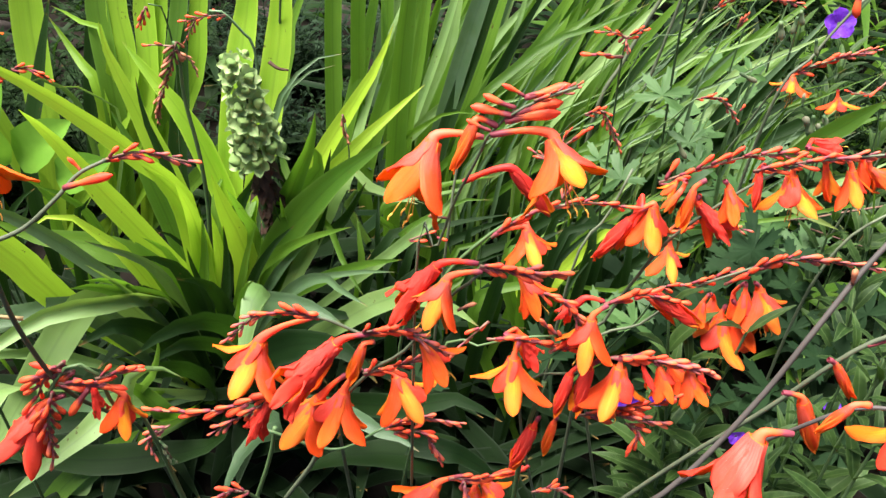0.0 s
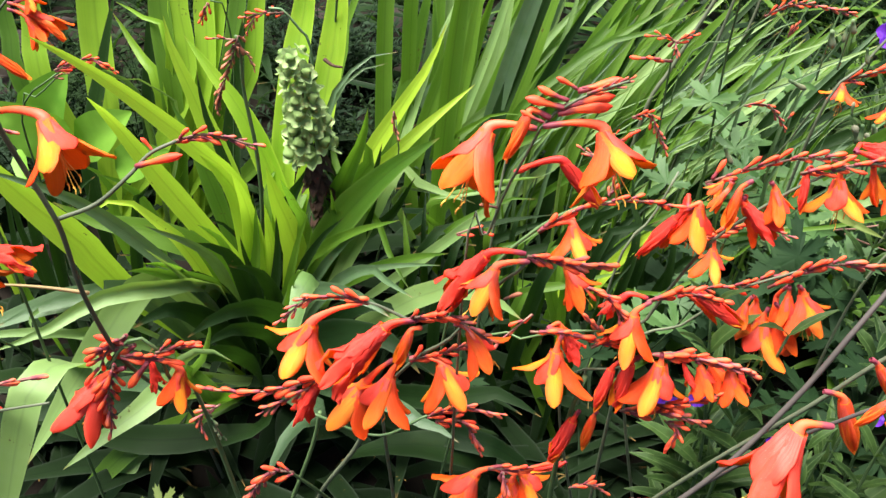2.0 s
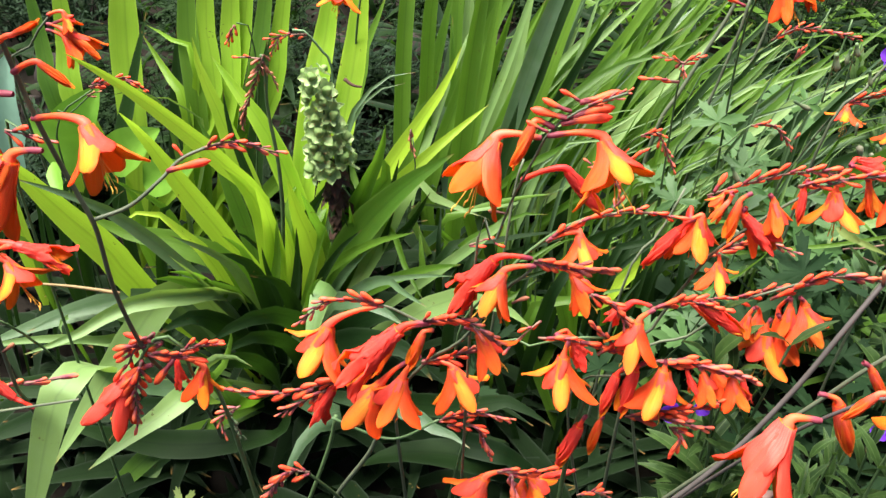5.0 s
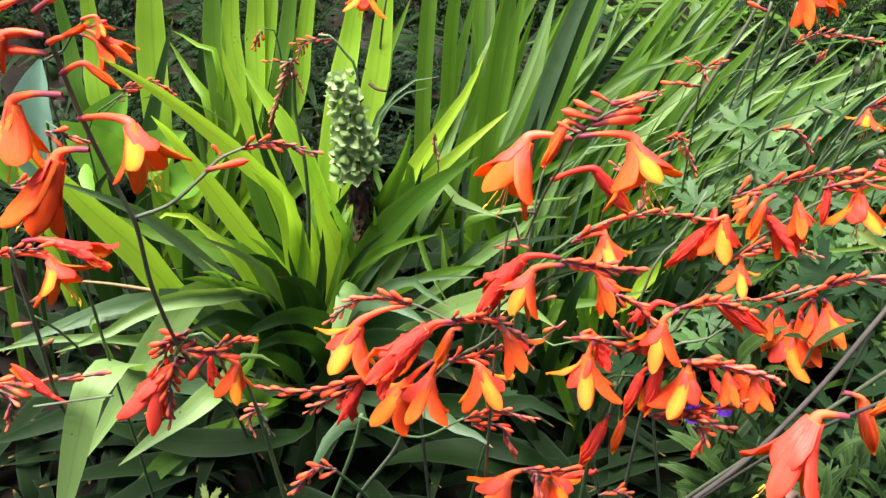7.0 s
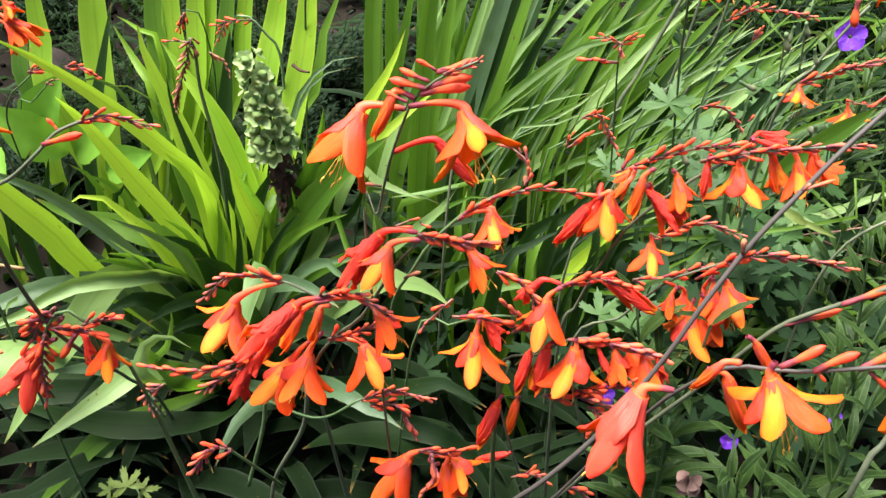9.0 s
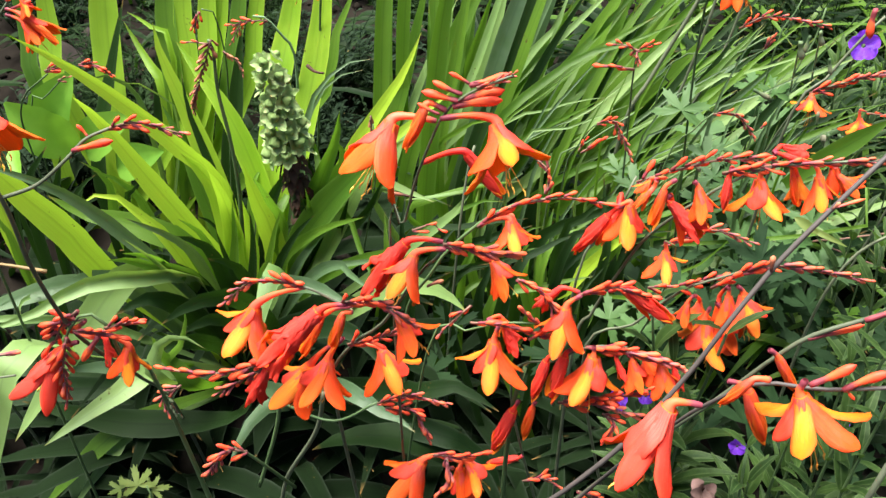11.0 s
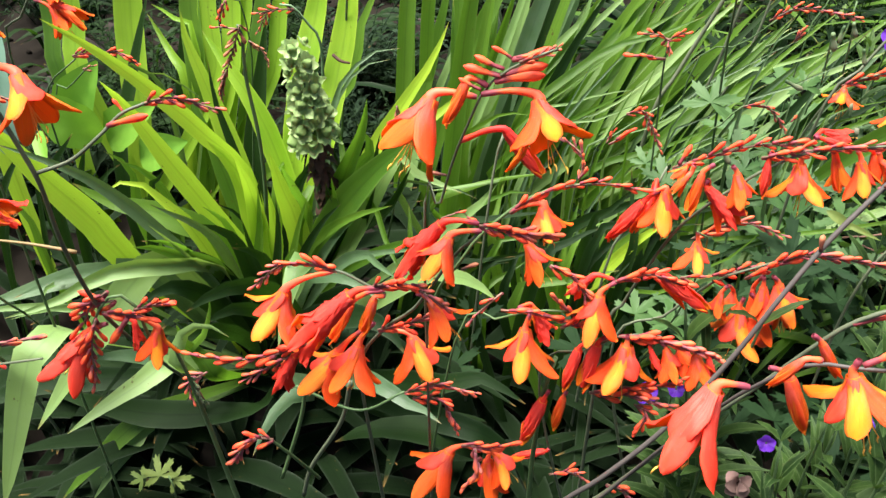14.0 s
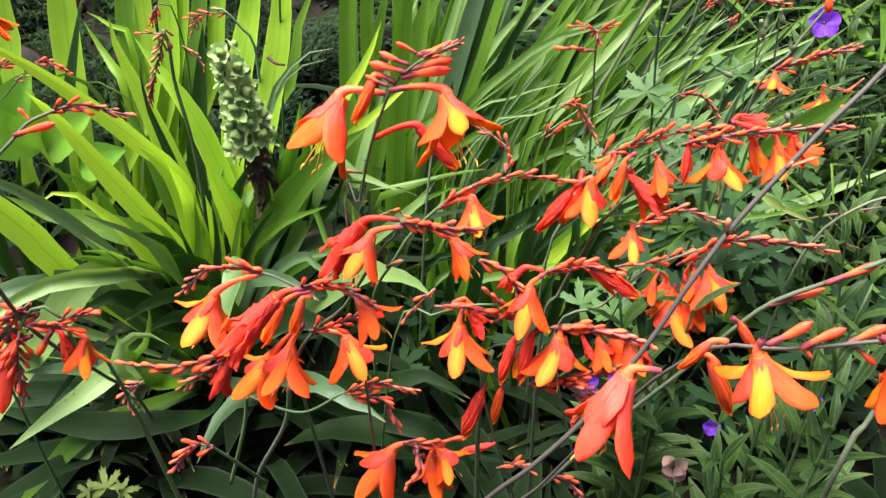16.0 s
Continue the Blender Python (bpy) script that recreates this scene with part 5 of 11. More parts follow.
leaf(mont, [(-0.0588, 0.8669, 0.1477), (0.0768, 0.8879, 0.3921), (0.1373, 0.9196, 0.4563), (0.1958, 0.9494, 0.5105), (0.2529, 0.9777, 0.5558)], 0.0182, GREEN, fold=0.35, base=0.6)
leaf(mont, [(-0.1203, 0.8647, 0.1477), (0.0993, 0.8735, 0.3681), (0.1783, 0.9061, 0.457), (0.2348, 0.9328, 0.512), (0.29, 0.9578, 0.5579)], 0.0156, PALE, fold=0.35, base=0.6)
leaf(mont, [(-0.0903, 0.9061, 0.1477), (0.0305, 0.8435, 0.4281), (0.0779, 0.839, 0.4599), (0.1232, 0.8327, 0.4823), (0.1638, 0.8248, 0.4946)], 0.0046, PALE, fold=0.35, base=0.6)
leaf(mont, [(-0.126, 0.9278, 0.1477), (0.1907, 0.8533, 0.3683), (0.26, 0.8744, 0.4307), (0.318, 0.8961, 0.4958), (0.3849, 0.917, 0.5567)], 0.0106, GREEN, fold=0.35, base=0.6)
leaf(mont, [(-0.0588, 0.8886, 0.1477), (0.2912, 0.8654, 0.4373), (0.3428, 0.8732, 0.4811), (0.3892, 0.8768, 0.5018), (0.4338, 0.8807, 0.5238)], 0.0170, PALE, fold=0.35, base=0.6)
leaf(mont, [(-0.0611, 0.9121, 0.1477), (0.2576, 0.8898, 0.4605), (0.3146, 0.9041, 0.4839), (0.3721, 0.9165, 0.4966), (0.4151, 0.93, 0.5157)], 0.0070, PALE, fold=0.35, base=0.6)
leaf(mont, [(0.0096, 0.8844, 0.1477), (0.1694, 0.8545, 0.3752), (0.2331, 0.8786, 0.4353), (0.2872, 0.9021, 0.4919), (0.3335, 0.924, 0.5391)], 0.0154, GREEN, fold=0.35, base=0.6)
leaf(mont, [(-0.0584, 0.9007, 0.1477), (0.1008, 0.823, 0.3696), (0.1597, 0.8166, 0.4098), (0.2092, 0.8079, 0.4372), (0.2488, 0.8001, 0.4701)], 0.0093, GREEN, fold=0.35, base=0.6)
leaf(mont, [(0.0166, 0.8687, 0.1477), (0.1307, 0.7945, 0.3227), (0.1809, 0.788, 0.382), (0.2216, 0.7783, 0.423), (0.2648, 0.7688, 0.4653)], 0.0104, PALE, fold=0.35, base=0.6)
leaf(mont, [(-0.008, 0.9247, 0.1477), (-0.0731, 0.7601, 0.3585), (-0.0221, 0.7538, 0.3994), (0.0254, 0.7444, 0.4229), (0.0643, 0.7335, 0.4378)], 0.0103, GREEN, fold=0.35, base=0.6)
leaf(mont, [(-0.0612, 0.8516, 0.1477), (-0.0985, 0.7103, 0.4212), (-0.066, 0.7117, 0.4294), (-0.0343, 0.7113, 0.4271), (-0.0094, 0.7094, 0.4162)], 0.0087, GREY, fold=0.35, base=0.6)
leaf(mont, [(-0.1077, 0.9004, 0.1477), (0.0033, 0.8251, 0.3815), (0.0595, 0.8144, 0.436), (0.111, 0.8019, 0.48), (0.1501, 0.7877, 0.5148)], 0.0092, GREEN, fold=0.35, base=0.6)
leaf(mont, [(-0.0196, 0.9245, 0.1477), (-0.0562, 0.8442, 0.3745), (-0.0174, 0.8402, 0.4288), (0.0117, 0.8307, 0.4517), (0.0428, 0.8184, 0.4587)], 0.0083, GREEN, fold=0.35, base=0.6)
leaf(mont, [(0.0161, 0.8529, 0.1477), (0.1066, 0.6899, 0.3053), (0.1372, 0.6897, 0.3427), (0.1657, 0.6904, 0.3855), (0.1989, 0.6897, 0.4194)], 0.0221, LIME, fold=0.35, base=0.6)
leaf(mont, [(-0.1168, 0.8545, 0.1477), (-0.0459, 0.6841, 0.388), (-0.0112, 0.6775, 0.4271), (0.027, 0.6694, 0.4579), (0.0515, 0.6576, 0.4679)], 0.0105, GREEN, fold=0.35, base=0.6)
leaf(mont, [(-0.1173, 0.8991, 0.1477), (0.1065, 0.7072, 0.2888), (0.1432, 0.7112, 0.3497), (0.178, 0.712, 0.3924), (0.2059, 0.7099, 0.4191)], 0.0168, GREEN, fold=0.35, base=0.6)
leaf(mont, [(0.017, 0.9187, 0.1477), (0.182, 0.6732, 0.3261), (0.2325, 0.6672, 0.3687), (0.2628, 0.6594, 0.4014), (0.2884, 0.6547, 0.4518)], 0.0053, GREEN, fold=0.35, base=0.6)
leaf(mont, [(-0.1037, 0.9152, 0.1477), (0.3898, 0.7076, 0.4062), (0.4145, 0.7159, 0.4533), (0.4433, 0.7195, 0.4732), (0.4699, 0.6985, 0.3543)], 0.0051, GREEN, fold=0.35, base=0.6)
leaf(mont, [(0.3272, 0.6814, 0.4879), (0.3486, 0.6737, 0.5208), (0.3734, 0.6657, 0.5521), (0.3951, 0.6574, 0.582)], 0.0185, GREEN, fold=0.3, base=0.6)
leaf(mont, [(-0.0087, 0.8761, 0.15), (0.012, 0.8833, 0.2411), (0.091, 0.925, 0.3914), (0.1791, 0.9546, 0.4732)], 0.0192, GREY, fold=0.33, twist=-0.56, base=0.6)
leaf(mont, [(-0.142, 1.0609, 0.15), (-0.0904, 1.0344, 0.1439), (-0.0391, 1.0646, 0.3419), (0.008, 1.0876, 0.4995)], 0.0207, GREEN, fold=0.47, twist=0.49, base=0.6)
leaf(mont, [(0.0193, 1.0094, 0.15), (0.0642, 1.0097, 0.1286), (0.1819, 1.0584, 0.3552), (0.296, 1.0937, 0.5061)], 0.0236, GREEN, fold=0.42, twist=0.04, base=0.6)
leaf(mont, [(0.0588, 0.9931, 0.15), (0.0506, 0.9678, 0.1735), (0.1168, 1.0028, 0.3573), (0.1874, 1.0266, 0.4777)], 0.0253, GREY, fold=0.36, twist=-0.47, base=0.6)
leaf(mont, [(0.208, 0.9958, 0.15), (0.1743, 1.0043, 0.1362), (0.2884, 1.0643, 0.2496), (0.4083, 1.1179, 0.3268)], 0.0121, GREEN, fold=0.44, twist=0.05, base=0.6)
leaf(mont, [(-0.0797, 1.0002, 0.15), (-0.0267, 1.0003, 0.135), (0.0985, 1.0489, 0.3254), (0.2086, 1.0917, 0.4831)], 0.0174, GREEN, fold=0.36, twist=0.37, base=0.6)
leaf(mont, [(0.2939, 0.8358, 0.15), (0.2569, 0.8303, 0.2298), (0.3772, 0.8887, 0.3374), (0.5191, 0.9353, 0.3778)], 0.0143, GREY, fold=0.44, twist=0.38, base=0.6)
leaf(mont, [(-0.02, 0.8718, 0.15), (-0.0553, 0.8828, 0.3055), (0.0044, 0.9592, 0.4812), (0.0582, 1.0319, 0.6357)], 0.0110, PALE, fold=0.36, twist=-0.11, base=0.6)
leaf(mont, [(0.2818, 0.9695, 0.15), (0.255, 0.9699, 0.1262), (0.3932, 0.9918, 0.2956), (0.539, 0.9988, 0.3809)], 0.0112, GREY, fold=0.25, twist=0.32, base=0.6)
leaf(mont, [(0.1366, 0.9832, 0.15), (0.099, 0.9758, 0.1945), (0.1773, 1.0202, 0.325), (0.2594, 1.0577, 0.4158)], 0.0192, GREY, fold=0.47, twist=-0.44, base=0.6)
leaf(mont, [(-0.072, 0.8741, 0.15), (-0.1011, 0.9021, 0.2969), (-0.0268, 0.9891, 0.4969), (0.0566, 1.0623, 0.619)], 0.0227, GREEN, fold=0.27, twist=0.41, base=0.6)
leaf(mont, [(-0.0827, 0.9644, 0.15), (-0.0448, 0.9847, 0.1595), (0.0195, 1.0198, 0.3271), (0.0761, 1.0509, 0.4718)], 0.0180, PALE, fold=0.26, twist=-0.51, base=0.6)
leaf(mont, [(0.0859, 0.9471, 0.15), (0.1123, 0.9262, 0.2058), (0.2311, 0.9978, 0.3641), (0.3436, 1.0646, 0.4956)], 0.0161, GREEN, fold=0.36, twist=-0.56, base=0.6)
leaf(mont, [(0.0492, 0.8852, 0.15), (0.0596, 0.9051, 0.2392), (0.1358, 0.9895, 0.4302), (0.2065, 1.0688, 0.5929)], 0.0179, GREEN, fold=0.30, twist=-0.40, base=0.6)
leaf(mont, [(-0.1478, 0.9591, 0.15), (-0.1419, 0.9346, 0.2798), (-0.1007, 0.9787, 0.4233), (-0.0673, 1.0223, 0.564)], 0.0240, GREEN, fold=0.31, twist=-0.55, base=0.6)
leaf(mont, [(0.2477, 1.0585, 0.15), (0.2446, 1.0325, 0.0859), (0.4022, 1.0769, 0.1555), (0.5504, 1.1217, 0.2278)], 0.0221, DEEP_SHADE, fold=0.32, twist=0.35, base=0.6)
leaf(mont, [(0.0178, 0.8115, 0.15), (-0.0029, 0.8403, 0.3166), (0.0542, 0.9099, 0.4937), (0.1086, 0.9737, 0.6377)], 0.0237, GREEN, fold=0.40, twist=-0.47, base=0.6)
leaf(mont, [(0.0706, 1.0105, 0.15), (0.0917, 1.004, 0.1749), (0.1822, 1.0509, 0.3608), (0.2848, 1.0828, 0.4627)], 0.0180, GREEN, fold=0.49, twist=-0.56, base=0.6)
leaf(mont, [(0.2307, 0.9161, 0.15), (0.2378, 0.8898, 0.2095), (0.3331, 0.942, 0.2889), (0.4333, 0.9903, 0.3463)], 0.0202, GREEN, fold=0.46, twist=0.44, base=0.6)
leaf(mont, [(-0.0076, 0.8939, 0.15), (0.0066, 0.8946, 0.2191), (0.0927, 0.973, 0.39), (0.186, 1.0409, 0.5018)], 0.0183, PALE, fold=0.40, twist=0.25, base=0.6)
leaf(mont, [(-0.0735, 0.8447, 0.15), (-0.0178, 0.8467, 0.3472), (0.046, 0.8914, 0.5628), (0.1089, 0.9238, 0.7087)], 0.0217, GREY, fold=0.26, twist=0.13, base=0.6)
leaf(mont, [(0.2641, 0.9967, 0.15), (0.2865, 1.0237, 0.0313), (0.42, 1.0558, 0.1343), (0.5723, 1.0755, 0.1669)], 0.0146, GREEN, fold=0.27, twist=0.18, base=0.6)
leaf(mont, [(0.0144, 0.887, 0.15), (-0.0297, 0.8701, 0.2817), (0.0433, 0.9296, 0.4498), (0.128, 0.9753, 0.5398)], 0.0171, PALE, fold=0.48, twist=-0.22, base=0.6)
leaf(mont, [(0.1343, 0.8499, 0.15), (0.0928, 0.8429, 0.3189), (0.1613, 0.9292, 0.4853), (0.2439, 1.0042, 0.5882)], 0.0126, GREEN, fold=0.37, twist=-0.33, base=0.6)
leaf(mont, [(0.1202, 0.8198, 0.15), (0.1747, 0.8319, 0.2408), (0.2985, 0.9021, 0.3599), (0.4247, 0.967, 0.4489)], 0.0169, PALE, fold=0.34, twist=-0.46, base=0.6)
leaf(mont, [(0.2002, 0.8939, 0.15), (0.1373, 0.9038, 0.2394), (0.255, 0.9819, 0.4239), (0.3773, 1.0493, 0.5477)], 0.0100, DEEP_SHADE, fold=0.30, twist=-0.18, base=0.6)
leaf(mont, [(0.0692, 1.058, 0.15), (0.0153, 1.0338, 0.1547), (0.1756, 1.1305, 0.3628), (0.3389, 1.2146, 0.4997)], 0.0216, GREY, fold=0.38, twist=-0.10, base=0.6)
leaf(mont, [(0.2859, 0.8465, 0.15), (0.2775, 0.8728, 0.1812), (0.4491, 0.9496, 0.2975), (0.645, 1.0138, 0.3424)], 0.0106, GREEN, fold=0.26, twist=-0.42, base=0.6)
leaf(mont, [(0.0063, 0.8434, 0.15), (0.0561, 0.8642, 0.2861), (0.1264, 0.928, 0.3898), (0.2021, 0.9867, 0.465)], 0.0117, GREEN, fold=0.32, twist=-0.11, base=0.6)
leaf(mont, [(0.2794, 0.8283, 0.15), (0.2186, 0.8409, 0.211), (0.3235, 0.8844, 0.3896), (0.4195, 0.9207, 0.5269)], 0.0140, DEEP_SHADE, fold=0.50, twist=-0.33, base=0.6)
leaf(mont, [(-0.1786, 0.9322, 0.15), (-0.1203, 0.95, 0.2516), (-0.0971, 0.9899, 0.5298), (-0.0648, 1.0108, 0.7004)], 0.0215, GREEN, fold=0.38, twist=-0.40, base=0.6)
leaf(mont, [(0.2439, 0.8434, 0.15), (0.2011, 0.8464, 0.2039), (0.3294, 0.8681, 0.3791), (0.4299, 0.8863, 0.5347)], 0.0135, DEEP_SHADE, fold=0.46, twist=0.12, base=0.6)
leaf(mont, [(-0.0232, 0.8396, 0.15), (0.0208, 0.8241, 0.3154), (0.0713, 0.9067, 0.4401), (0.1156, 0.9901, 0.5694)], 0.0124, PALE, fold=0.45, twist=-0.30, base=0.6)
leaf(mont, [(0.264, 0.8258, 0.15), (0.2071, 0.8069, 0.2508), (0.3116, 0.8568, 0.3318), (0.4111, 0.9059, 0.4088)], 0.0196, GREEN, fold=0.37, twist=0.20, base=0.6)
leaf(mont, [(0.1066, 1.0423, 0.15), (0.1321, 1.0553, 0.0871), (0.2514, 1.1082, 0.2243), (0.3814, 1.1504, 0.3005)], 0.0179, DEEP_SHADE, fold=0.36, twist=-0.27, base=0.6)
leaf(mont, [(0.1144, 0.9167, 0.15), (0.1131, 0.9299, 0.2359), (0.2481, 0.9824, 0.3548), (0.3742, 1.0321, 0.4586)], 0.0139, DEEP_SHADE, fold=0.39, twist=0.06, base=0.6)
leaf(mont, [(0.2567, 1.0631, 0.15), (0.2315, 1.0366, 0.1363), (0.346, 1.1178, 0.2676), (0.4693, 1.1921, 0.3595)], 0.0205, GREEN, fold=0.33, twist=-0.19, base=0.6)
leaf(mont, [(-0.0289, 0.9367, 0.15), (0.004, 0.9547, 0.2211), (0.1167, 0.9766, 0.3888), (0.2248, 0.9884, 0.4987)], 0.0167, GREEN, fold=0.50, twist=-0.50, base=0.6)
leaf(mont, [(-0.0674, 0.8029, 0.15), (-0.0599, 0.8155, 0.3183), (-0.0383, 0.8647, 0.5412), (-0.0091, 0.8999, 0.6847)], 0.0241, GREEN, fold=0.36, twist=0.58, base=0.6)
leaf(mont, [(0.1198, 0.9621, 0.15), (0.0865, 0.9815, 0.1556), (0.1933, 1.0282, 0.2898), (0.3093, 1.0644, 0.3643)], 0.0167, GREEN, fold=0.29, twist=-0.53, base=0.6)
leaf(mont, [(-0.0471, 0.8836, 0.15), (-0.0036, 0.906, 0.2235), (0.1182, 0.9466, 0.4681), (0.2244, 0.9742, 0.6391)], 0.0163, GREEN, fold=0.32, twist=-0.44, base=0.6)
leaf(mont, [(0.0647, 1.0788, 0.15), (0.0663, 1.0644, 0.1583), (0.2014, 1.1182, 0.4217), (0.3387, 1.1522, 0.5731)], 0.0170, GREEN, fold=0.28, twist=0.42, base=0.6)
leaf(mont, [(0.1837, 0.8296, 0.15), (0.1385, 0.8488, 0.2753), (0.2427, 0.8959, 0.4159), (0.3396, 0.9384, 0.5307)], 0.0142, PALE, fold=0.40, twist=0.52, base=0.6)
leaf(mont, [(0.3114, 1.0456, 0.15), (0.3464, 1.0514, 0.0873), (0.4894, 1.0808, 0.1465), (0.6197, 1.1119, 0.2154)], 0.0223, GREEN, fold=0.39, twist=-0.41, base=0.6)
leaf(mont, [(0.0925, 0.8797, 0.15), (0.1116, 0.8882, 0.2136), (0.228, 0.9447, 0.3535), (0.3474, 0.9929, 0.4467)], 0.0126, GREEN, fold=0.38, twist=-0.15, base=0.6)
leaf(mont, [(0.2286, 1.0299, 0.15), (0.1954, 1.045, 0.0536), (0.3095, 1.095, 0.2858), (0.4093, 1.1366, 0.4708)], 0.0125, DEEP_SHADE, fold=0.31, twist=0.59, base=0.6)
leaf(mont, [(0.0833, 0.9884, 0.15), (0.0409, 0.9717, 0.2126), (0.1746, 1.0308, 0.395), (0.2911, 1.0855, 0.5527)], 0.0260, GREEN, fold=0.27, twist=-0.09, base=0.6)
leaf(mont, [(-0.1219, 0.949, 0.15), (-0.0608, 0.9567, 0.243), (-0.0566, 1.0407, 0.4207), (-0.0525, 1.1215, 0.58)], 0.0197, PALE, fold=0.35, twist=0.07, base=0.6)
leaf(mont, [(0.0153, 0.8747, 0.15), (0.0365, 0.8877, 0.215), (0.0939, 0.9072, 0.3831), (0.1508, 0.9182, 0.503)], 0.0108, GREEN, fold=0.28, twist=-0.50, base=0.6)
leaf(mont, [(-0.0763, 1.0044, 0.15), (-0.1233, 1.0209, 0.1412), (-0.0774, 1.1236, 0.4132), (-0.0227, 1.2102, 0.5936)], 0.0212, GREY, fold=0.40, twist=0.01, base=0.6)
leaf(mont, [(-0.1067, 0.9165, 0.15), (-0.0765, 0.9231, 0.2427), (-0.0086, 0.9987, 0.4083), (0.0713, 1.0617, 0.5017)], 0.0179, GREEN, fold=0.46, twist=-0.38, base=0.6)
leaf(mont, [(0.0718, 1.0729, 0.15), (0.0907, 1.0519, 0.089), (0.1998, 1.1199, 0.2534), (0.2961, 1.1863, 0.4088)], 0.0128, GREEN, fold=0.47, twist=0.30, base=0.6)
leaf(mont, [(0.0732, 1.0031, 0.15), (0.0549, 1.0315, 0.1303), (0.1828, 1.077, 0.3547), (0.3051, 1.1092, 0.5042)], 0.0168, GREY, fold=0.35, twist=-0.49, base=0.6)
leaf(mont, [(0.2715, 1.0031, 0.15), (0.2983, 1.0152, 0.0767), (0.442, 1.0555, 0.1457), (0.5938, 1.09, 0.1816)], 0.0137, GREEN, fold=0.42, twist=0.03, base=0.6)
leaf(mont, [(0.2921, 1.0369, 0.15), (0.242, 1.0291, 0.0709), (0.3727, 1.1011, 0.1911), (0.524, 1.1614, 0.2452)], 0.0209, GREEN, fold=0.36, twist=0.27, base=0.6)
leaf(mont, [(0.1139, 0.9617, 0.15), (0.1246, 0.9406, 0.2283), (0.2413, 1.0164, 0.3762), (0.3763, 1.0791, 0.4498)], 0.0149, PALE, fold=0.26, twist=-0.00, base=0.6)
leaf(mont, [(0.1535, 0.8526, 0.15), (0.1877, 0.8725, 0.2257), (0.3008, 0.9236, 0.2929), (0.4134, 0.9731, 0.3514)], 0.0132, GREEN, fold=0.30, twist=-0.24, base=0.6)
leaf(mont, [(0.0061, 0.9556, 0.15), (0.0582, 0.9384, 0.1681), (0.1527, 0.9973, 0.3184), (0.2551, 1.0459, 0.4105)], 0.0171, GREEN, fold=0.41, twist=-0.07, base=0.6)
leaf(mont, [(0.275, 0.8366, 0.15), (0.2375, 0.8597, 0.22), (0.4019, 0.9269, 0.3287), (0.578, 0.9852, 0.3877)], 0.0209, DEEP_SHADE, fold=0.35, twist=0.14, base=0.6)
leaf(mont, [(0.0788, 0.8997, 0.15), (0.095, 0.8916, 0.278), (0.1906, 0.9482, 0.403), (0.2778, 1.0033, 0.5193)], 0.0120, GREEN, fold=0.34, twist=-0.55, base=0.6)
leaf(mont, [(0.1606, 0.8779, 0.15), (0.1655, 0.8744, 0.1955), (0.2677, 0.9179, 0.3697), (0.3727, 0.9504, 0.4813)], 0.0147, GREY, fold=0.41, twist=0.51, base=0.6)
leaf(mont, [(0.1727, 1.0093, 0.15), (0.206, 1.0157, 0.1171), (0.3509, 1.0708, 0.1999), (0.4905, 1.125, 0.2775)], 0.0152, GREEN, fold=0.33, twist=0.27, base=0.6)
leaf(mont, [(-0.049, 0.8682, 0.15), (-0.0335, 0.8648, 0.2815), (0.0356, 0.9139, 0.4138), (0.1059, 0.9566, 0.5101)], 0.0131, GREEN, fold=0.39, twist=-0.46, base=0.6)
leaf(mont, [(-0.0372, 0.871, 0.15), (0.0013, 0.8667, 0.2761), (0.0608, 0.8928, 0.4371), (0.1136, 0.9138, 0.5693)], 0.0152, GREEN, fold=0.32, twist=0.56, base=0.6)
leaf(mont, [(0.0463, 1.0163, 0.15), (0.0646, 1.0394, 0.141), (0.1504, 1.082, 0.4001), (0.2369, 1.1085, 0.5682)], 0.0215, PALE, fold=0.27, twist=0.58, base=0.6)
leaf(mont, [(0.2482, 1.0213, 0.15), (0.2057, 1.0358, 0.1254), (0.3928, 1.0836, 0.2758), (0.5571, 1.1288, 0.4119)], 0.0158, GREEN, fold=0.42, twist=-0.09, base=0.6)
leaf(mont, [(0.1075, 0.8372, 0.15), (0.1199, 0.8646, 0.2647), (0.2212, 0.9257, 0.3632), (0.3335, 0.9792, 0.4185)], 0.0167, GREEN, fold=0.46, twist=0.27, base=0.6)
leaf(mont, [(0.1878, 1.0012, 0.15), (0.1459, 0.9874, 0.1094), (0.2457, 1.0389, 0.264), (0.3661, 1.0748, 0.3295)], 0.0225, GREEN, fold=0.28, twist=-0.20, base=0.6)
leaf(mont, [(-0.0848, 0.9895, 0.15), (-0.0542, 0.9775, 0.2311), (-0.0061, 1.0339, 0.3997), (0.0502, 1.0796, 0.5078)], 0.0232, GREEN, fold=0.50, twist=0.13, base=0.6)
leaf(mont, [(-0.1317, 0.9237, 0.15), (-0.131, 0.8975, 0.2636), (-0.087, 0.9805, 0.4001), (-0.0378, 1.0572, 0.5011)], 0.0136, PALE, fold=0.30, twist=-0.59, base=0.6)
leaf(mont, [(0.1669, 0.8238, 0.15), (0.1925, 0.848, 0.2567), (0.2861, 0.8784, 0.3289), (0.3756, 0.9076, 0.3936)], 0.0139, DEEP_SHADE, fold=0.28, twist=0.20, base=0.6)
leaf(mont, [(0.0348, 1.0361, 0.15), (0.0564, 1.0624, 0.137), (0.1606, 1.1164, 0.3474), (0.2657, 1.1583, 0.4888)], 0.0268, GREEN, fold=0.38, twist=-0.09, base=0.6)
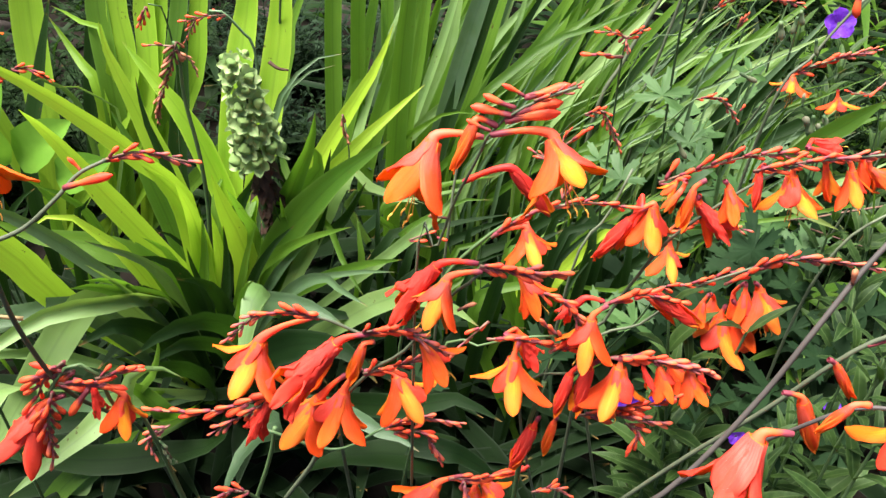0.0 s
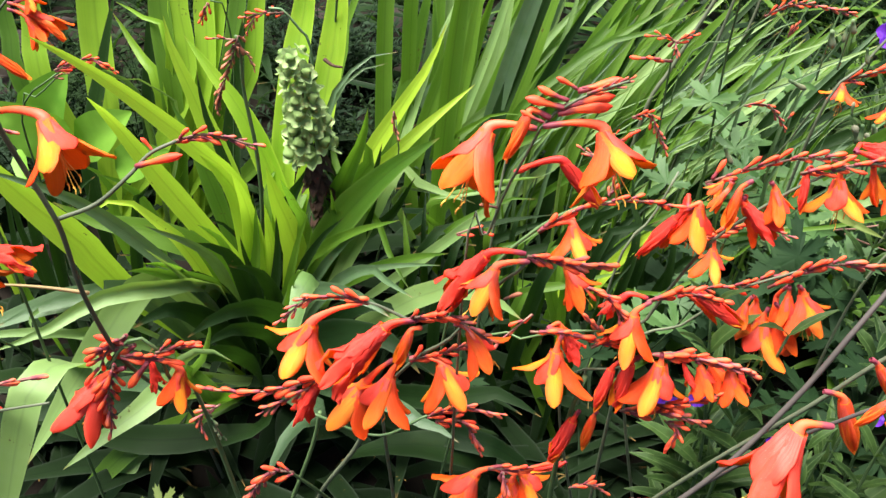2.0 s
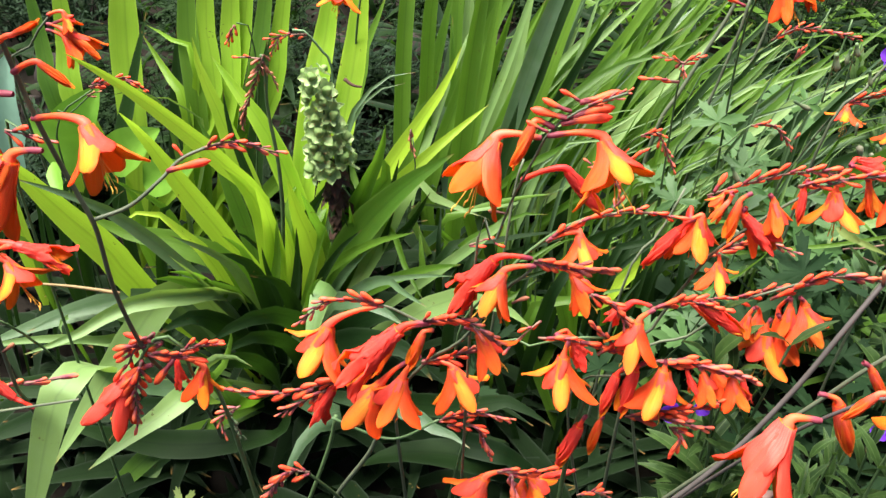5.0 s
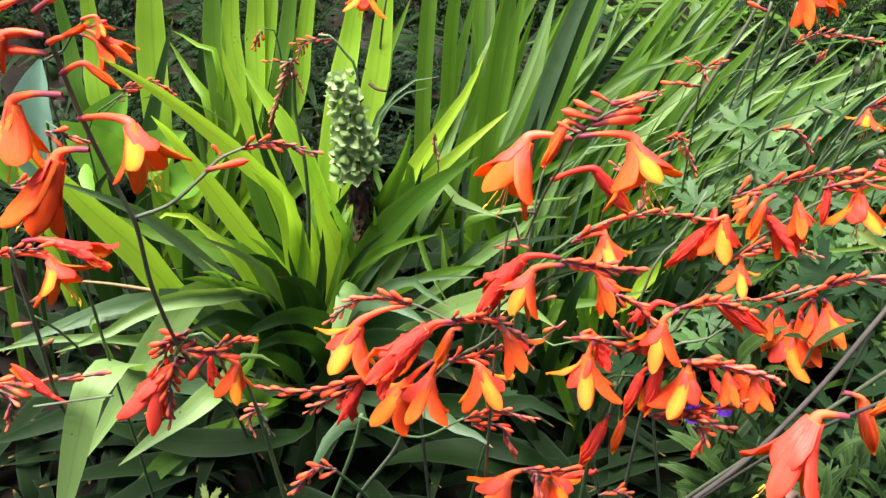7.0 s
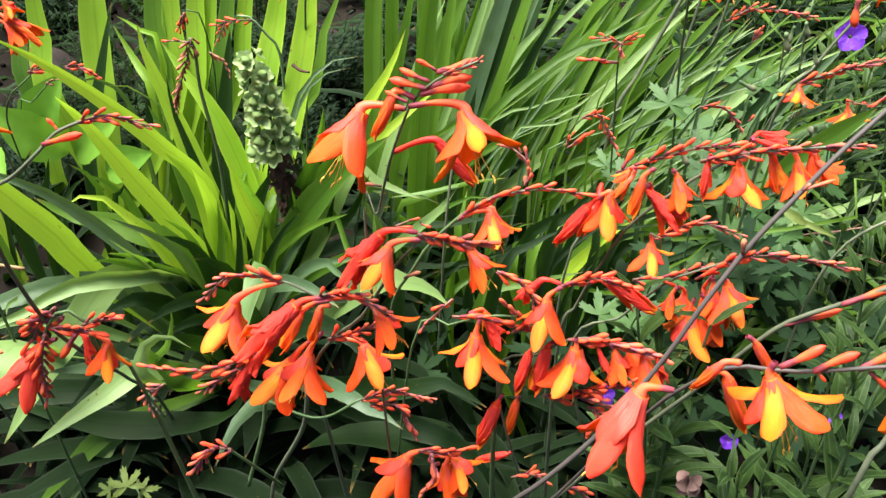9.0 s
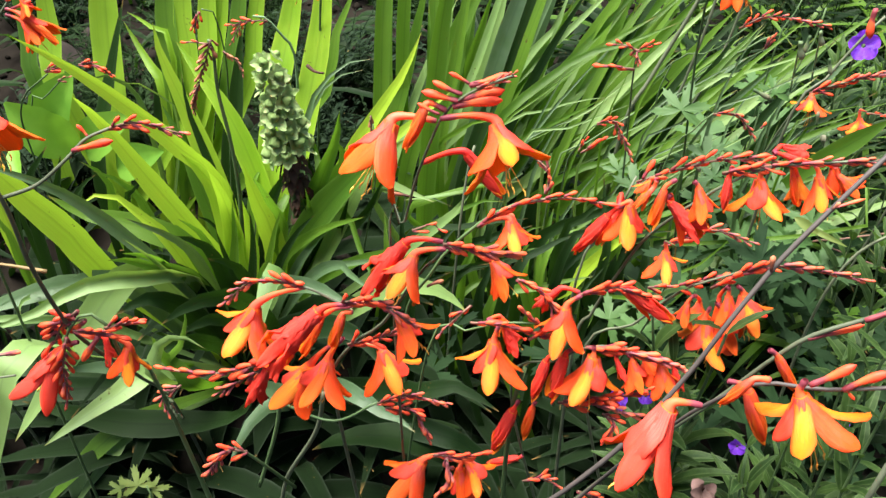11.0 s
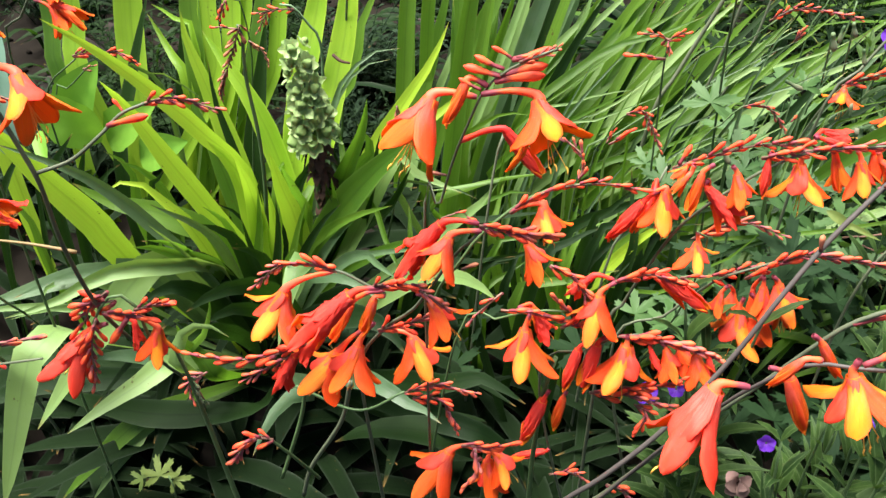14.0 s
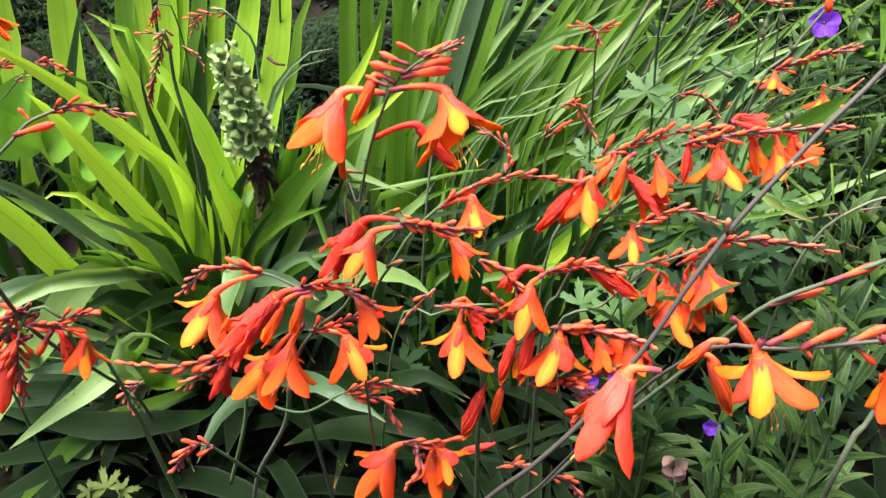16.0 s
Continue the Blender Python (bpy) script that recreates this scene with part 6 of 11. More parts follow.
leaf(mont, [(0.1967, 0.8956, 0.15), (0.2154, 0.9212, 0.2189), (0.3121, 0.95, 0.3893), (0.4095, 0.9686, 0.5014)], 0.0214, GREEN, fold=0.31, twist=0.03, base=0.6)
leaf(mont, [(-0.048, 0.9577, 0.15), (-0.0664, 0.9695, 0.1979), (-0.0384, 0.9924, 0.3623), (-0.0177, 1.0138, 0.5179)], 0.0210, GREEN, fold=0.48, twist=-0.54, base=0.6)
leaf(mont, [(0.0454, 1.0691, 0.15), (0.057, 1.0542, 0.1256), (0.2102, 1.0791, 0.3072), (0.3362, 1.1006, 0.4691)], 0.0271, GREEN, fold=0.31, twist=-0.41, base=0.6)
leaf(mont, [(0.182, 0.9428, 0.15), (0.1526, 0.9391, 0.204), (0.2312, 0.9921, 0.362), (0.3247, 1.0323, 0.4477)], 0.0142, GREEN, fold=0.48, twist=-0.09, base=0.6)
leaf(mont, [(0.0462, 0.8708, 0.15), (0.048, 0.8756, 0.2514), (0.1488, 0.9248, 0.3976), (0.2556, 0.9636, 0.4842)], 0.0136, GREEN, fold=0.27, twist=-0.29, base=0.6)
leaf(mont, [(0.1979, 0.9288, 0.15), (0.2211, 0.9057, 0.1903), (0.3675, 0.9514, 0.3514), (0.4902, 0.9948, 0.5001)], 0.0130, GREY, fold=0.29, twist=0.00, base=0.6)
leaf(mont, [(0.1404, 0.8732, 0.15), (0.106, 0.9014, 0.2275), (0.2534, 0.9687, 0.3747), (0.408, 1.0254, 0.461)], 0.0135, GREEN, fold=0.28, twist=0.45, base=0.6)
leaf(mont, [(0.1427, 0.9317, 0.15), (0.0907, 0.9501, 0.1894), (0.1899, 1.0139, 0.3617), (0.2892, 1.0695, 0.4876)], 0.0180, GREEN, fold=0.41, twist=0.26, base=0.6)
leaf(mont, [(0.3099, 1.0538, 0.15), (0.31, 1.0243, 0.0605), (0.3906, 1.0506, 0.2183), (0.4864, 1.0639, 0.3023)], 0.0180, DEEP_SHADE, fold=0.39, twist=-0.45, base=0.6)
leaf(mont, [(0.0389, 0.8088, 0.15), (-0.0167, 0.8219, 0.3163), (0.0417, 0.8846, 0.5079), (0.0994, 0.9385, 0.6498)], 0.0186, DEEP_SHADE, fold=0.33, twist=-0.14, base=0.6)
leaf(mont, [(-0.0341, 1.0169, 0.15), (-0.0595, 1.0468, 0.1855), (0.0449, 1.107, 0.45), (0.1315, 1.1578, 0.6618)], 0.0175, GREEN, fold=0.46, twist=-0.35, base=0.6)
leaf(mont, [(0.2455, 1.0129, 0.15), (0.1904, 1.0095, 0.1511), (0.3122, 1.0469, 0.2821), (0.4381, 1.0755, 0.3635)], 0.0146, DEEP_SHADE, fold=0.49, twist=0.49, base=0.6)
leaf(mont, [(-0.1092, 1.0765, 0.15), (-0.0965, 1.0601, 0.1888), (-0.0683, 1.1006, 0.3954), (-0.0417, 1.1343, 0.5635)], 0.0295, GREEN, fold=0.34, twist=-0.49, base=0.6)
leaf(mont, [(0.1653, 0.8238, 0.15), (0.2061, 0.8348, 0.2395), (0.338, 0.8627, 0.3851), (0.4662, 0.8814, 0.479)], 0.0123, DEEP_SHADE, fold=0.29, twist=-0.21, base=0.6)
leaf(mont, [(0.148, 0.9082, 0.15), (0.103, 0.9215, 0.2225), (0.2177, 0.9922, 0.3714), (0.3438, 1.0519, 0.4576)], 0.0170, GREEN, fold=0.45, twist=-0.16, base=0.6)
leaf(mont, [(0.2568, 1.0184, 0.15), (0.2243, 1.0372, 0.0781), (0.3799, 1.0795, 0.2429), (0.5408, 1.1094, 0.3367)], 0.0180, DEEP_SHADE, fold=0.36, twist=-0.03, base=0.6)
leaf(mont, [(0.2691, 0.8474, 0.15), (0.2489, 0.8183, 0.2168), (0.4159, 0.8583, 0.2829), (0.5778, 0.8962, 0.3377)], 0.0177, PALE, fold=0.33, twist=-0.58, base=0.6)
leaf(mont, [(-0.0845, 0.9061, 0.15), (-0.0337, 0.931, 0.2399), (0.0469, 0.9832, 0.4186), (0.1126, 1.0334, 0.5859)], 0.0219, GREY, fold=0.27, twist=0.47, base=0.6)
leaf(mont, [(0.2655, 0.8017, 0.15), (0.2026, 0.8135, 0.2548), (0.3137, 0.8528, 0.3294), (0.439, 0.8836, 0.3556)], 0.0197, GREEN, fold=0.33, twist=-0.07, base=0.6)
leaf(mont, [(0.0817, 0.9746, 0.15), (0.06, 0.9964, 0.1361), (0.1427, 1.0542, 0.3461), (0.2087, 1.1089, 0.5385)], 0.0232, GREEN, fold=0.36, twist=0.03, base=0.6)
leaf(mont, [(0.2166, 1.0154, 0.15), (0.2345, 1.0248, 0.0634), (0.3661, 1.0645, 0.1696), (0.4875, 1.1029, 0.2686)], 0.0166, DEEP_SHADE, fold=0.48, twist=0.04, base=0.6)
leaf(mont, [(0.1547, 0.9279, 0.15), (0.168, 0.9219, 0.1957), (0.3089, 0.9937, 0.2711), (0.4525, 1.0632, 0.3335)], 0.0168, PALE, fold=0.30, twist=-0.48, base=0.6)
leaf(mont, [(0.123, 0.9948, 0.15), (0.0794, 0.9649, 0.1785), (0.1768, 1.0272, 0.3893), (0.2741, 1.0781, 0.5361)], 0.0190, GREEN, fold=0.44, twist=0.29, base=0.6)
leaf(mont, [(-0.0303, 1.0334, 0.15), (-0.0798, 1.0259, 0.1425), (-0.0479, 1.1024, 0.3461), (-0.0203, 1.1751, 0.5276)], 0.0313, GREEN, fold=0.32, twist=0.59, base=0.6)
leaf(mont, [(-0.0118, 0.8328, 0.15), (0.0105, 0.8452, 0.3325), (0.0712, 0.8843, 0.4807), (0.1325, 0.9161, 0.5872)], 0.0141, DEEP_SHADE, fold=0.26, twist=0.35, base=0.6)
leaf(mont, [(0.1158, 0.8239, 0.15), (0.1506, 0.8255, 0.2798), (0.2346, 0.8797, 0.4216), (0.3154, 0.929, 0.536)], 0.0133, DEEP_SHADE, fold=0.27, twist=0.39, base=0.6)
leaf(mont, [(-0.0404, 0.9344, 0.15), (-0.0137, 0.9494, 0.219), (0.0494, 0.9782, 0.4351), (0.1093, 0.9961, 0.5896)], 0.0188, GREY, fold=0.50, twist=-0.43, base=0.6)
leaf(mont, [(0.3249, 0.8055, 0.15), (0.2608, 0.8195, 0.2563), (0.3912, 0.8866, 0.3232), (0.5415, 0.9458, 0.3451)], 0.0186, GREY, fold=0.42, twist=0.14, base=0.6)
leaf(mont, [(0.0299, 0.9435, 0.15), (-0.0224, 0.917, 0.2635), (0.0176, 0.9951, 0.4104), (0.0696, 1.0634, 0.5014)], 0.0230, GREY, fold=0.27, twist=-0.08, base=0.6)
leaf(mont, [(-0.0296, 0.9472, 0.15), (-0.0035, 0.9676, 0.2249), (0.0505, 1.0478, 0.3464), (0.104, 1.1261, 0.4576)], 0.0160, PALE, fold=0.35, twist=0.23, base=0.6)
leaf(mont, [(0.1011, 1.0145, 0.15), (0.0538, 1.0346, 0.1622), (0.1657, 1.1161, 0.2871), (0.271, 1.197, 0.4088)], 0.0255, GREEN, fold=0.40, twist=0.45, base=0.6)
leaf(mont, [(0.2553, 0.9808, 0.15), (0.2761, 0.9604, 0.0957), (0.3885, 0.9895, 0.2335), (0.4893, 1.0154, 0.353)], 0.0200, DEEP_SHADE, fold=0.34, twist=0.35, base=0.6)
leaf(mont, [(0.1531, 0.8391, 0.15), (0.1849, 0.8252, 0.2604), (0.2671, 0.9, 0.3446), (0.3539, 0.9721, 0.4139)], 0.0131, DEEP_SHADE, fold=0.44, twist=-0.27, base=0.6)
leaf(mont, [(0.2558, 0.9839, 0.15), (0.2471, 0.9565, 0.1768), (0.3674, 1.0019, 0.311), (0.484, 1.0419, 0.4147)], 0.0179, PALE, fold=0.28, twist=0.29, base=0.6)
leaf(mont, [(-0.1077, 0.9824, 0.15), (-0.0757, 0.9565, 0.2448), (-0.0686, 1.0607, 0.5154), (-0.0496, 1.1499, 0.7003)], 0.0171, GREEN, fold=0.28, twist=0.03, base=0.6)
leaf(mont, [(0.299, 1.0249, 0.15), (0.2335, 1.0146, 0.0727), (0.3932, 1.0773, 0.1778), (0.5437, 1.139, 0.2775)], 0.0219, GREEN, fold=0.30, twist=-0.17, base=0.6)
leaf(mont, [(0.2056, 0.8664, 0.15), (0.2501, 0.8812, 0.214), (0.3879, 0.9283, 0.2822), (0.5302, 0.9713, 0.3269)], 0.0162, PALE, fold=0.27, twist=0.57, base=0.6)
leaf(mont, [(0.1277, 0.9682, 0.15), (0.1768, 0.9937, 0.1151), (0.3022, 1.0685, 0.2639), (0.4254, 1.1382, 0.3843)], 0.0186, GREY, fold=0.48, twist=0.44, base=0.6)
leaf(mont, [(0.1318, 0.9227, 0.15), (0.0912, 0.9403, 0.1746), (0.1722, 0.9619, 0.32), (0.2483, 0.9778, 0.4329)], 0.0157, DEEP_SHADE, fold=0.36, twist=0.48, base=0.6)
leaf(mont, [(0.1553, 0.8851, 0.15), (0.2012, 0.8859, 0.2372), (0.3622, 0.9508, 0.3274), (0.5323, 1.0092, 0.3804)], 0.0114, GREEN, fold=0.30, twist=0.23, base=0.6)
leaf(mont, [(0.092, 1.0396, 0.15), (0.1278, 1.032, 0.1292), (0.246, 1.0684, 0.3002), (0.3671, 1.0934, 0.4062)], 0.0148, GREY, fold=0.34, twist=-0.52, base=0.6)
leaf(mont, [(-0.1832, 0.9488, 0.15), (-0.1531, 0.9525, 0.2087), (-0.1416, 1.0523, 0.4794), (-0.1203, 1.1364, 0.6612)], 0.0244, GREEN, fold=0.44, twist=0.52, base=0.6)
leaf(mont, [(0.1097, 0.8755, 0.15), (0.0723, 0.8521, 0.2759), (0.1493, 0.9198, 0.4507), (0.2298, 0.9783, 0.5736)], 0.0214, DEEP_SHADE, fold=0.32, twist=-0.45, base=0.6)
leaf(mont, [(0.2049, 0.9957, 0.15), (0.2197, 0.9893, 0.1114), (0.3489, 1.0047, 0.2206), (0.4744, 1.0143, 0.297)], 0.0231, GREEN, fold=0.45, twist=-0.39, base=0.6)
leaf(mont, [(0.2225, 0.9815, 0.15), (0.2664, 0.9959, 0.0591), (0.3695, 1.0325, 0.1791), (0.4959, 1.0546, 0.2175)], 0.0178, GREEN, fold=0.49, twist=-0.22, base=0.6)
leaf(mont, [(-0.1735, 1.0293, 0.15), (-0.1506, 1.0203, 0.1626), (-0.1514, 1.108, 0.4294), (-0.1393, 1.1794, 0.6035)], 0.0199, GREEN, fold=0.34, twist=0.41, base=0.6)
leaf(mont, [(0.0089, 0.8477, 0.15), (-0.0442, 0.8408, 0.3374), (-0.0214, 0.9023, 0.5077), (0.0027, 0.9577, 0.6437)], 0.0179, GREEN, fold=0.49, twist=-0.13, base=0.6)
leaf(mont, [(0.2579, 0.9564, 0.15), (0.2921, 0.9442, 0.1199), (0.3996, 0.985, 0.2221), (0.5145, 1.0189, 0.2853)], 0.0178, DEEP_SHADE, fold=0.45, twist=0.37, base=0.6)
leaf(mont, [(0.1861, 0.985, 0.15), (0.1921, 0.9921, 0.1909), (0.3656, 1.0523, 0.3509), (0.5281, 1.1062, 0.4756)], 0.0158, GREEN, fold=0.38, twist=-0.24, base=0.6)
leaf(mont, [(0.243, 1.0449, 0.15), (0.2672, 1.0247, 0.0353), (0.4071, 1.059, 0.1324), (0.5336, 1.0933, 0.2292)], 0.0158, GREY, fold=0.37, twist=-0.48, base=0.6)
leaf(mont, [(0.2043, 0.9678, 0.15), (0.223, 0.9896, 0.1679), (0.3563, 1.0218, 0.2879), (0.4895, 1.047, 0.3681)], 0.0205, DEEP_SHADE, fold=0.50, twist=0.21, base=0.6)
leaf(mont, [(0.2909, 1.002, 0.15), (0.293, 1.0257, 0.1297), (0.4224, 1.0681, 0.2545), (0.5688, 1.0984, 0.3103)], 0.0095, PALE, fold=0.25, twist=0.55, base=0.6)
leaf(mont, [(-0.0464, 0.9569, 0.15), (-0.0285, 0.984, 0.2284), (0.0564, 1.0767, 0.4297), (0.1376, 1.1631, 0.5949)], 0.0254, GREY, fold=0.34, twist=-0.57, base=0.6)
# short inner blades; dark ones paint in the shade of the gaps
leaf(mont, [(0.1494, 0.6932, 0.12), (0.1753, 0.7039, 0.344), (0.2029, 0.7238, 0.3704), (0.2336, 0.7378, 0.3636)], 0.0160, DEEP_SHADE, fold=0.49, twist=-0.59, base=0.6)
leaf(mont, [(0.019, 0.6426, 0.12), (0.0603, 0.6271, 0.3851), (0.0945, 0.6478, 0.416), (0.1291, 0.6646, 0.4246)], 0.0154, DEEP_SHADE, fold=0.28, twist=-0.12, base=0.6)
leaf(mont, [(-0.1207, 0.6554, 0.12), (-0.0661, 0.6787, 0.3754), (0.0045, 0.6979, 0.3978), (0.0742, 0.7137, 0.4015)], 0.0117, DEEP_SHADE, fold=0.26, twist=-0.33, base=0.6)
leaf(mont, [(0.0712, 0.8082, 0.12), (0.1163, 0.7858, 0.213), (0.1754, 0.8096, 0.2618), (0.2338, 0.8304, 0.2934)], 0.0188, DEEP_SHADE, fold=0.34, twist=-0.20, base=0.6)
leaf(mont, [(-0.0126, 0.7753, 0.12), (0.0354, 0.8014, 0.241), (0.0848, 0.8197, 0.2587), (0.1345, 0.8356, 0.2623)], 0.0149, DEEP_SHADE, fold=0.37, twist=-0.25, base=0.6)
leaf(mont, [(-0.0672, 0.7049, 0.12), (-0.0667, 0.6927, 0.3633), (-0.0654, 0.7156, 0.4068), (-0.0658, 0.7331, 0.4197)], 0.0094, DEEP_SHADE, fold=0.43, twist=0.34, base=0.6)
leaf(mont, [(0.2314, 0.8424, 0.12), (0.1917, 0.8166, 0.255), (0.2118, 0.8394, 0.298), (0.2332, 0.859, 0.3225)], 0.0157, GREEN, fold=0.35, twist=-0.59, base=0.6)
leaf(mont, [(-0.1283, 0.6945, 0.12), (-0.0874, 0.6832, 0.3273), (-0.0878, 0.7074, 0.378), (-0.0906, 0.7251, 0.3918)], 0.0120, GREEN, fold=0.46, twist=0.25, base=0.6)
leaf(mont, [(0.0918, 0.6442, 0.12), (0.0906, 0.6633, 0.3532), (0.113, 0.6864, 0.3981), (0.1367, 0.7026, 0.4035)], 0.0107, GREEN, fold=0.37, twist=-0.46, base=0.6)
leaf(mont, [(0.073, 0.6099, 0.12), (0.1154, 0.631, 0.4284), (0.1711, 0.6482, 0.4394), (0.2281, 0.6629, 0.4364)], 0.0101, DEEP_SHADE, fold=0.29, twist=-0.07, base=0.6)
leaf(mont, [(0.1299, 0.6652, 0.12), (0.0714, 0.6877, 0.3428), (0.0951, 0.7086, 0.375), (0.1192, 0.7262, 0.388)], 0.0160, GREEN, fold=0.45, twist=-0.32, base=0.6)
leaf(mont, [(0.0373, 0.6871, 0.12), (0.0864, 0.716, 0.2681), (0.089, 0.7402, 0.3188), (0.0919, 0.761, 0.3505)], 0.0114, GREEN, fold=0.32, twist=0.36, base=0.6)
leaf(mont, [(0.1751, 0.7455, 0.12), (0.1167, 0.7518, 0.3205), (0.1398, 0.7744, 0.3622), (0.1649, 0.79, 0.3641)], 0.0125, DEEP_SHADE, fold=0.33, twist=-0.09, base=0.6)
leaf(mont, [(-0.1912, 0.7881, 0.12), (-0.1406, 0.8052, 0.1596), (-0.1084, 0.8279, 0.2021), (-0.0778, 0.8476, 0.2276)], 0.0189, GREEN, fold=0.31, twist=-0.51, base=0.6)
leaf(mont, [(0.2087, 0.7916, 0.12), (0.2015, 0.8201, 0.2241), (0.2554, 0.8474, 0.293), (0.3114, 0.8675, 0.3202)], 0.0114, DEEP_SHADE, fold=0.44, twist=0.17, base=0.6)
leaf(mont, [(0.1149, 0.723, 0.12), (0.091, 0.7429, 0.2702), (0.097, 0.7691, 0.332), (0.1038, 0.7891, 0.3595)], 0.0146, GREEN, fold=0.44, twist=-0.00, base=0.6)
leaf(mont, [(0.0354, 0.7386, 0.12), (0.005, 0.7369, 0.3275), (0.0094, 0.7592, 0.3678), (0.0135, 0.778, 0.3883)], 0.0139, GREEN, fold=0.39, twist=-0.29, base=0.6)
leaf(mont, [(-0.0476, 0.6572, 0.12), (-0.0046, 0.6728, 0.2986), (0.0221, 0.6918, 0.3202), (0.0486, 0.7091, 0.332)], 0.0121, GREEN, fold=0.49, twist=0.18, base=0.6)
leaf(mont, [(-0.0714, 0.7199, 0.12), (-0.0415, 0.7227, 0.3038), (-0.026, 0.7436, 0.3364), (-0.0114, 0.7603, 0.3447)], 0.0147, DEEP_SHADE, fold=0.35, twist=0.12, base=0.6)
leaf(mont, [(0.1093, 0.6835, 0.12), (0.107, 0.6675, 0.3964), (0.1369, 0.6891, 0.4322), (0.1671, 0.7079, 0.4524)], 0.0144, DEEP_SHADE, fold=0.27, twist=0.60, base=0.6)
leaf(mont, [(0.0432, 0.5964, 0.12), (-0.0075, 0.6186, 0.3374), (0.0022, 0.639, 0.3668), (0.0114, 0.6553, 0.3728)], 0.0103, DEEP_SHADE, fold=0.33, twist=0.57, base=0.6)
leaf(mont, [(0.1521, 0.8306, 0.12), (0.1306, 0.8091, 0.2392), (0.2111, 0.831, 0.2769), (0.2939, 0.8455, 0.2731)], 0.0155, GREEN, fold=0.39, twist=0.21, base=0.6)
leaf(mont, [(0.2115, 0.7278, 0.12), (0.1835, 0.7461, 0.3039), (0.239, 0.7662, 0.3314), (0.2961, 0.7825, 0.3375)], 0.0165, DEEP_SHADE, fold=0.42, twist=0.04, base=0.6)
leaf(mont, [(0.1149, 0.6567, 0.12), (0.1614, 0.6858, 0.3757), (0.1572, 0.7092, 0.422), (0.154, 0.7301, 0.4541)], 0.0127, DEEP_SHADE, fold=0.47, twist=-0.05, base=0.6)
leaf(mont, [(0.0772, 0.6712, 0.12), (0.1203, 0.696, 0.3283), (0.1213, 0.7216, 0.3875), (0.124, 0.74, 0.4051)], 0.0110, DEEP_SHADE, fold=0.31, twist=0.39, base=0.6)
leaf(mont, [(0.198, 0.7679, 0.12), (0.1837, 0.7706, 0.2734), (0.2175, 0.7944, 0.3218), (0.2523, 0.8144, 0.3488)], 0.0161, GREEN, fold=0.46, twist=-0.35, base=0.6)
leaf(mont, [(0.1753, 0.6846, 0.12), (0.2017, 0.7032, 0.3139), (0.2626, 0.7243, 0.347), (0.3251, 0.7416, 0.359)], 0.0153, DEEP_SHADE, fold=0.44, twist=0.53, base=0.6)
leaf(mont, [(0.269, 0.8256, 0.12), (0.2238, 0.8018, 0.1691), (0.3004, 0.8221, 0.1978), (0.3786, 0.8387, 0.2056)], 0.0176, DEEP_SHADE, fold=0.41, twist=-0.44, base=0.6)
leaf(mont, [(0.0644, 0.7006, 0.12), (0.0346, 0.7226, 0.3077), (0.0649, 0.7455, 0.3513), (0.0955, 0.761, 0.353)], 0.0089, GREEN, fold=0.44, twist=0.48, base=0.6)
leaf(mont, [(-0.0086, 0.7488, 0.12), (0.0145, 0.778, 0.1801), (0.0195, 0.8087, 0.2674), (0.0239, 0.8319, 0.3127)], 0.0170, DEEP_SHADE, fold=0.36, twist=-0.56, base=0.6)
leaf(mont, [(-0.0092, 0.6431, 0.12), (-0.0046, 0.6399, 0.3573), (0.0336, 0.659, 0.3795), (0.0718, 0.6747, 0.3818)], 0.0121, DEEP_SHADE, fold=0.47, twist=0.45, base=0.6)
leaf(mont, [(-0.0364, 0.808, 0.12), (0.0078, 0.816, 0.2001), (0.0394, 0.837, 0.2328), (0.0709, 0.854, 0.2428)], 0.0128, DEEP_SHADE, fold=0.33, twist=0.12, base=0.6)
leaf(mont, [(0.0859, 0.7019, 0.12), (0.1007, 0.7195, 0.2582), (0.1237, 0.7421, 0.3), (0.1482, 0.7576, 0.3012)], 0.0108, DEEP_SHADE, fold=0.27, twist=0.08, base=0.6)
leaf(mont, [(0.157, 0.7852, 0.12), (0.1484, 0.8083, 0.1841), (0.1938, 0.8291, 0.2158), (0.2425, 0.8424, 0.2048)], 0.0149, DEEP_SHADE, fold=0.43, twist=0.01, base=0.6)
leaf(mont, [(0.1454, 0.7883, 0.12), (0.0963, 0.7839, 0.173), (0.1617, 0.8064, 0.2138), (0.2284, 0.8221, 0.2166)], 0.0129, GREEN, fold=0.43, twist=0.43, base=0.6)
leaf(mont, [(-0.1358, 0.6312, 0.12), (-0.0768, 0.6575, 0.2934), (-0.0438, 0.6783, 0.3251), (-0.0121, 0.6945, 0.3306)], 0.0151, DEEP_SHADE, fold=0.43, twist=0.30, base=0.6)
leaf(mont, [(0.007, 0.7731, 0.12), (-0.0033, 0.7453, 0.3055), (0.0082, 0.7681, 0.3485), (0.0193, 0.7857, 0.362)], 0.0118, DEEP_SHADE, fold=0.42, twist=0.49, base=0.6)
leaf(mont, [(-0.0347, 0.7964, 0.12), (0.0141, 0.7675, 0.2807), (0.027, 0.7933, 0.3403), (0.0395, 0.8111, 0.3553)], 0.0087, DEEP_SHADE, fold=0.39, twist=0.48, base=0.6)
leaf(mont, [(0.0798, 0.6569, 0.12), (0.0242, 0.6567, 0.296), (0.0327, 0.6808, 0.3462), (0.041, 0.6976, 0.3551)], 0.0168, DEEP_SHADE, fold=0.37, twist=0.30, base=0.6)
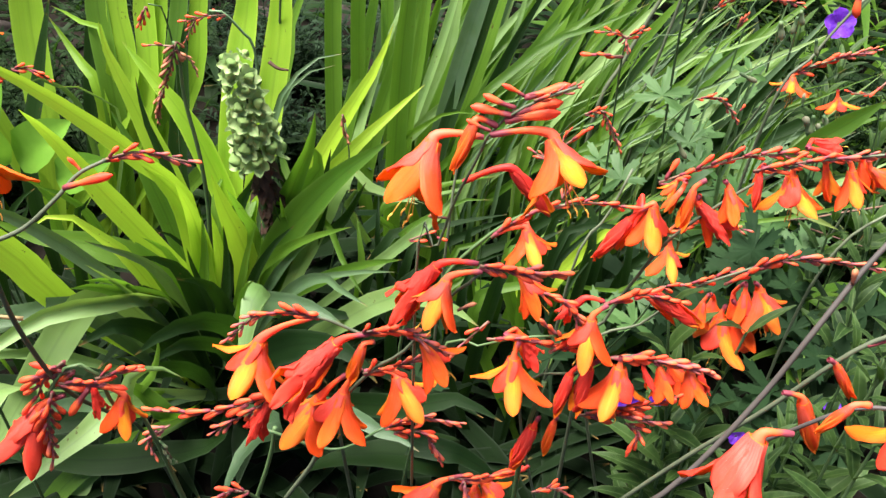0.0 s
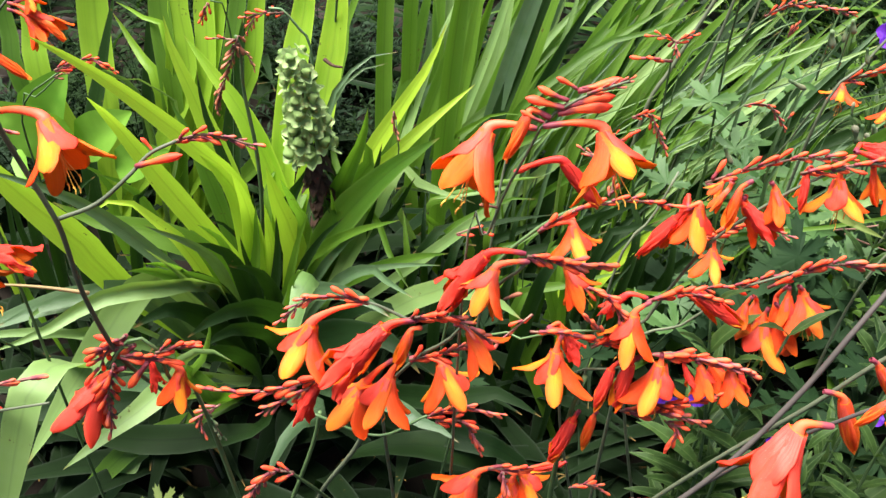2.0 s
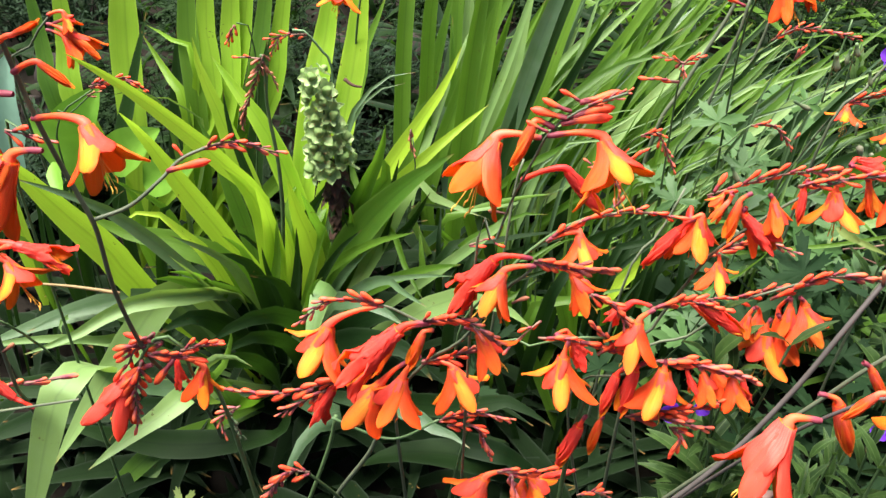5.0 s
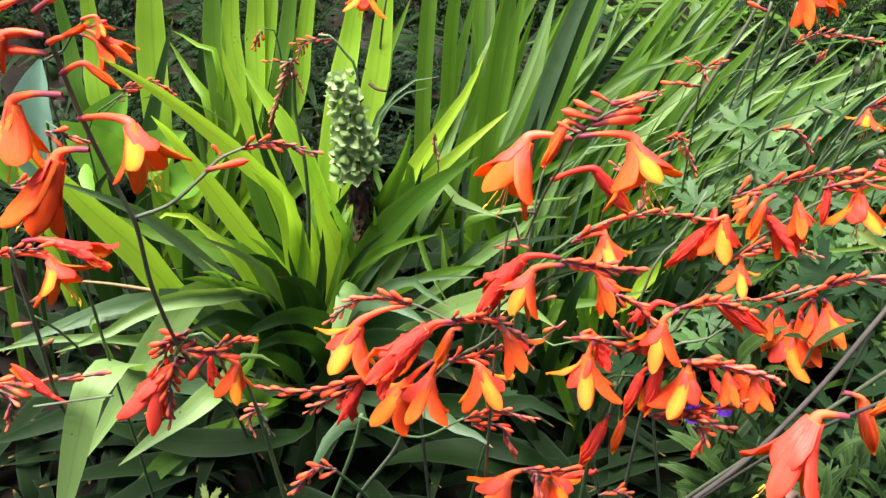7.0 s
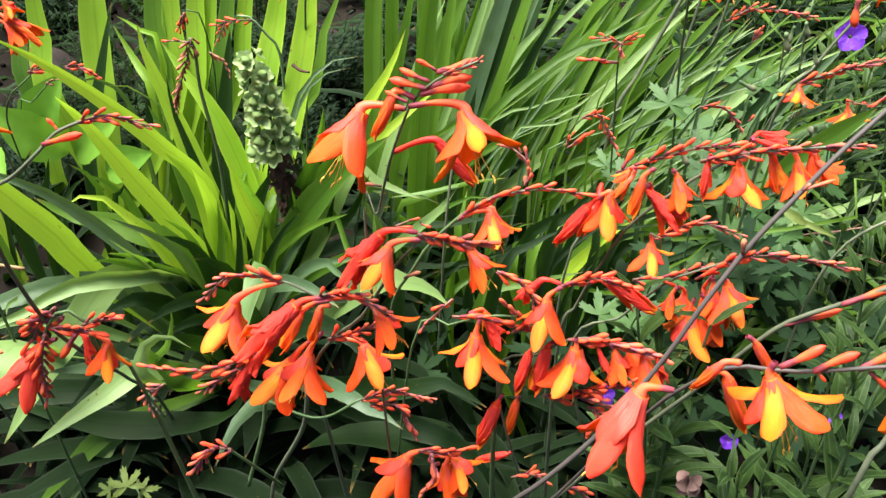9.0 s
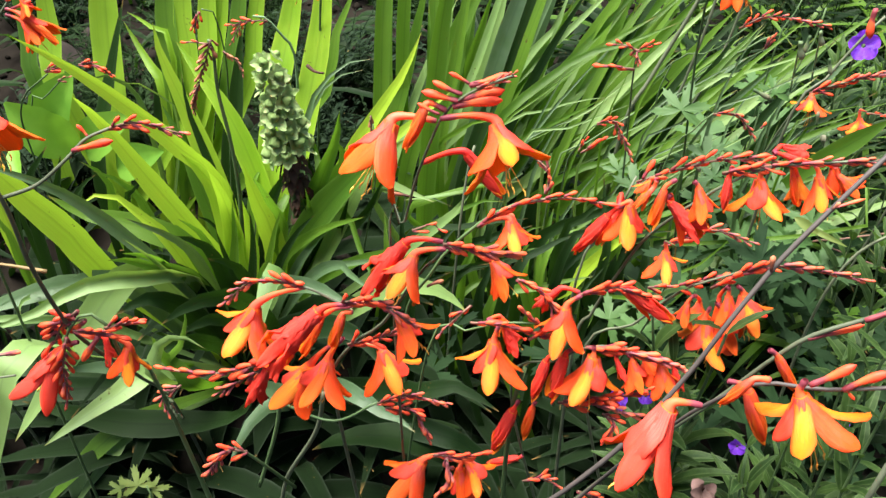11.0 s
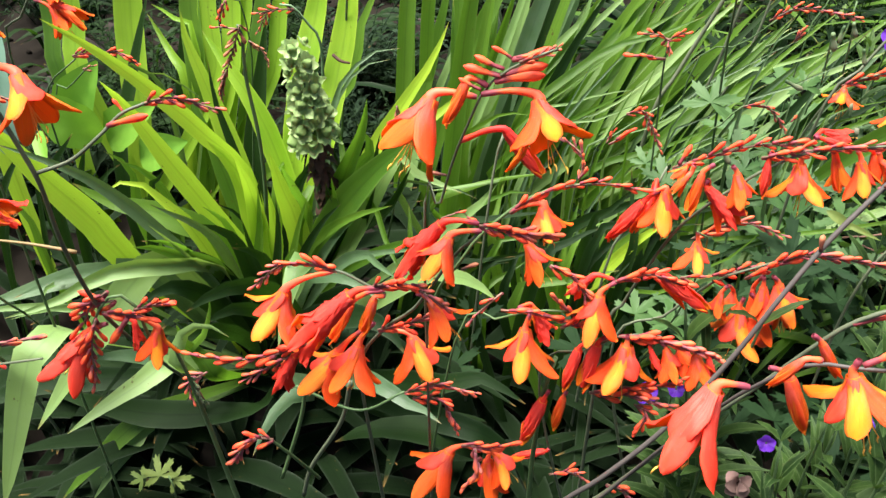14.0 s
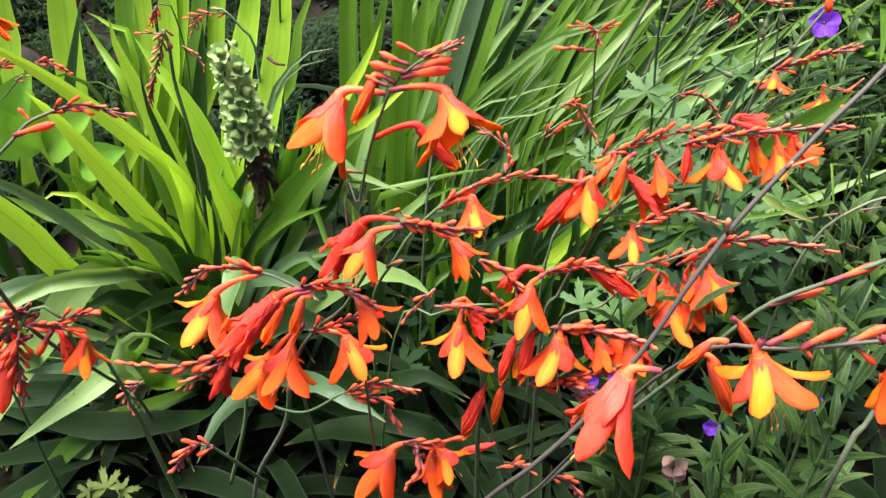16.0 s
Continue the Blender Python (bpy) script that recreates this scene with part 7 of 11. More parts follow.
leaf(mont, [(0.0976, 0.6289, 0.12), (0.1023, 0.6242, 0.3651), (0.141, 0.6493, 0.4211), (0.1806, 0.6678, 0.4393)], 0.0092, DEEP_SHADE, fold=0.34, twist=0.15, base=0.6)
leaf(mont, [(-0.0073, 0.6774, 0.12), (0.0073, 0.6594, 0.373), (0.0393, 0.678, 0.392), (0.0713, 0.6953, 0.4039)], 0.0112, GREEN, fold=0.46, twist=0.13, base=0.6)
leaf(mont, [(-0.0154, 0.6909, 0.12), (-0.0267, 0.6689, 0.3042), (0.0013, 0.6895, 0.3347), (0.0286, 0.7041, 0.331)], 0.0102, DEEP_SHADE, fold=0.47, twist=0.38, base=0.6)
leaf(mont, [(0.0514, 0.7127, 0.12), (0.0779, 0.6974, 0.3632), (0.14, 0.7197, 0.4035), (0.202, 0.7378, 0.4194)], 0.0155, DEEP_SHADE, fold=0.28, twist=0.47, base=0.6)
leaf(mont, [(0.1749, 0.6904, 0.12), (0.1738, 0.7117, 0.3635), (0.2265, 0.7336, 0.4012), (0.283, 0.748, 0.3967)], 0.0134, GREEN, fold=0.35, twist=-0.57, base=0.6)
leaf(mont, [(0.1996, 0.6859, 0.12), (0.2056, 0.6923, 0.3469), (0.207, 0.7169, 0.3997), (0.2116, 0.7349, 0.4153)], 0.0100, DEEP_SHADE, fold=0.47, twist=-0.16, base=0.6)
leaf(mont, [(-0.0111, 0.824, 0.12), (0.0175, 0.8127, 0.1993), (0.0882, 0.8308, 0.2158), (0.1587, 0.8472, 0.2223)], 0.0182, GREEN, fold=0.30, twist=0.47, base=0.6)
leaf(mont, [(0.0714, 0.6696, 0.12), (0.1262, 0.682, 0.3647), (0.1588, 0.7053, 0.4109), (0.1923, 0.7241, 0.4308)], 0.0130, DEEP_SHADE, fold=0.40, twist=0.40, base=0.6)
leaf(mont, [(0.2018, 0.7754, 0.12), (0.1976, 0.7737, 0.2499), (0.2264, 0.7932, 0.2743), (0.2569, 0.8094, 0.2799)], 0.0095, DEEP_SHADE, fold=0.32, twist=-0.19, base=0.6)
leaf(mont, [(0.1873, 0.763, 0.12), (0.1381, 0.7335, 0.3342), (0.1987, 0.7538, 0.3629), (0.2597, 0.7713, 0.3762)], 0.0164, DEEP_SHADE, fold=0.36, twist=-0.48, base=0.6)
leaf(mont, [(0.092, 0.6659, 0.12), (0.1267, 0.6526, 0.3172), (0.1494, 0.6741, 0.3526), (0.1729, 0.6922, 0.3692)], 0.0090, DEEP_SHADE, fold=0.49, twist=0.58, base=0.6)
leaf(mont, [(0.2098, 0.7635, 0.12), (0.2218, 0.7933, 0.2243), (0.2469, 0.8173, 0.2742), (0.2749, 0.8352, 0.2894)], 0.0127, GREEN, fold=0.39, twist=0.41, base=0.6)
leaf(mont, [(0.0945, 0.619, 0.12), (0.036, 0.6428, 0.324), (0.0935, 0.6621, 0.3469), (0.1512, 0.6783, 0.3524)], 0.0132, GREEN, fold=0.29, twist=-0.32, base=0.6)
leaf(mont, [(0.1524, 0.73, 0.12), (0.1756, 0.721, 0.3557), (0.2441, 0.7431, 0.3949), (0.3149, 0.7595, 0.4012)], 0.0105, DEEP_SHADE, fold=0.43, twist=0.23, base=0.6)
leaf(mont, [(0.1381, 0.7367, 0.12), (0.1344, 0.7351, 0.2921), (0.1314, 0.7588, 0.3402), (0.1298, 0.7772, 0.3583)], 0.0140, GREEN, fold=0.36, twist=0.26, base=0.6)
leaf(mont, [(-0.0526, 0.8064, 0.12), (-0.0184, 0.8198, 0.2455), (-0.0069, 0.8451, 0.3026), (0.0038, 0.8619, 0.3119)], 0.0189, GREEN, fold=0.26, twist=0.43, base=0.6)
leaf(mont, [(0.0199, 0.7477, 0.12), (-0.0066, 0.7342, 0.3119), (0.0366, 0.7543, 0.3392), (0.0796, 0.7705, 0.3447)], 0.0156, DEEP_SHADE, fold=0.34, twist=0.22, base=0.6)
leaf(mont, [(0.0527, 0.7155, 0.12), (0.0302, 0.6986, 0.3502), (0.0429, 0.724, 0.4081), (0.0554, 0.7438, 0.434)], 0.0084, DEEP_SHADE, fold=0.49, twist=-0.46, base=0.6)
leaf(mont, [(-0.0601, 0.5986, 0.12), (-0.0438, 0.6258, 0.3658), (-0.0039, 0.6438, 0.3815), (0.0358, 0.6588, 0.3802)], 0.0149, DEEP_SHADE, fold=0.30, twist=-0.57, base=0.6)
leaf(mont, [(0.1619, 0.748, 0.12), (0.186, 0.7676, 0.2176), (0.2301, 0.7908, 0.2623), (0.2781, 0.8054, 0.2589)], 0.0139, DEEP_SHADE, fold=0.42, twist=0.16, base=0.6)
leaf(mont, [(0.1066, 0.7711, 0.12), (0.057, 0.7988, 0.1957), (0.0819, 0.8264, 0.266), (0.107, 0.8465, 0.2937)], 0.0137, DEEP_SHADE, fold=0.35, twist=-0.16, base=0.6)

# the seed head
seed_head((-0.1879, 0.6435, 0.2342), (-0.1686, 0.6615, 0.519), (-0.1724, 0.6554, 0.6282), "green seed spike of three-pointed pods over withered brown flowers")

# spray with two hanging flowers at its top
s_a = thing("flower_spray", (-0.0315, 0.4278, 0.0448), "spray of orange red funnel flowers and buds on dark stem", "flower spray", "orange flower sprays")
stem(s_a, [(-0.0315, 0.4278, 0.0448), (-0.0096, 0.3821, 0.6333), (0.0033, 0.3685, 0.6714), (0.0138, 0.3653, 0.7108), (0.0233, 0.3601, 0.7385), (0.0295, 0.3627, 0.7537), (0.0381, 0.3601, 0.7673), (0.0528, 0.3572, 0.7796), (0.0707, 0.3539, 0.7897)], 0.0016, 0.0007, STEM)
flower(s_a, (0.028, 0.363, 0.754), (0.004, 0.363, 0.755), (-0.013, 0.342, 0.723), 32, "c")
flower(s_a, (0.034, 0.36, 0.763), (0.024, 0.359, 0.768), (0.013, 0.346, 0.746), 4, "c")
flower(s_a, (0.031, 0.358, 0.759), (0.061, 0.358, 0.76), (0.073, 0.337, 0.731), 40, "g")
flower(s_a, (0.018, 0.367, 0.722), (0.043, 0.368, 0.731), (0.065, 0.364, 0.704), 5, "r")
bud(s_a, (0.042, 0.36, 0.769), (0.021, 0.361, 0.774), 1.0, "b")
bud(s_a, (0.043, 0.361, 0.773), (0.027, 0.362, 0.78), 1.0, "b")
bud(s_a, (0.047, 0.362, 0.779), (0.036, 0.363, 0.785), 1.0, "b")
bud(s_a, (0.038, 0.36, 0.766), (0.065, 0.36, 0.771), 1.0, "b")
bud(s_a, (0.04, 0.361, 0.768), (0.066, 0.362, 0.776), 1.0, "b")
bud(s_a, (0.047, 0.362, 0.778), (0.069, 0.363, 0.785), 1.0, "b")
bud(s_a, (0.049, 0.362, 0.78), (0.058, 0.362, 0.781), 1.0, "b")
bud(s_a, (0.031, 0.356, 0.763), (0.019, 0.357, 0.769), 1.0, "b")
bud_row(s_a, [(0.0513, 0.3571, 0.7796), (0.0621, 0.3555, 0.7847), (0.0707, 0.3539, 0.7897)], 9, 0.0087, 0.0047, "s", 0.4)
bud(s_a, (0.0097, 0.3634, 0.6997), (-0.0009, 0.3636, 0.7012), 1.1, "d")
bud(s_a, (0.016, 0.3695, 0.6193), (0.0276, 0.3705, 0.6247), 1.1, "d")

# spray close to the path, with the long side branch
s_b = thing("flower_spray", (-0.2809, 0.5184, 0.1327), "spray of orange red funnel flowers and buds on dark stem", "flower spray", "orange flower sprays")
stem(s_b, [(-0.2809, 0.5184, 0.1327), (-0.2776, 0.4887, 0.3165), (-0.2575, 0.4274, 0.4291), (-0.2322, 0.3565, 0.5453), (-0.2295, 0.3353, 0.5978), (-0.2282, 0.3254, 0.657), (-0.2245, 0.3226, 0.6989), (-0.2235, 0.3208, 0.7176), (-0.2299, 0.3216, 0.7508), (-0.2326, 0.319, 0.7818), (-0.2351, 0.3192, 0.812), (-0.2362, 0.319, 0.8341), (-0.2385, 0.3186, 0.849), (-0.2344, 0.3171, 0.8694)], 0.0018, 0.0013, STEM)
stem(s_b, [(-0.2231, 0.3217, 0.7165), (-0.2031, 0.3287, 0.7221), (-0.1854, 0.3371, 0.7347), (-0.1738, 0.3448, 0.7442), (-0.1609, 0.3516, 0.748)], 0.0013, 0.0010, STEM)
bud(s_b, (-0.1723, 0.346, 0.745), (-0.1776, 0.3473, 0.7525), 1.2, "b")
bud(s_b, (-0.181, 0.3399, 0.7393), (-0.1549, 0.3412, 0.7467), 0.85, "b")
bud_row(s_b, [(-0.1626, 0.3515, 0.7476), (-0.1445, 0.3546, 0.7506), (-0.1216, 0.3559, 0.7436)], 11, 0.0154, 0.0073, "m", 0.45)
flower(s_b, (-0.2350, 0.3190, 0.7850), (-0.2040, 0.3120, 0.7890), (-0.1900, 0.2950, 0.7640), 34, "g")
flower(s_b, (-0.2353, 0.3173, 0.8125), (-0.2212, 0.3183, 0.8187), (-0.2071, 0.3165, 0.8065), 4, "c")
flower(s_b, (-0.2369, 0.3172, 0.8295), (-0.2284, 0.3178, 0.833), (-0.2139, 0.3189, 0.8392), 4, "c")
flower(s_b, (-0.2314, 0.3062, 0.8072), (-0.2588, 0.3055, 0.8034), (-0.2599, 0.2898, 0.7717), 30, "g")
flower(s_b, (-0.2208, 0.2965, 0.7811), (-0.2376, 0.296, 0.7783), (-0.2574, 0.2795, 0.7425), 20, "c")
flower(s_b, (-0.2335, 0.3114, 0.8367), (-0.2528, 0.3116, 0.8379), (-0.2658, 0.309, 0.8231), 30, "c")
bud(s_b, (-0.2349, 0.3117, 0.8268), (-0.2594, 0.312, 0.8285), 0.9, "b")
bud(s_b, (-0.2369, 0.3133, 0.8363), (-0.2629, 0.3134, 0.8368), 0.9, "b")
bud(s_b, (-0.2375, 0.3152, 0.8471), (-0.2168, 0.3175, 0.8599), 0.9, "b")
bud(s_b, (-0.238, 0.3165, 0.8543), (-0.2599, 0.3153, 0.8472), 0.9, "b")
bud_row(s_b, [(-0.2199, 0.337, 0.6079), (-0.2336, 0.3349, 0.5955), (-0.242, 0.3323, 0.5808)], 7, 0.0214, 0.0171, "b", 0.7)

# low spray beside it
s_g = thing("flower_spray", (-0.4912, 0.5334, 0.0704), "spray of orange red funnel flowers and buds on dark stem", "flower spray", "orange flower sprays")
stem(s_g, [(-0.4912, 0.5334, 0.0704), (-0.4658, 0.4868, 0.3052), (-0.4125, 0.4249, 0.4154), (-0.3429, 0.3447, 0.5364), (-0.3145, 0.3195, 0.6237), (-0.3092, 0.3173, 0.6687), (-0.3053, 0.3165, 0.6928)], 0.0018, 0.0014, STEM)
stem(s_g, [(-0.438, 0.5597, 0.0935), (-0.421, 0.4978, 0.3678), (-0.3562, 0.3948, 0.5323), (-0.3492, 0.3636, 0.5856)], 0.0014, 0.0010, STEM_GREEN)
flower(s_g, (-0.3114, 0.32, 0.684), (-0.2858, 0.32, 0.6841), (-0.2709, 0.3061, 0.6626), 38, "g")
flower(s_g, (-0.303, 0.3262, 0.6902), (-0.2828, 0.3263, 0.6912), (-0.2489, 0.3245, 0.681), 10, "r")
flower(s_g, (-0.36, 0.3699, 0.4777), (-0.3724, 0.3714, 0.4861), (-0.398, 0.3761, 0.5128), 5, "r")
bud_row(s_g, [(-0.3269, 0.3179, 0.6835), (-0.3073, 0.3187, 0.6885), (-0.2885, 0.3193, 0.6914)], 9, 0.0171, 0.0132, "b", 0.7)
bud_row(s_g, [(-0.4375, 0.3768, 0.488), (-0.3876, 0.3777, 0.4928), (-0.331, 0.38, 0.506)], 9, 0.0312, 0.0208, "m", 0.4)
bud_row(s_g, [(-0.4192, 0.376, 0.4835), (-0.4125, 0.374, 0.4722), (-0.4184, 0.3702, 0.4506)], 11, 0.0177, 0.0115, "s", 0.7)
bud(s_g, (-0.3209, 0.3229, 0.6542), (-0.3322, 0.3222, 0.6506), 1.2, "d")
bud(s_g, (-0.3157, 0.3205, 0.6408), (-0.3024, 0.3218, 0.648), 1.2, "d")
bud(s_g, (-0.3135, 0.318, 0.6269), (-0.3301, 0.3174, 0.6231), 1.2, "d")
bud(s_g, (-0.3126, 0.3146, 0.6075), (-0.3029, 0.3159, 0.615), 1.2, "d")
stem(s_g, [(-0.2473, 0.3597, 0.6214), (-0.2751, 0.3517, 0.6337), (-0.3042, 0.3432, 0.6432)], 0.0014, 0.0006, DRY)
stem(s_g, [(-0.3638, 0.3402, 0.5105), (-0.3302, 0.3416, 0.5186), (-0.2974, 0.343, 0.5265)], 0.0011, 0.0009, STEM)

# nodding spray low down
s_c = thing("flower_spray", (-0.1869, 0.3742, 0.0359), "spray of orange red funnel flowers and buds on dark stem", "flower spray", "orange flower sprays")
stem(s_c, [(-0.1869, 0.3742, 0.0359), (-0.1947, 0.3586, 0.4997), (-0.2001, 0.3452, 0.5391), (-0.2035, 0.3404, 0.5694), (-0.2037, 0.3395, 0.593), (-0.2141, 0.3368, 0.6069), (-0.228, 0.3345, 0.5935), (-0.234, 0.3306, 0.5831)], 0.0032, 0.0010, STEM_GREEN)
flower(s_c, (-0.2249, 0.3324, 0.5819), (-0.2406, 0.331, 0.5736), (-0.2640, 0.3200, 0.5370), 24, "p")
flower(s_c, (-0.2055, 0.3382, 0.5858), (-0.1911, 0.3367, 0.5772), (-0.1982, 0.3314, 0.5500), 24, "g")
flower(s_c, (-0.2283, 0.3513, 0.5735), (-0.2172, 0.3501, 0.5668), (-0.2163, 0.3461, 0.5442), 10, "r")
bud_row(s_c, [(-0.2298, 0.3285, 0.5885), (-0.238, 0.3242, 0.5638), (-0.2411, 0.3193, 0.5358)], 15, 0.0182, 0.0121, "m", 0.55)
bud_row(s_c, [(-0.2156, 0.3359, 0.6013), (-0.2378, 0.3348, 0.5953)], 4, 0.0224, 0.0172, "b", 0.5)
bud_row(s_c, [(-0.2029, 0.3348, 0.5951), (-0.1809, 0.3361, 0.6024)], 6, 0.0190, 0.0147, "b", 0.5)
bud_row(s_c, [(-0.2265, 0.3341, 0.5913), (-0.2021, 0.334, 0.5905)], 6, 0.0200, 0.0165, "b", 0.4)
bud(s_c, (-0.2089, 0.3335, 0.5877), (-0.2262, 0.3294, 0.5648), 0.9, "b")

# middle sprays
s_d = thing("flower_spray", (-0.0659, 0.4241, 0.0471), "spray of orange red funnel flowers and buds on dark stem", "flower spray", "orange flower sprays")
stem(s_d, [(-0.0659, 0.4241, 0.0471), (-0.0758, 0.4095, 0.4429), (-0.0612, 0.382, 0.5171), (-0.0382, 0.3782, 0.5537), (-0.0176, 0.3725, 0.5784), (0.0109, 0.3712, 0.629), (0.0246, 0.3648, 0.6501), (0.0292, 0.3659, 0.6564)], 0.0021, 0.0010, STEM)
flower(s_d, (-0.077, 0.3855, 0.5951), (-0.1119, 0.3827, 0.5788), (-0.129, 0.3711, 0.5422), 42, "g")
flower(s_d, (-0.039, 0.366, 0.601), (-0.057, 0.365, 0.597), (-0.099, 0.35, 0.557), 9, "r")
flower(s_d, (-0.036, 0.366, 0.594), (-0.043, 0.364, 0.594), (-0.053, 0.36, 0.563), 4, "c")
flower(s_d, (-0.047, 0.37, 0.563), (-0.059, 0.367, 0.545), (-0.069, 0.353, 0.51), 37, "c")
flower(s_d, (-0.057, 0.38, 0.546), (-0.077, 0.377, 0.525), (-0.097, 0.366, 0.491), 29, "g")
flower(s_d, (-0.04, 0.38, 0.586), (-0.066, 0.386, 0.567), (-0.083, 0.377, 0.534), 4, "c")
flower(s_d, (-0.0155, 0.3702, 0.5945), (-0.0059, 0.3695, 0.5905), (0.0084, 0.3646, 0.5628), 35, "c")
flower(s_d, (-0.049, 0.3944, 0.5299), (-0.0272, 0.3941, 0.5287), (-0.0146, 0.3829, 0.4939), 42, "g")
flower(s_d, (0.0302, 0.3659, 0.6565), (0.0109, 0.3652, 0.6527), (-0.0026, 0.3506, 0.6272), 33, "g")
flower(s_d, (0.0278, 0.3712, 0.6579), (0.0059, 0.3712, 0.6578), (-0.0228, 0.3652, 0.6235), 9, "r")
flower(s_d, (0.045, 0.4011, 0.626), (0.0565, 0.4003, 0.6212), (0.0701, 0.3956, 0.5947), 25, "c")
flower(s_d, (-0.107, 0.392, 0.51), (-0.118, 0.39, 0.501), (-0.137, 0.383, 0.467), 9, "r")
bud_row(s_d, [(0.0286, 0.3666, 0.6604), (0.0506, 0.3616, 0.6611), (0.0704, 0.3569, 0.663)], 15, 0.0207, 0.0119, "m", 0.4)
bud_row(s_d, [(-0.0454, 0.3664, 0.6016), (-0.0201, 0.3627, 0.6095), (0.0069, 0.3555, 0.5972)], 17, 0.0199, 0.0121, "m", 0.55)
bud_row(s_d, [(-0.0471, 0.3773, 0.5481), (-0.0199, 0.3746, 0.5618), (0.0024, 0.3722, 0.5772)], 13, 0.0195, 0.0120, "m", 0.5)
bud_row(s_d, [(-0.0717, 0.3769, 0.6035), (-0.0913, 0.3777, 0.6079), (-0.1121, 0.3771, 0.605), (-0.1293, 0.3743, 0.5886)], 17, 0.0176, 0.0105, "m", 0.5)
bud(s_d, (-0.0831, 0.3777, 0.6084), (-0.0712, 0.3775, 0.6071), 1.3, "b")
stem(s_d, [(-0.0448, 0.3747, 0.591), (-0.0638, 0.3765, 0.6016), (-0.0754, 0.3772, 0.6056)], 0.0012, 0.0008, STEM)
bud_row(s_d, [(-0.102, 0.3917, 0.5147), (-0.1389, 0.3887, 0.4979), (-0.1731, 0.3873, 0.4898), (-0.1989, 0.3876, 0.4914)], 11, 0.0246, 0.0177, "b", 0.3)
bud_row(s_d, [(-0.125, 0.3887, 0.4977), (-0.1459, 0.3862, 0.4838), (-0.162, 0.3842, 0.4723)], 9, 0.0170, 0.0110, "m", 0.5)
bud_row(s_d, [(-0.2008, 0.3931, 0.4653), (-0.2173, 0.3908, 0.4521), (-0.2175, 0.3881, 0.4369)], 11, 0.0157, 0.0094, "s", 0.6)
bud(s_d, (-0.0194, 0.3643, 0.6184), (-0.0277, 0.363, 0.6113), 1.2, "b")
stem(s_d, [(-0.1314, 0.4255, 0.4185), (-0.1438, 0.4267, 0.3676), (-0.1728, 0.4216, 0.2816)], 0.0019, 0.0019, STEM_GREEN)
stem(s_d, [(-0.085, 0.4104, 0.4482), (-0.1022, 0.419, 0.3818), (-0.1418, 0.4248, 0.2996), (-0.1571, 0.4258, 0.2478)], 0.0021, 0.0021, STEM)
bud_row(s_d, [(-0.1407, 0.361, 0.427), (-0.1579, 0.3607, 0.4255), (-0.1767, 0.3565, 0.4017)], 13, 0.0218, 0.0114, "m", 0.55)
stem(s_d, [(-0.1212, 0.3903, 0.3342), (-0.1309, 0.37, 0.392), (-0.1432, 0.3609, 0.4268)], 0.0017, 0.0012, STEM_GREEN)

# lower middle spray
s_e = thing("flower_spray", (0.0632, 0.4046, 0.0337), "spray of orange red funnel flowers and buds on dark stem", "flower spray", "orange flower sprays")
stem(s_e, [(0.0632, 0.4046, 0.0337), (0.0677, 0.4165, 0.3101), (0.0713, 0.4134, 0.4073), (0.075, 0.4115, 0.4545), (0.0828, 0.4177, 0.4893)], 0.0025, 0.0020, STEM_GREEN)
flower(s_e, (0.0219, 0.384, 0.4138), (0.0025, 0.3826, 0.4058), (-0.0206, 0.3708, 0.3673), 31, "c")
flower(s_e, (0.0258, 0.388, 0.4073), (0.0376, 0.3869, 0.4015), (0.0525, 0.3824, 0.3758), 36, "g")
flower(s_e, (0.037, 0.3919, 0.4009), (0.0319, 0.3896, 0.3876), (0.0335, 0.3832, 0.3513), 27, "c")
bud_row(s_e, [(0.0109, 0.3796, 0.4171), (0.0296, 0.3795, 0.417), (0.0484, 0.3804, 0.4217)], 9, 0.0229, 0.0177, "b", 0.3)
bud_row(s_e, [(0.0233, 0.3748, 0.4189), (0.025, 0.371, 0.3972), (0.0147, 0.3674, 0.3768)], 17, 0.0176, 0.0103, "s", 0.6)
flower(s_e, (0.084, 0.45, 0.3269), (0.0814, 0.4495, 0.3246), (0.0519, 0.4475, 0.3133), 5, "r")
flower(s_e, (0.0795, 0.3992, 0.471), (0.076, 0.3977, 0.4627), (0.0604, 0.3898, 0.4179), 4, "r")
flower(s_e, (0.0929, 0.3992, 0.4709), (0.0908, 0.3984, 0.4662), (0.0845, 0.3927, 0.434), 4, "c")
bud_row(s_e, [(-0.0396, 0.4091, 0.4408), (-0.0148, 0.4111, 0.4523), (0.0181, 0.4102, 0.4471)], 13, 0.0202, 0.0106, "m", 0.4)
bud_row(s_e, [(-0.0326, 0.4084, 0.4365), (-0.0086, 0.4083, 0.436), (0.0031, 0.4035, 0.4091)], 13, 0.0202, 0.0106, "m", 0.4)
stem(s_e, [(-0.133, 0.4087, 0.4385), (-0.0808, 0.4051, 0.4178), (-0.0395, 0.4093, 0.442)], 0.0014, 0.0010, STEM_GREEN)
bud_row(s_e, [(0.0853, 0.4281, 0.3179), (0.1035, 0.429, 0.3232), (0.1141, 0.4279, 0.3172)], 7, 0.0200, 0.0141, "m", 0.5)
bud_row(s_e, [(0.1333, 0.3948, 0.3594), (0.1481, 0.3936, 0.3529), (0.1561, 0.3916, 0.3415)], 7, 0.0186, 0.0131, "m", 0.5)

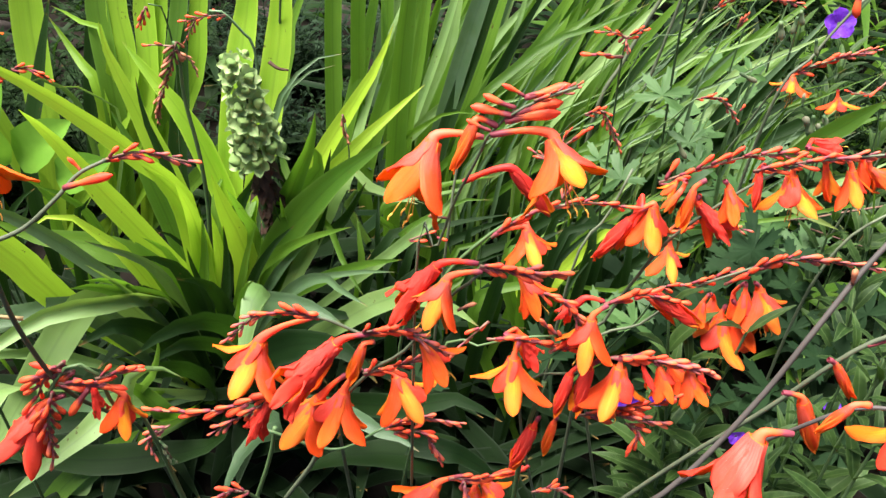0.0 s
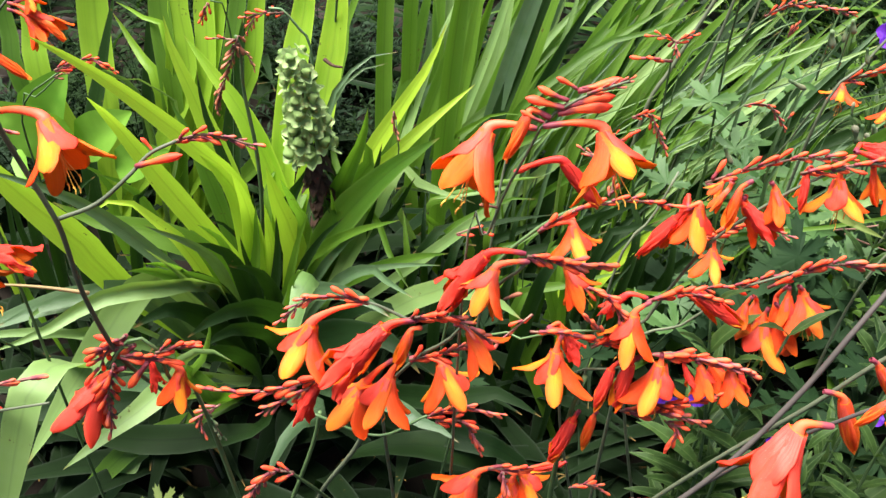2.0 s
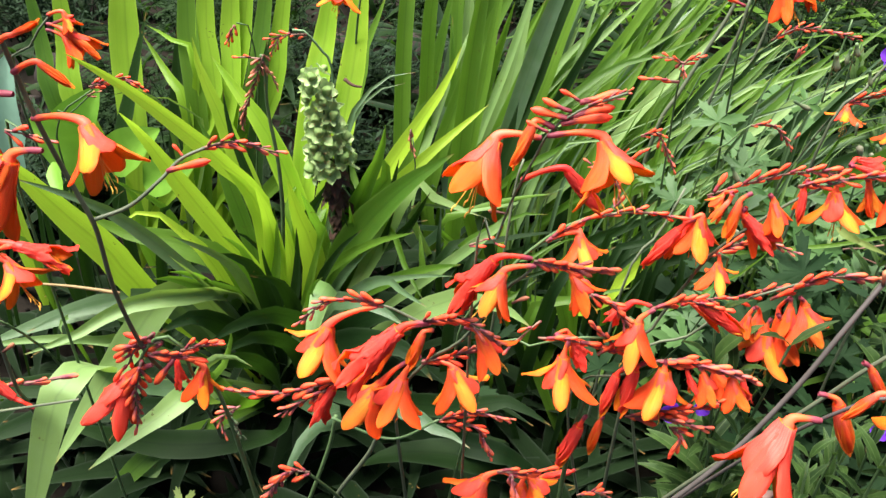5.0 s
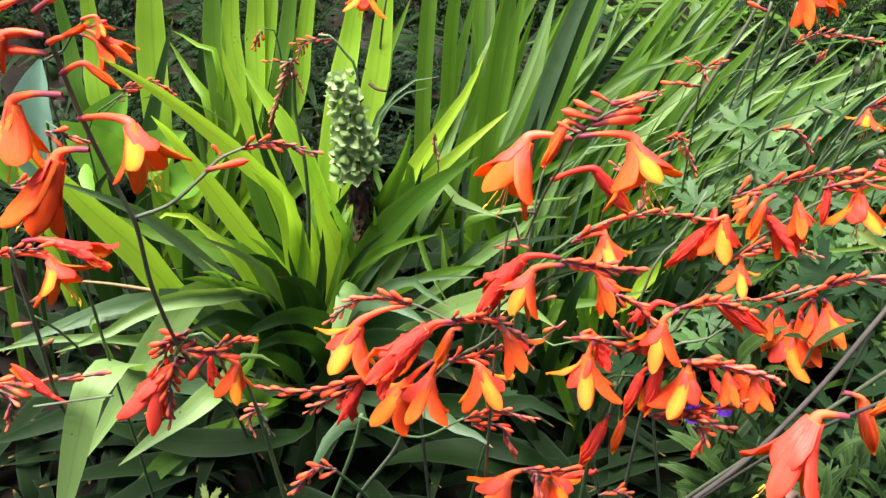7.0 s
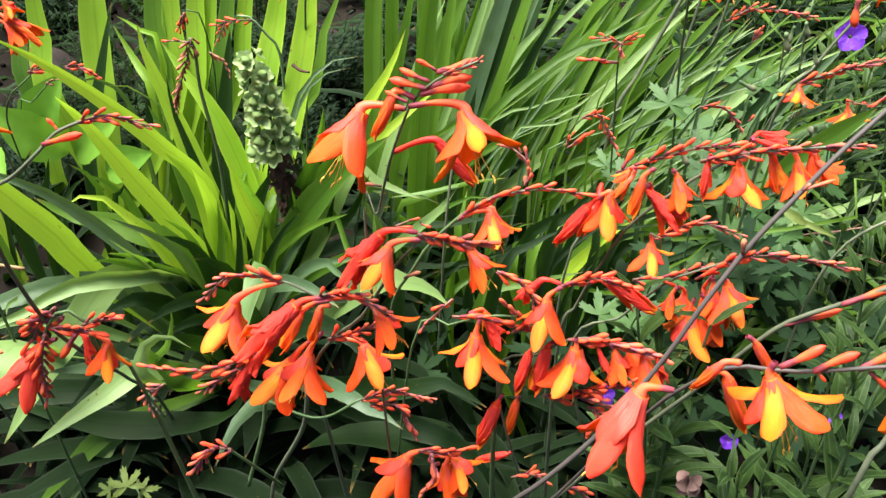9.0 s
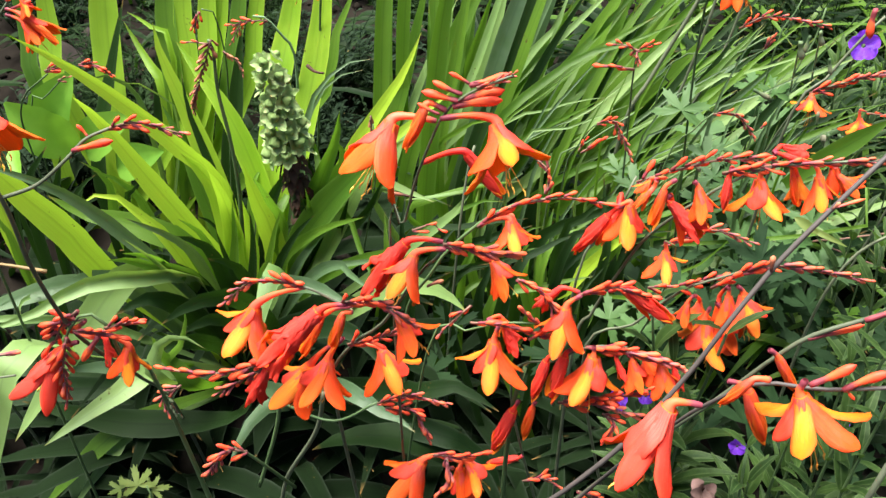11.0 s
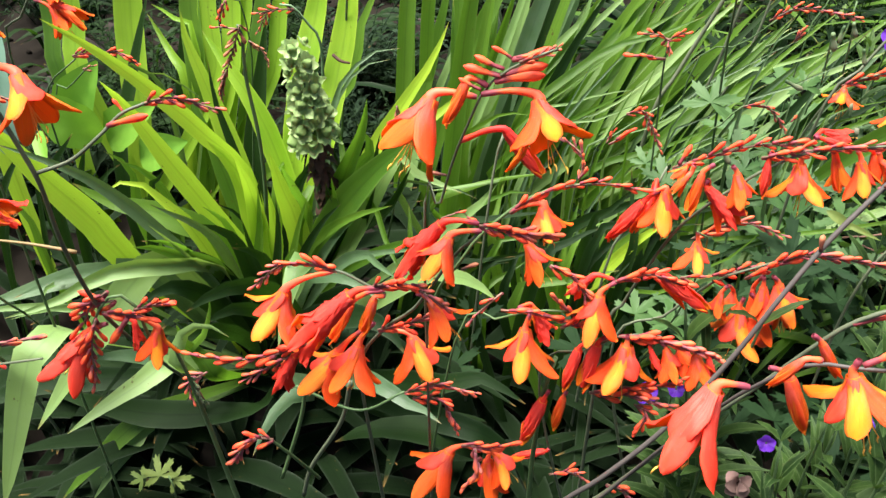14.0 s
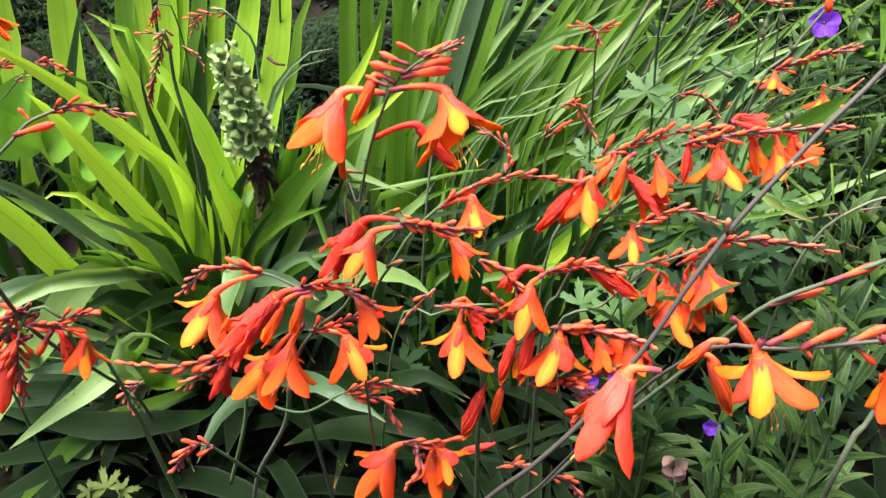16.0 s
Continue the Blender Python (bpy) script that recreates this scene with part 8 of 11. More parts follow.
# centre sprays
s_f = thing("flower_spray", (-0.034, 0.5181, 0.0801), "spray of orange red funnel flowers and buds on dark stem", "flower spray", "orange flower sprays")
stem(s_f, [(-0.034, 0.5181, 0.0801), (-0.0337, 0.5058, 0.4132), (0.0028, 0.4764, 0.5345), (0.0352, 0.4747, 0.5822), (0.0664, 0.4743, 0.6087), (0.1002, 0.4712, 0.6204)], 0.0019, 0.0012, STEM_GREEN)
flower(s_f, (0.0431, 0.4667, 0.5946), (0.0647, 0.4679, 0.6017), (0.0716, 0.4577, 0.5726), 40, "g")
flower(s_f, (0.0431, 0.4667, 0.5946), (0.066, 0.4789, 0.5949), (0.0718, 0.4697, 0.5715), 31, "g")
bud_row(s_f, [(0.0409, 0.4662, 0.5921), (0.0668, 0.4696, 0.6112), (0.1043, 0.4713, 0.6205), (0.1437, 0.4705, 0.616)], 17, 0.0222, 0.0135, "b", 0.35)
bud_row(s_f, [(0.0915, 0.4806, 0.6157), (0.0931, 0.4868, 0.632), (0.0801, 0.492, 0.6422), (0.0715, 0.4958, 0.6444)], 15, 0.0124, 0.0086, "s", 0.6)
flower(s_f, (0.1458, 0.4705, 0.616), (0.1537, 0.4712, 0.62), (0.1528, 0.4652, 0.5862), 31, "g")
flower(s_f, (0.1458, 0.4705, 0.616), (0.1477, 0.4829, 0.6174), (0.1467, 0.4778, 0.5882), 9, "r")
flower(s_f, (0.1498, 0.4707, 0.6176), (0.14, 0.4693, 0.6093), (0.1166, 0.4632, 0.5748), 6, "r")
flower(s_f, (0.1498, 0.4707, 0.6176), (0.1493, 0.4808, 0.6056), (0.1307, 0.476, 0.578), 9, "g")
s_h = thing("flower_spray", (0.1156, 0.4814, 0.0504), "spray of orange red funnel flowers and buds on dark stem", "flower spray", "orange flower sprays")
stem(s_h, [(0.1156, 0.4814, 0.0504), (0.1215, 0.4701, 0.4414), (0.1353, 0.4709, 0.5034), (0.1512, 0.4689, 0.5497), (0.169, 0.4662, 0.5917), (0.2001, 0.4629, 0.6307), (0.2211, 0.4614, 0.6507), (0.2438, 0.4589, 0.6654), (0.2815, 0.4553, 0.6737), (0.3112, 0.4512, 0.6792)], 0.0021, 0.0009, STEM)
bud_row(s_h, [(0.1574, 0.483, 0.6294), (0.1804, 0.4817, 0.6412), (0.2142, 0.4806, 0.6543), (0.248, 0.4778, 0.6573)], 18, 0.0177, 0.0139, "b", 0.5)
bud_row(s_h, [(0.2121, 0.4623, 0.6559), (0.2437, 0.459, 0.6663), (0.2815, 0.4553, 0.6737), (0.311, 0.4513, 0.68)], 22, 0.0183, 0.0113, "m", 0.35)
flower(s_h, (0.1822, 0.4611, 0.6494), (0.175, 0.46, 0.6432), (0.1687, 0.4509, 0.6146), 5, "c")
flower(s_h, (0.1794, 0.4591, 0.6377), (0.1779, 0.4583, 0.6332), (0.2027, 0.4497, 0.6078), 9, "r")
flower(s_h, (0.1794, 0.4591, 0.6377), (0.1831, 0.4685, 0.622), (0.203, 0.4609, 0.602), 23, "c")
flower(s_h, (0.1938, 0.461, 0.649), (0.1973, 0.4603, 0.6448), (0.2051, 0.452, 0.6206), 27, "c")
flower(s_h, (0.2183, 0.463, 0.6603), (0.2169, 0.4619, 0.654), (0.2163, 0.4538, 0.6308), 5, "r")
flower(s_h, (0.2183, 0.463, 0.6603), (0.2201, 0.4733, 0.6491), (0.2195, 0.4661, 0.6317), 9, "c")
flower(s_h, (0.2383, 0.4634, 0.6622), (0.2379, 0.462, 0.6546), (0.2434, 0.4526, 0.6239), 36, "g")
flower(s_h, (0.2566, 0.4638, 0.6644), (0.2588, 0.4625, 0.6574), (0.2643, 0.4547, 0.636), 5, "c")
flower(s_h, (0.2566, 0.4638, 0.6644), (0.2654, 0.4732, 0.649), (0.2701, 0.4659, 0.6307), 23, "g")
flower(s_h, (0.2724, 0.4638, 0.6648), (0.2762, 0.4626, 0.6579), (0.2822, 0.4541, 0.6323), 31, "g")
flower(s_h, (0.2724, 0.4638, 0.6648), (0.2879, 0.4746, 0.6568), (0.2923, 0.4672, 0.638), 23, "c")
flower(s_h, (0.2853, 0.4638, 0.6644), (0.2882, 0.4627, 0.6583), (0.3025, 0.4566, 0.6467), 27, "c")
flower(s_h, (0.2853, 0.4638, 0.6644), (0.2936, 0.4734, 0.6501), (0.3054, 0.4677, 0.6408), 31, "c")
flower(s_h, (0.2435, 0.4651, 0.6722), (0.2491, 0.465, 0.6715), (0.2694, 0.4602, 0.6672), 5, "r")
flower(s_h, (0.2435, 0.4651, 0.6722), (0.2512, 0.477, 0.6703), (0.269, 0.4723, 0.6667), 16, "r")
flower(s_h, (0.1687, 0.4609, 0.6482), (0.1673, 0.46, 0.6429), (0.1565, 0.4534, 0.6285), 12, "c")
flower(s_h, (0.1687, 0.4609, 0.6482), (0.1666, 0.4718, 0.6408), (0.1579, 0.4658, 0.6299), 23, "g")
s_i = thing("flower_spray", (0.1769, 0.7282, 0.1038), "slender spray with a single orange flower and thin buds", "flower spray", "orange flower sprays")
stem(s_i, [(0.1769, 0.7282, 0.1038), (0.204, 0.6, 0.366), (0.213, 0.57, 0.485), (0.2, 0.56, 0.509)], 0.0013, 0.0008, STEM_GREEN)
flower(s_i, (0.2, 0.56, 0.509), (0.202, 0.56, 0.499), (0.203, 0.554, 0.468), 44, "g")
bud_row(s_i, [(0.2122, 0.6413, 0.4333), (0.2377, 0.6412, 0.4517), (0.2637, 0.6391, 0.459), (0.294, 0.6343, 0.4508)], 17, 0.0243, 0.0128, "m", 0.45)
s_j = thing("flower_spray", (0.3395, 0.846, 0.1289), "slender spray with small orange flowers and thin buds", "flower spray", "orange flower sprays")
stem(s_j, [(0.3395, 0.846, 0.1289), (0.3317, 0.8321, 0.3635), (0.3416, 0.8152, 0.4403), (0.3534, 0.796, 0.5041), (0.3669, 0.7814, 0.5368), (0.3973, 0.7744, 0.5544)], 0.0019, 0.0010, STEM)
flower(s_j, (0.3756, 0.7811, 0.5351), (0.362, 0.7807, 0.5325), (0.3622, 0.7718, 0.5053), 46, "g")
flower(s_j, (0.4162, 0.787, 0.511), (0.4177, 0.7857, 0.5036), (0.4223, 0.7818, 0.481), 48, "g")
bud_row(s_j, [(0.359, 0.7809, 0.5336), (0.3989, 0.779, 0.5518), (0.4329, 0.7762, 0.5648)], 22, 0.0223, 0.0131, "m", 0.4)
bud(s_j, (0.3218, 0.7919, 0.481), (0.3265, 0.7933, 0.4889), 1.6, "b")
s_k = thing("flower_spray", (0.1044, 0.5028, 0.0558), "spray of orange red funnel flowers and buds on dark stem", "flower spray", "orange flower sprays")
stem(s_k, [(-0.0604, 0.4935, 0.0764), (-0.0012, 0.4538, 0.4637), (0.0358, 0.4406, 0.504), (0.0649, 0.4251, 0.5313), (0.0909, 0.4253, 0.5329)], 0.0014, 0.0009, STEM_GREEN)
flower(s_k, (0.0614, 0.416, 0.5372), (0.0583, 0.4138, 0.525), (0.0562, 0.4027, 0.4852), 38, "g")
flower(s_k, (0.0513, 0.4296, 0.5283), (0.0645, 0.4292, 0.5259), (0.0757, 0.4252, 0.5035), 14, "r")
flower(s_k, (0.0513, 0.4296, 0.5283), (0.0608, 0.4408, 0.5225), (0.0709, 0.4372, 0.5022), 23, "g")
flower(s_k, (0.1216, 0.4216, 0.5692), (0.1117, 0.42, 0.5603), (0.1067, 0.4096, 0.5244), 35, "g")
flower(s_k, (0.142, 0.432, 0.565), (0.154, 0.431, 0.571), (0.19, 0.427, 0.544), 6, "r")
flower(s_k, (0.14, 0.4319, 0.5699), (0.1509, 0.4424, 0.5604), (0.1784, 0.439, 0.5409), 9, "c")
flower(s_k, (0.121, 0.431, 0.563), (0.107, 0.432, 0.566), (0.089, 0.431, 0.546), 12, "r")
bud_row(s_k, [(0.074, 0.4236, 0.5803), (0.0906, 0.422, 0.5715), (0.1058, 0.4182, 0.55)], 17, 0.0167, 0.0102, "m", 0.5)
bud_row(s_k, [(0.1197, 0.4259, 0.565), (0.1438, 0.4275, 0.5741), (0.1688, 0.4262, 0.5667)], 13, 0.0206, 0.0140, "b", 0.35)
bud_row(s_k, [(0.0386, 0.4248, 0.5298), (0.0649, 0.4246, 0.5287), (0.0955, 0.4231, 0.52)], 9, 0.0196, 0.0147, "b", 0.3)
bud_row(s_k, [(0.0847, 0.4225, 0.5167), (0.0954, 0.424, 0.5253), (0.0822, 0.4266, 0.5401)], 9, 0.0197, 0.0128, "m", 0.4)
bud_row(s_k, [(0.0389, 0.4276, 0.5454), (0.0161, 0.4232, 0.5204)], 4, 0.0136, 0.0107, "m", 0.3)
s_l = thing("flower_spray", (0.1328, 0.4746, 0.0485), "spray of orange red funnel flowers and buds on dark stem", "flower spray", "orange flower sprays")
stem(s_l, [(0.1328, 0.4746, 0.0485), (0.0709, 0.4545, 0.4102), (0.1092, 0.4194, 0.4994), (0.13, 0.4135, 0.5233), (0.1594, 0.4138, 0.5252)], 0.0016, 0.0009, STEM)
flower(s_l, (0.134, 0.4095, 0.5291), (0.1344, 0.4082, 0.5219), (0.1313, 0.3971, 0.4824), 36, "g")
flower(s_l, (0.1048, 0.4078, 0.5199), (0.0998, 0.4068, 0.5143), (0.0903, 0.3966, 0.4792), 4, "r")
flower(s_l, (0.1194, 0.4089, 0.5261), (0.1133, 0.4079, 0.5205), (0.1039, 0.3968, 0.4803), 4, "r")
flower(s_l, (0.1594, 0.4085, 0.5235), (0.163, 0.4078, 0.5196), (0.1706, 0.3996, 0.4963), 25, "c")
flower(s_l, (0.1594, 0.4085, 0.5235), (0.1745, 0.4188, 0.513), (0.1818, 0.4109, 0.491), 31, "c")
flower(s_l, (0.1824, 0.4082, 0.5219), (0.185, 0.4073, 0.5169), (0.1913, 0.3986, 0.4907), 21, "c")
flower(s_l, (0.1824, 0.4082, 0.5219), (0.1968, 0.4174, 0.505), (0.2021, 0.4096, 0.4841), 9, "r")
flower(s_l, (0.151, 0.4086, 0.524), (0.1514, 0.4076, 0.5188), (0.1588, 0.4006, 0.5019), 12, "r")
bud_row(s_l, [(0.128, 0.4133, 0.5221), (0.155, 0.409, 0.5263), (0.1946, 0.403, 0.5211)], 22, 0.0221, 0.0134, "m", 0.3)
bud_row(s_l, [(0.1106, 0.4036, 0.4673), (0.1414, 0.3994, 0.4718), (0.1674, 0.394, 0.4705)], 15, 0.0201, 0.0141, "m", 0.5)
bud_row(s_l, [(0.1325, 0.4049, 0.4746), (0.1539, 0.401, 0.4812), (0.1742, 0.398, 0.4932)], 11, 0.0199, 0.0139, "b", 0.4)
bud_row(s_l, [(0.1466, 0.4021, 0.4586), (0.1555, 0.3965, 0.4558), (0.1517, 0.3898, 0.4463)], 11, 0.0161, 0.0121, "b", 0.6)
s_m = thing("flower_spray", (0.1916, 0.5378, 0.062), "spray of orange red funnel flowers and buds on dark stem", "flower spray", "orange flower sprays")
stem(s_m, [(0.1916, 0.5378, 0.062), (0.1361, 0.5214, 0.3863), (0.1778, 0.5125, 0.4514), (0.21, 0.5016, 0.5048), (0.2392, 0.4999, 0.5239), (0.2714, 0.4981, 0.5425)], 0.0018, 0.0010, STEM)
flower(s_m, (0.2308, 0.4817, 0.5069), (0.2283, 0.48, 0.4975), (0.2295, 0.4689, 0.4572), 38, "g")
flower(s_m, (0.2162, 0.4835, 0.517), (0.2124, 0.4823, 0.5103), (0.2097, 0.4747, 0.4903), 25, "c")
flower(s_m, (0.2162, 0.4835, 0.517), (0.2242, 0.4932, 0.5029), (0.2217, 0.486, 0.4852), 31, "c")
flower(s_m, (0.2424, 0.4854, 0.528), (0.2434, 0.484, 0.5201), (0.2455, 0.4753, 0.4936), 27, "c")
flower(s_m, (0.2424, 0.4854, 0.528), (0.2392, 0.4941, 0.508), (0.2408, 0.486, 0.4854), 9, "c")
flower(s_m, (0.2493, 0.4855, 0.5284), (0.2544, 0.4846, 0.5233), (0.2633, 0.4743, 0.488), 38, "g")
flower(s_m, (0.2493, 0.4855, 0.5284), (0.2576, 0.4946, 0.5112), (0.2662, 0.4845, 0.477), 9, "c")
flower(s_m, (0.2347, 0.4825, 0.5115), (0.2402, 0.4811, 0.5036), (0.2493, 0.4713, 0.4713), 25, "c")
bud_row(s_m, [(0.2316, 0.4979, 0.5127), (0.2674, 0.4976, 0.5398), (0.3006, 0.4933, 0.5437), (0.3447, 0.4877, 0.541)], 26, 0.0209, 0.0115, "m", 0.4)
bud_row(s_m, [(0.1821, 0.5019, 0.5061), (0.2094, 0.5026, 0.5102), (0.2358, 0.5043, 0.5198)], 11, 0.0181, 0.0149, "b", 0.5)

# thick stems and the two large flowers close to the path
s_n = thing("flower_spray", (-0.0167, 0.3144, 0.0136), "spray of orange red funnel flowers and buds on dark stem", "flower spray", "orange flower sprays")
stem(s_n, [(-0.0167, 0.3144, 0.0136), (0.0383, 0.274, 0.4232), (0.0881, 0.2656, 0.5194), (0.1124, 0.2661, 0.5513), (0.1444, 0.2736, 0.5935), (0.1747, 0.2871, 0.6413), (0.1949, 0.2988, 0.6793), (0.2154, 0.3139, 0.7072), (0.2384, 0.3284, 0.7319), (0.2589, 0.342, 0.7513), (0.2785, 0.3549, 0.7665), (0.299, 0.3688, 0.7879)], 0.0020, 0.0014, STEM_DARK)
bud(s_n, (0.2113, 0.3102, 0.7032), (0.2108, 0.3118, 0.7126), 1.6, "d")
bud(s_n, (0.2375, 0.3257, 0.7339), (0.2409, 0.3265, 0.7382), 1.8, "d")
bud(s_n, (0.2358, 0.3283, 0.7312), (0.2537, 0.3297, 0.7388), 0.5, "s")
s_o = thing("flower_spray", (0.0077, 0.3568, 0.0234), "stout spray with two large open orange flowers and long buds", "flower spray", "orange flower sprays")
stem(s_o, [(0.0077, 0.3568, 0.0234), (0.0743, 0.3313, 0.3449), (0.1252, 0.3129, 0.4709), (0.1546, 0.2889, 0.5651), (0.1703, 0.2726, 0.6165), (0.1808, 0.261, 0.6488), (0.2015, 0.253, 0.6783), (0.2283, 0.2469, 0.6841), (0.2466, 0.2431, 0.6912), (0.2744, 0.2413, 0.6984), (0.2958, 0.2372, 0.704)], 0.0014, 0.0010, STEM_DARK)
stem(s_o, [(0.0286, 0.3785, 0.0282), (0.0817, 0.3612, 0.3129), (0.1315, 0.3576, 0.4078), (0.1758, 0.3479, 0.4966), (0.2094, 0.3388, 0.5601), (0.2381, 0.3371, 0.6083), (0.255, 0.3359, 0.6305), (0.2821, 0.3342, 0.6494), (0.3072, 0.3324, 0.6681)], 0.0018, 0.0014, STEM)
flower(s_o, (0.176, 0.25, 0.662), (0.161, 0.25, 0.662), (0.143, 0.231, 0.619), 25, "p")
flower(s_o, (0.2175, 0.241, 0.697), (0.216, 0.24, 0.69), (0.229, 0.227, 0.659), 50, "g")
flower(s_o, (0.205, 0.249, 0.686), (0.197, 0.249, 0.686), (0.184, 0.246, 0.668), 4, "c")
flower(s_o, (0.211, 0.3291, 0.5919), (0.2238, 0.3284, 0.5875), (0.2404, 0.3209, 0.5454), 5, "c")
flower(s_o, (0.2305, 0.3311, 0.6206), (0.2361, 0.3304, 0.6164), (0.2516, 0.3258, 0.5905), 5, "c")
flower(s_o, (0.2666, 0.2374, 0.7051), (0.2756, 0.2361, 0.6978), (0.2905, 0.2307, 0.667), 36, "g")
bud(s_o, (0.221, 0.243, 0.6911), (0.2394, 0.2455, 0.7048), 1.0, "b")
bud(s_o, (0.2367, 0.2428, 0.6895), (0.2551, 0.2449, 0.7016), 1.0, "b")
bud(s_o, (0.2566, 0.2432, 0.6919), (0.2739, 0.2453, 0.7039), 1.0, "b")
bud(s_o, (0.2378, 0.243, 0.6906), (0.2434, 0.2418, 0.684), 1.0, "b")
bud(s_o, (0.2619, 0.243, 0.6907), (0.2729, 0.2413, 0.6814), 1.0, "b")
bud(s_o, (0.2858, 0.2439, 0.6956), (0.3016, 0.2463, 0.7095), 1.0, "b")
bud(s_o, (0.2523, 0.3354, 0.6274), (0.282, 0.3376, 0.6401), 0.7, "b")
bud(s_o, (0.2786, 0.3321, 0.649), (0.306, 0.3347, 0.6638), 0.8, "b")

# far buds on thin stalks
t_a = thing("bud_stalk", (-0.2559, 0.6287, 0.233), "dark stalk with a hanging tassel of fading pink buds", "flower stalk", "thin bud stalks")
stem(t_a, [(-0.2559, 0.6287, 0.233), (-0.2162, 0.6144, 0.4531), (-0.2061, 0.6106, 0.5471), (-0.2077, 0.6123, 0.6139), (-0.2043, 0.614, 0.6526), (-0.2053, 0.6113, 0.666)], 0.0030, 0.0014, STEM_GREEN)
bud_row(t_a, [(-0.2037, 0.6113, 0.666), (-0.2117, 0.6076, 0.645), (-0.2261, 0.6021, 0.6137)], 18, 0.0133, 0.0082, "d", 0.7)
bud_row(t_a, [(-0.2054, 0.6107, 0.6625), (-0.2236, 0.6109, 0.6638)], 2, 0.0113, 0.0092, "b", 0.4)
bud_row(t_a, [(-0.223, 0.6039, 0.6242), (-0.2276, 0.6016, 0.611), (-0.2287, 0.5996, 0.5998)], 8, 0.0116, 0.0074, "d", 0.4)
t_b = thing("bud_stalk", (-0.2244, 0.7448, 0.2326), "thin stalk with small hanging orange buds", "flower stalk", "thin bud stalks")
stem(t_b, [(-0.2244, 0.7448, 0.2326), (-0.1976, 0.7609, 0.4202), (-0.1817, 0.7651, 0.5591), (-0.1917, 0.7611, 0.5941), (-0.2039, 0.7548, 0.6161), (-0.2157, 0.755, 0.6171)], 0.0032, 0.0011, STEM_PALE)
bud_row(t_b, [(-0.2013, 0.7543, 0.6132), (-0.2227, 0.754, 0.6113), (-0.2385, 0.7532, 0.607)], 7, 0.0146, 0.0097, "b", 0.6)
bud_row(t_b, [(-0.2287, 0.7539, 0.6112), (-0.2369, 0.7517, 0.5983), (-0.2415, 0.7501, 0.5893)], 7, 0.0122, 0.0073, "s", 0.6)
t_c = thing("bud_stalk", (-0.3479, 0.8321, 0.1634), "thin stalk with small hanging orange buds", "flower stalk", "thin bud stalks")
stem(t_c, [(-0.3479, 0.8321, 0.1634), (-0.2925, 0.8185, 0.4592), (-0.2753, 0.803, 0.5438), (-0.2744, 0.7931, 0.6032), (-0.2825, 0.784, 0.6088)], 0.0013, 0.0008, STEM_GREEN)
bud_row(t_c, [(-0.2861, 0.7836, 0.6064), (-0.2938, 0.7806, 0.5895)], 4, 0.0139, 0.0101, "b", 0.4)
bud_row(t_c, [(-0.2651, 0.7761, 0.564), (-0.2509, 0.7741, 0.5529), (-0.2465, 0.7719, 0.5403)], 9, 0.0129, 0.0078, "d", 0.4)
t_d = thing("bud_stalk", (-0.5628, 0.7982, 0.1206), "thin stalk with small hanging orange buds", "flower stalk", "thin bud stalks")
stem(t_d, [(-0.5628, 0.7982, 0.1206), (-0.523, 0.7785, 0.4623), (-0.4868, 0.7653, 0.5026), (-0.4459, 0.7515, 0.5395)], 0.0013, 0.0008, STEM_GREEN)
bud_row(t_d, [(-0.4127, 0.7358, 0.5657), (-0.3966, 0.7358, 0.566), (-0.3786, 0.734, 0.5557)], 9, 0.0165, 0.0101, "b", 0.35)
bud_row(t_d, [(-0.4537, 0.7507, 0.5355), (-0.4425, 0.7515, 0.5396)], 2, 0.0105, 0.0079, "d", 0.3)
t_e = thing("bud_stalk", (0.1833, 0.7504, 0.1085), "thin stalk with small hanging orange buds", "flower stalk", "thin bud stalks")
stem(t_e, [(0.1833, 0.7504, 0.1085), (0.1727, 0.7246, 0.5026), (0.1702, 0.7178, 0.5788), (0.1705, 0.7133, 0.6113)], 0.0014, 0.0009, STEM_GREEN)
bud_row(t_e, [(0.1704, 0.7135, 0.6124), (0.1633, 0.7143, 0.6166), (0.1511, 0.7145, 0.6181)], 4, 0.0134, 0.0100, "b", 0.5)
bud_row(t_e, [(0.1704, 0.7135, 0.6124), (0.1774, 0.7143, 0.6168), (0.1835, 0.7147, 0.619)], 4, 0.0134, 0.0100, "b", 0.5)
bud_row(t_e, [(0.1703, 0.7138, 0.614), (0.1722, 0.7119, 0.6033)], 5, 0.0112, 0.0078, "s", 0.7)
bud_row(t_e, [(0.1702, 0.7105, 0.5951), (0.1461, 0.7108, 0.5969)], 2, 0.0226, 0.0192, "b", 0.1)
t_f = thing("bud_stalk", (0.1035, 0.7915, 0.1193), "thin stalk with small hanging orange buds", "flower stalk", "thin bud stalks")
stem(t_f, [(0.1035, 0.7915, 0.1193), (0.111, 0.7602, 0.4162), (0.1241, 0.7415, 0.4829), (0.1392, 0.7095, 0.5318), (0.1551, 0.701, 0.5415)], 0.0012, 0.0007, STEM_GREEN)
bud_row(t_f, [(0.1385, 0.696, 0.5416), (0.1548, 0.6966, 0.5449), (0.1623, 0.6943, 0.5322), (0.1752, 0.6898, 0.5068)], 16, 0.0164, 0.0094, "m", 0.5)
bud_row(t_f, [(0.1241, 0.7222, 0.4887), (0.1294, 0.7242, 0.5002)], 2, 0.0112, 0.0087, "b", 0.4)
bud_row(t_f, [(0.1263, 0.7129, 0.4936), (0.1407, 0.7148, 0.5046)], 2, 0.0209, 0.0185, "b", 0.2)
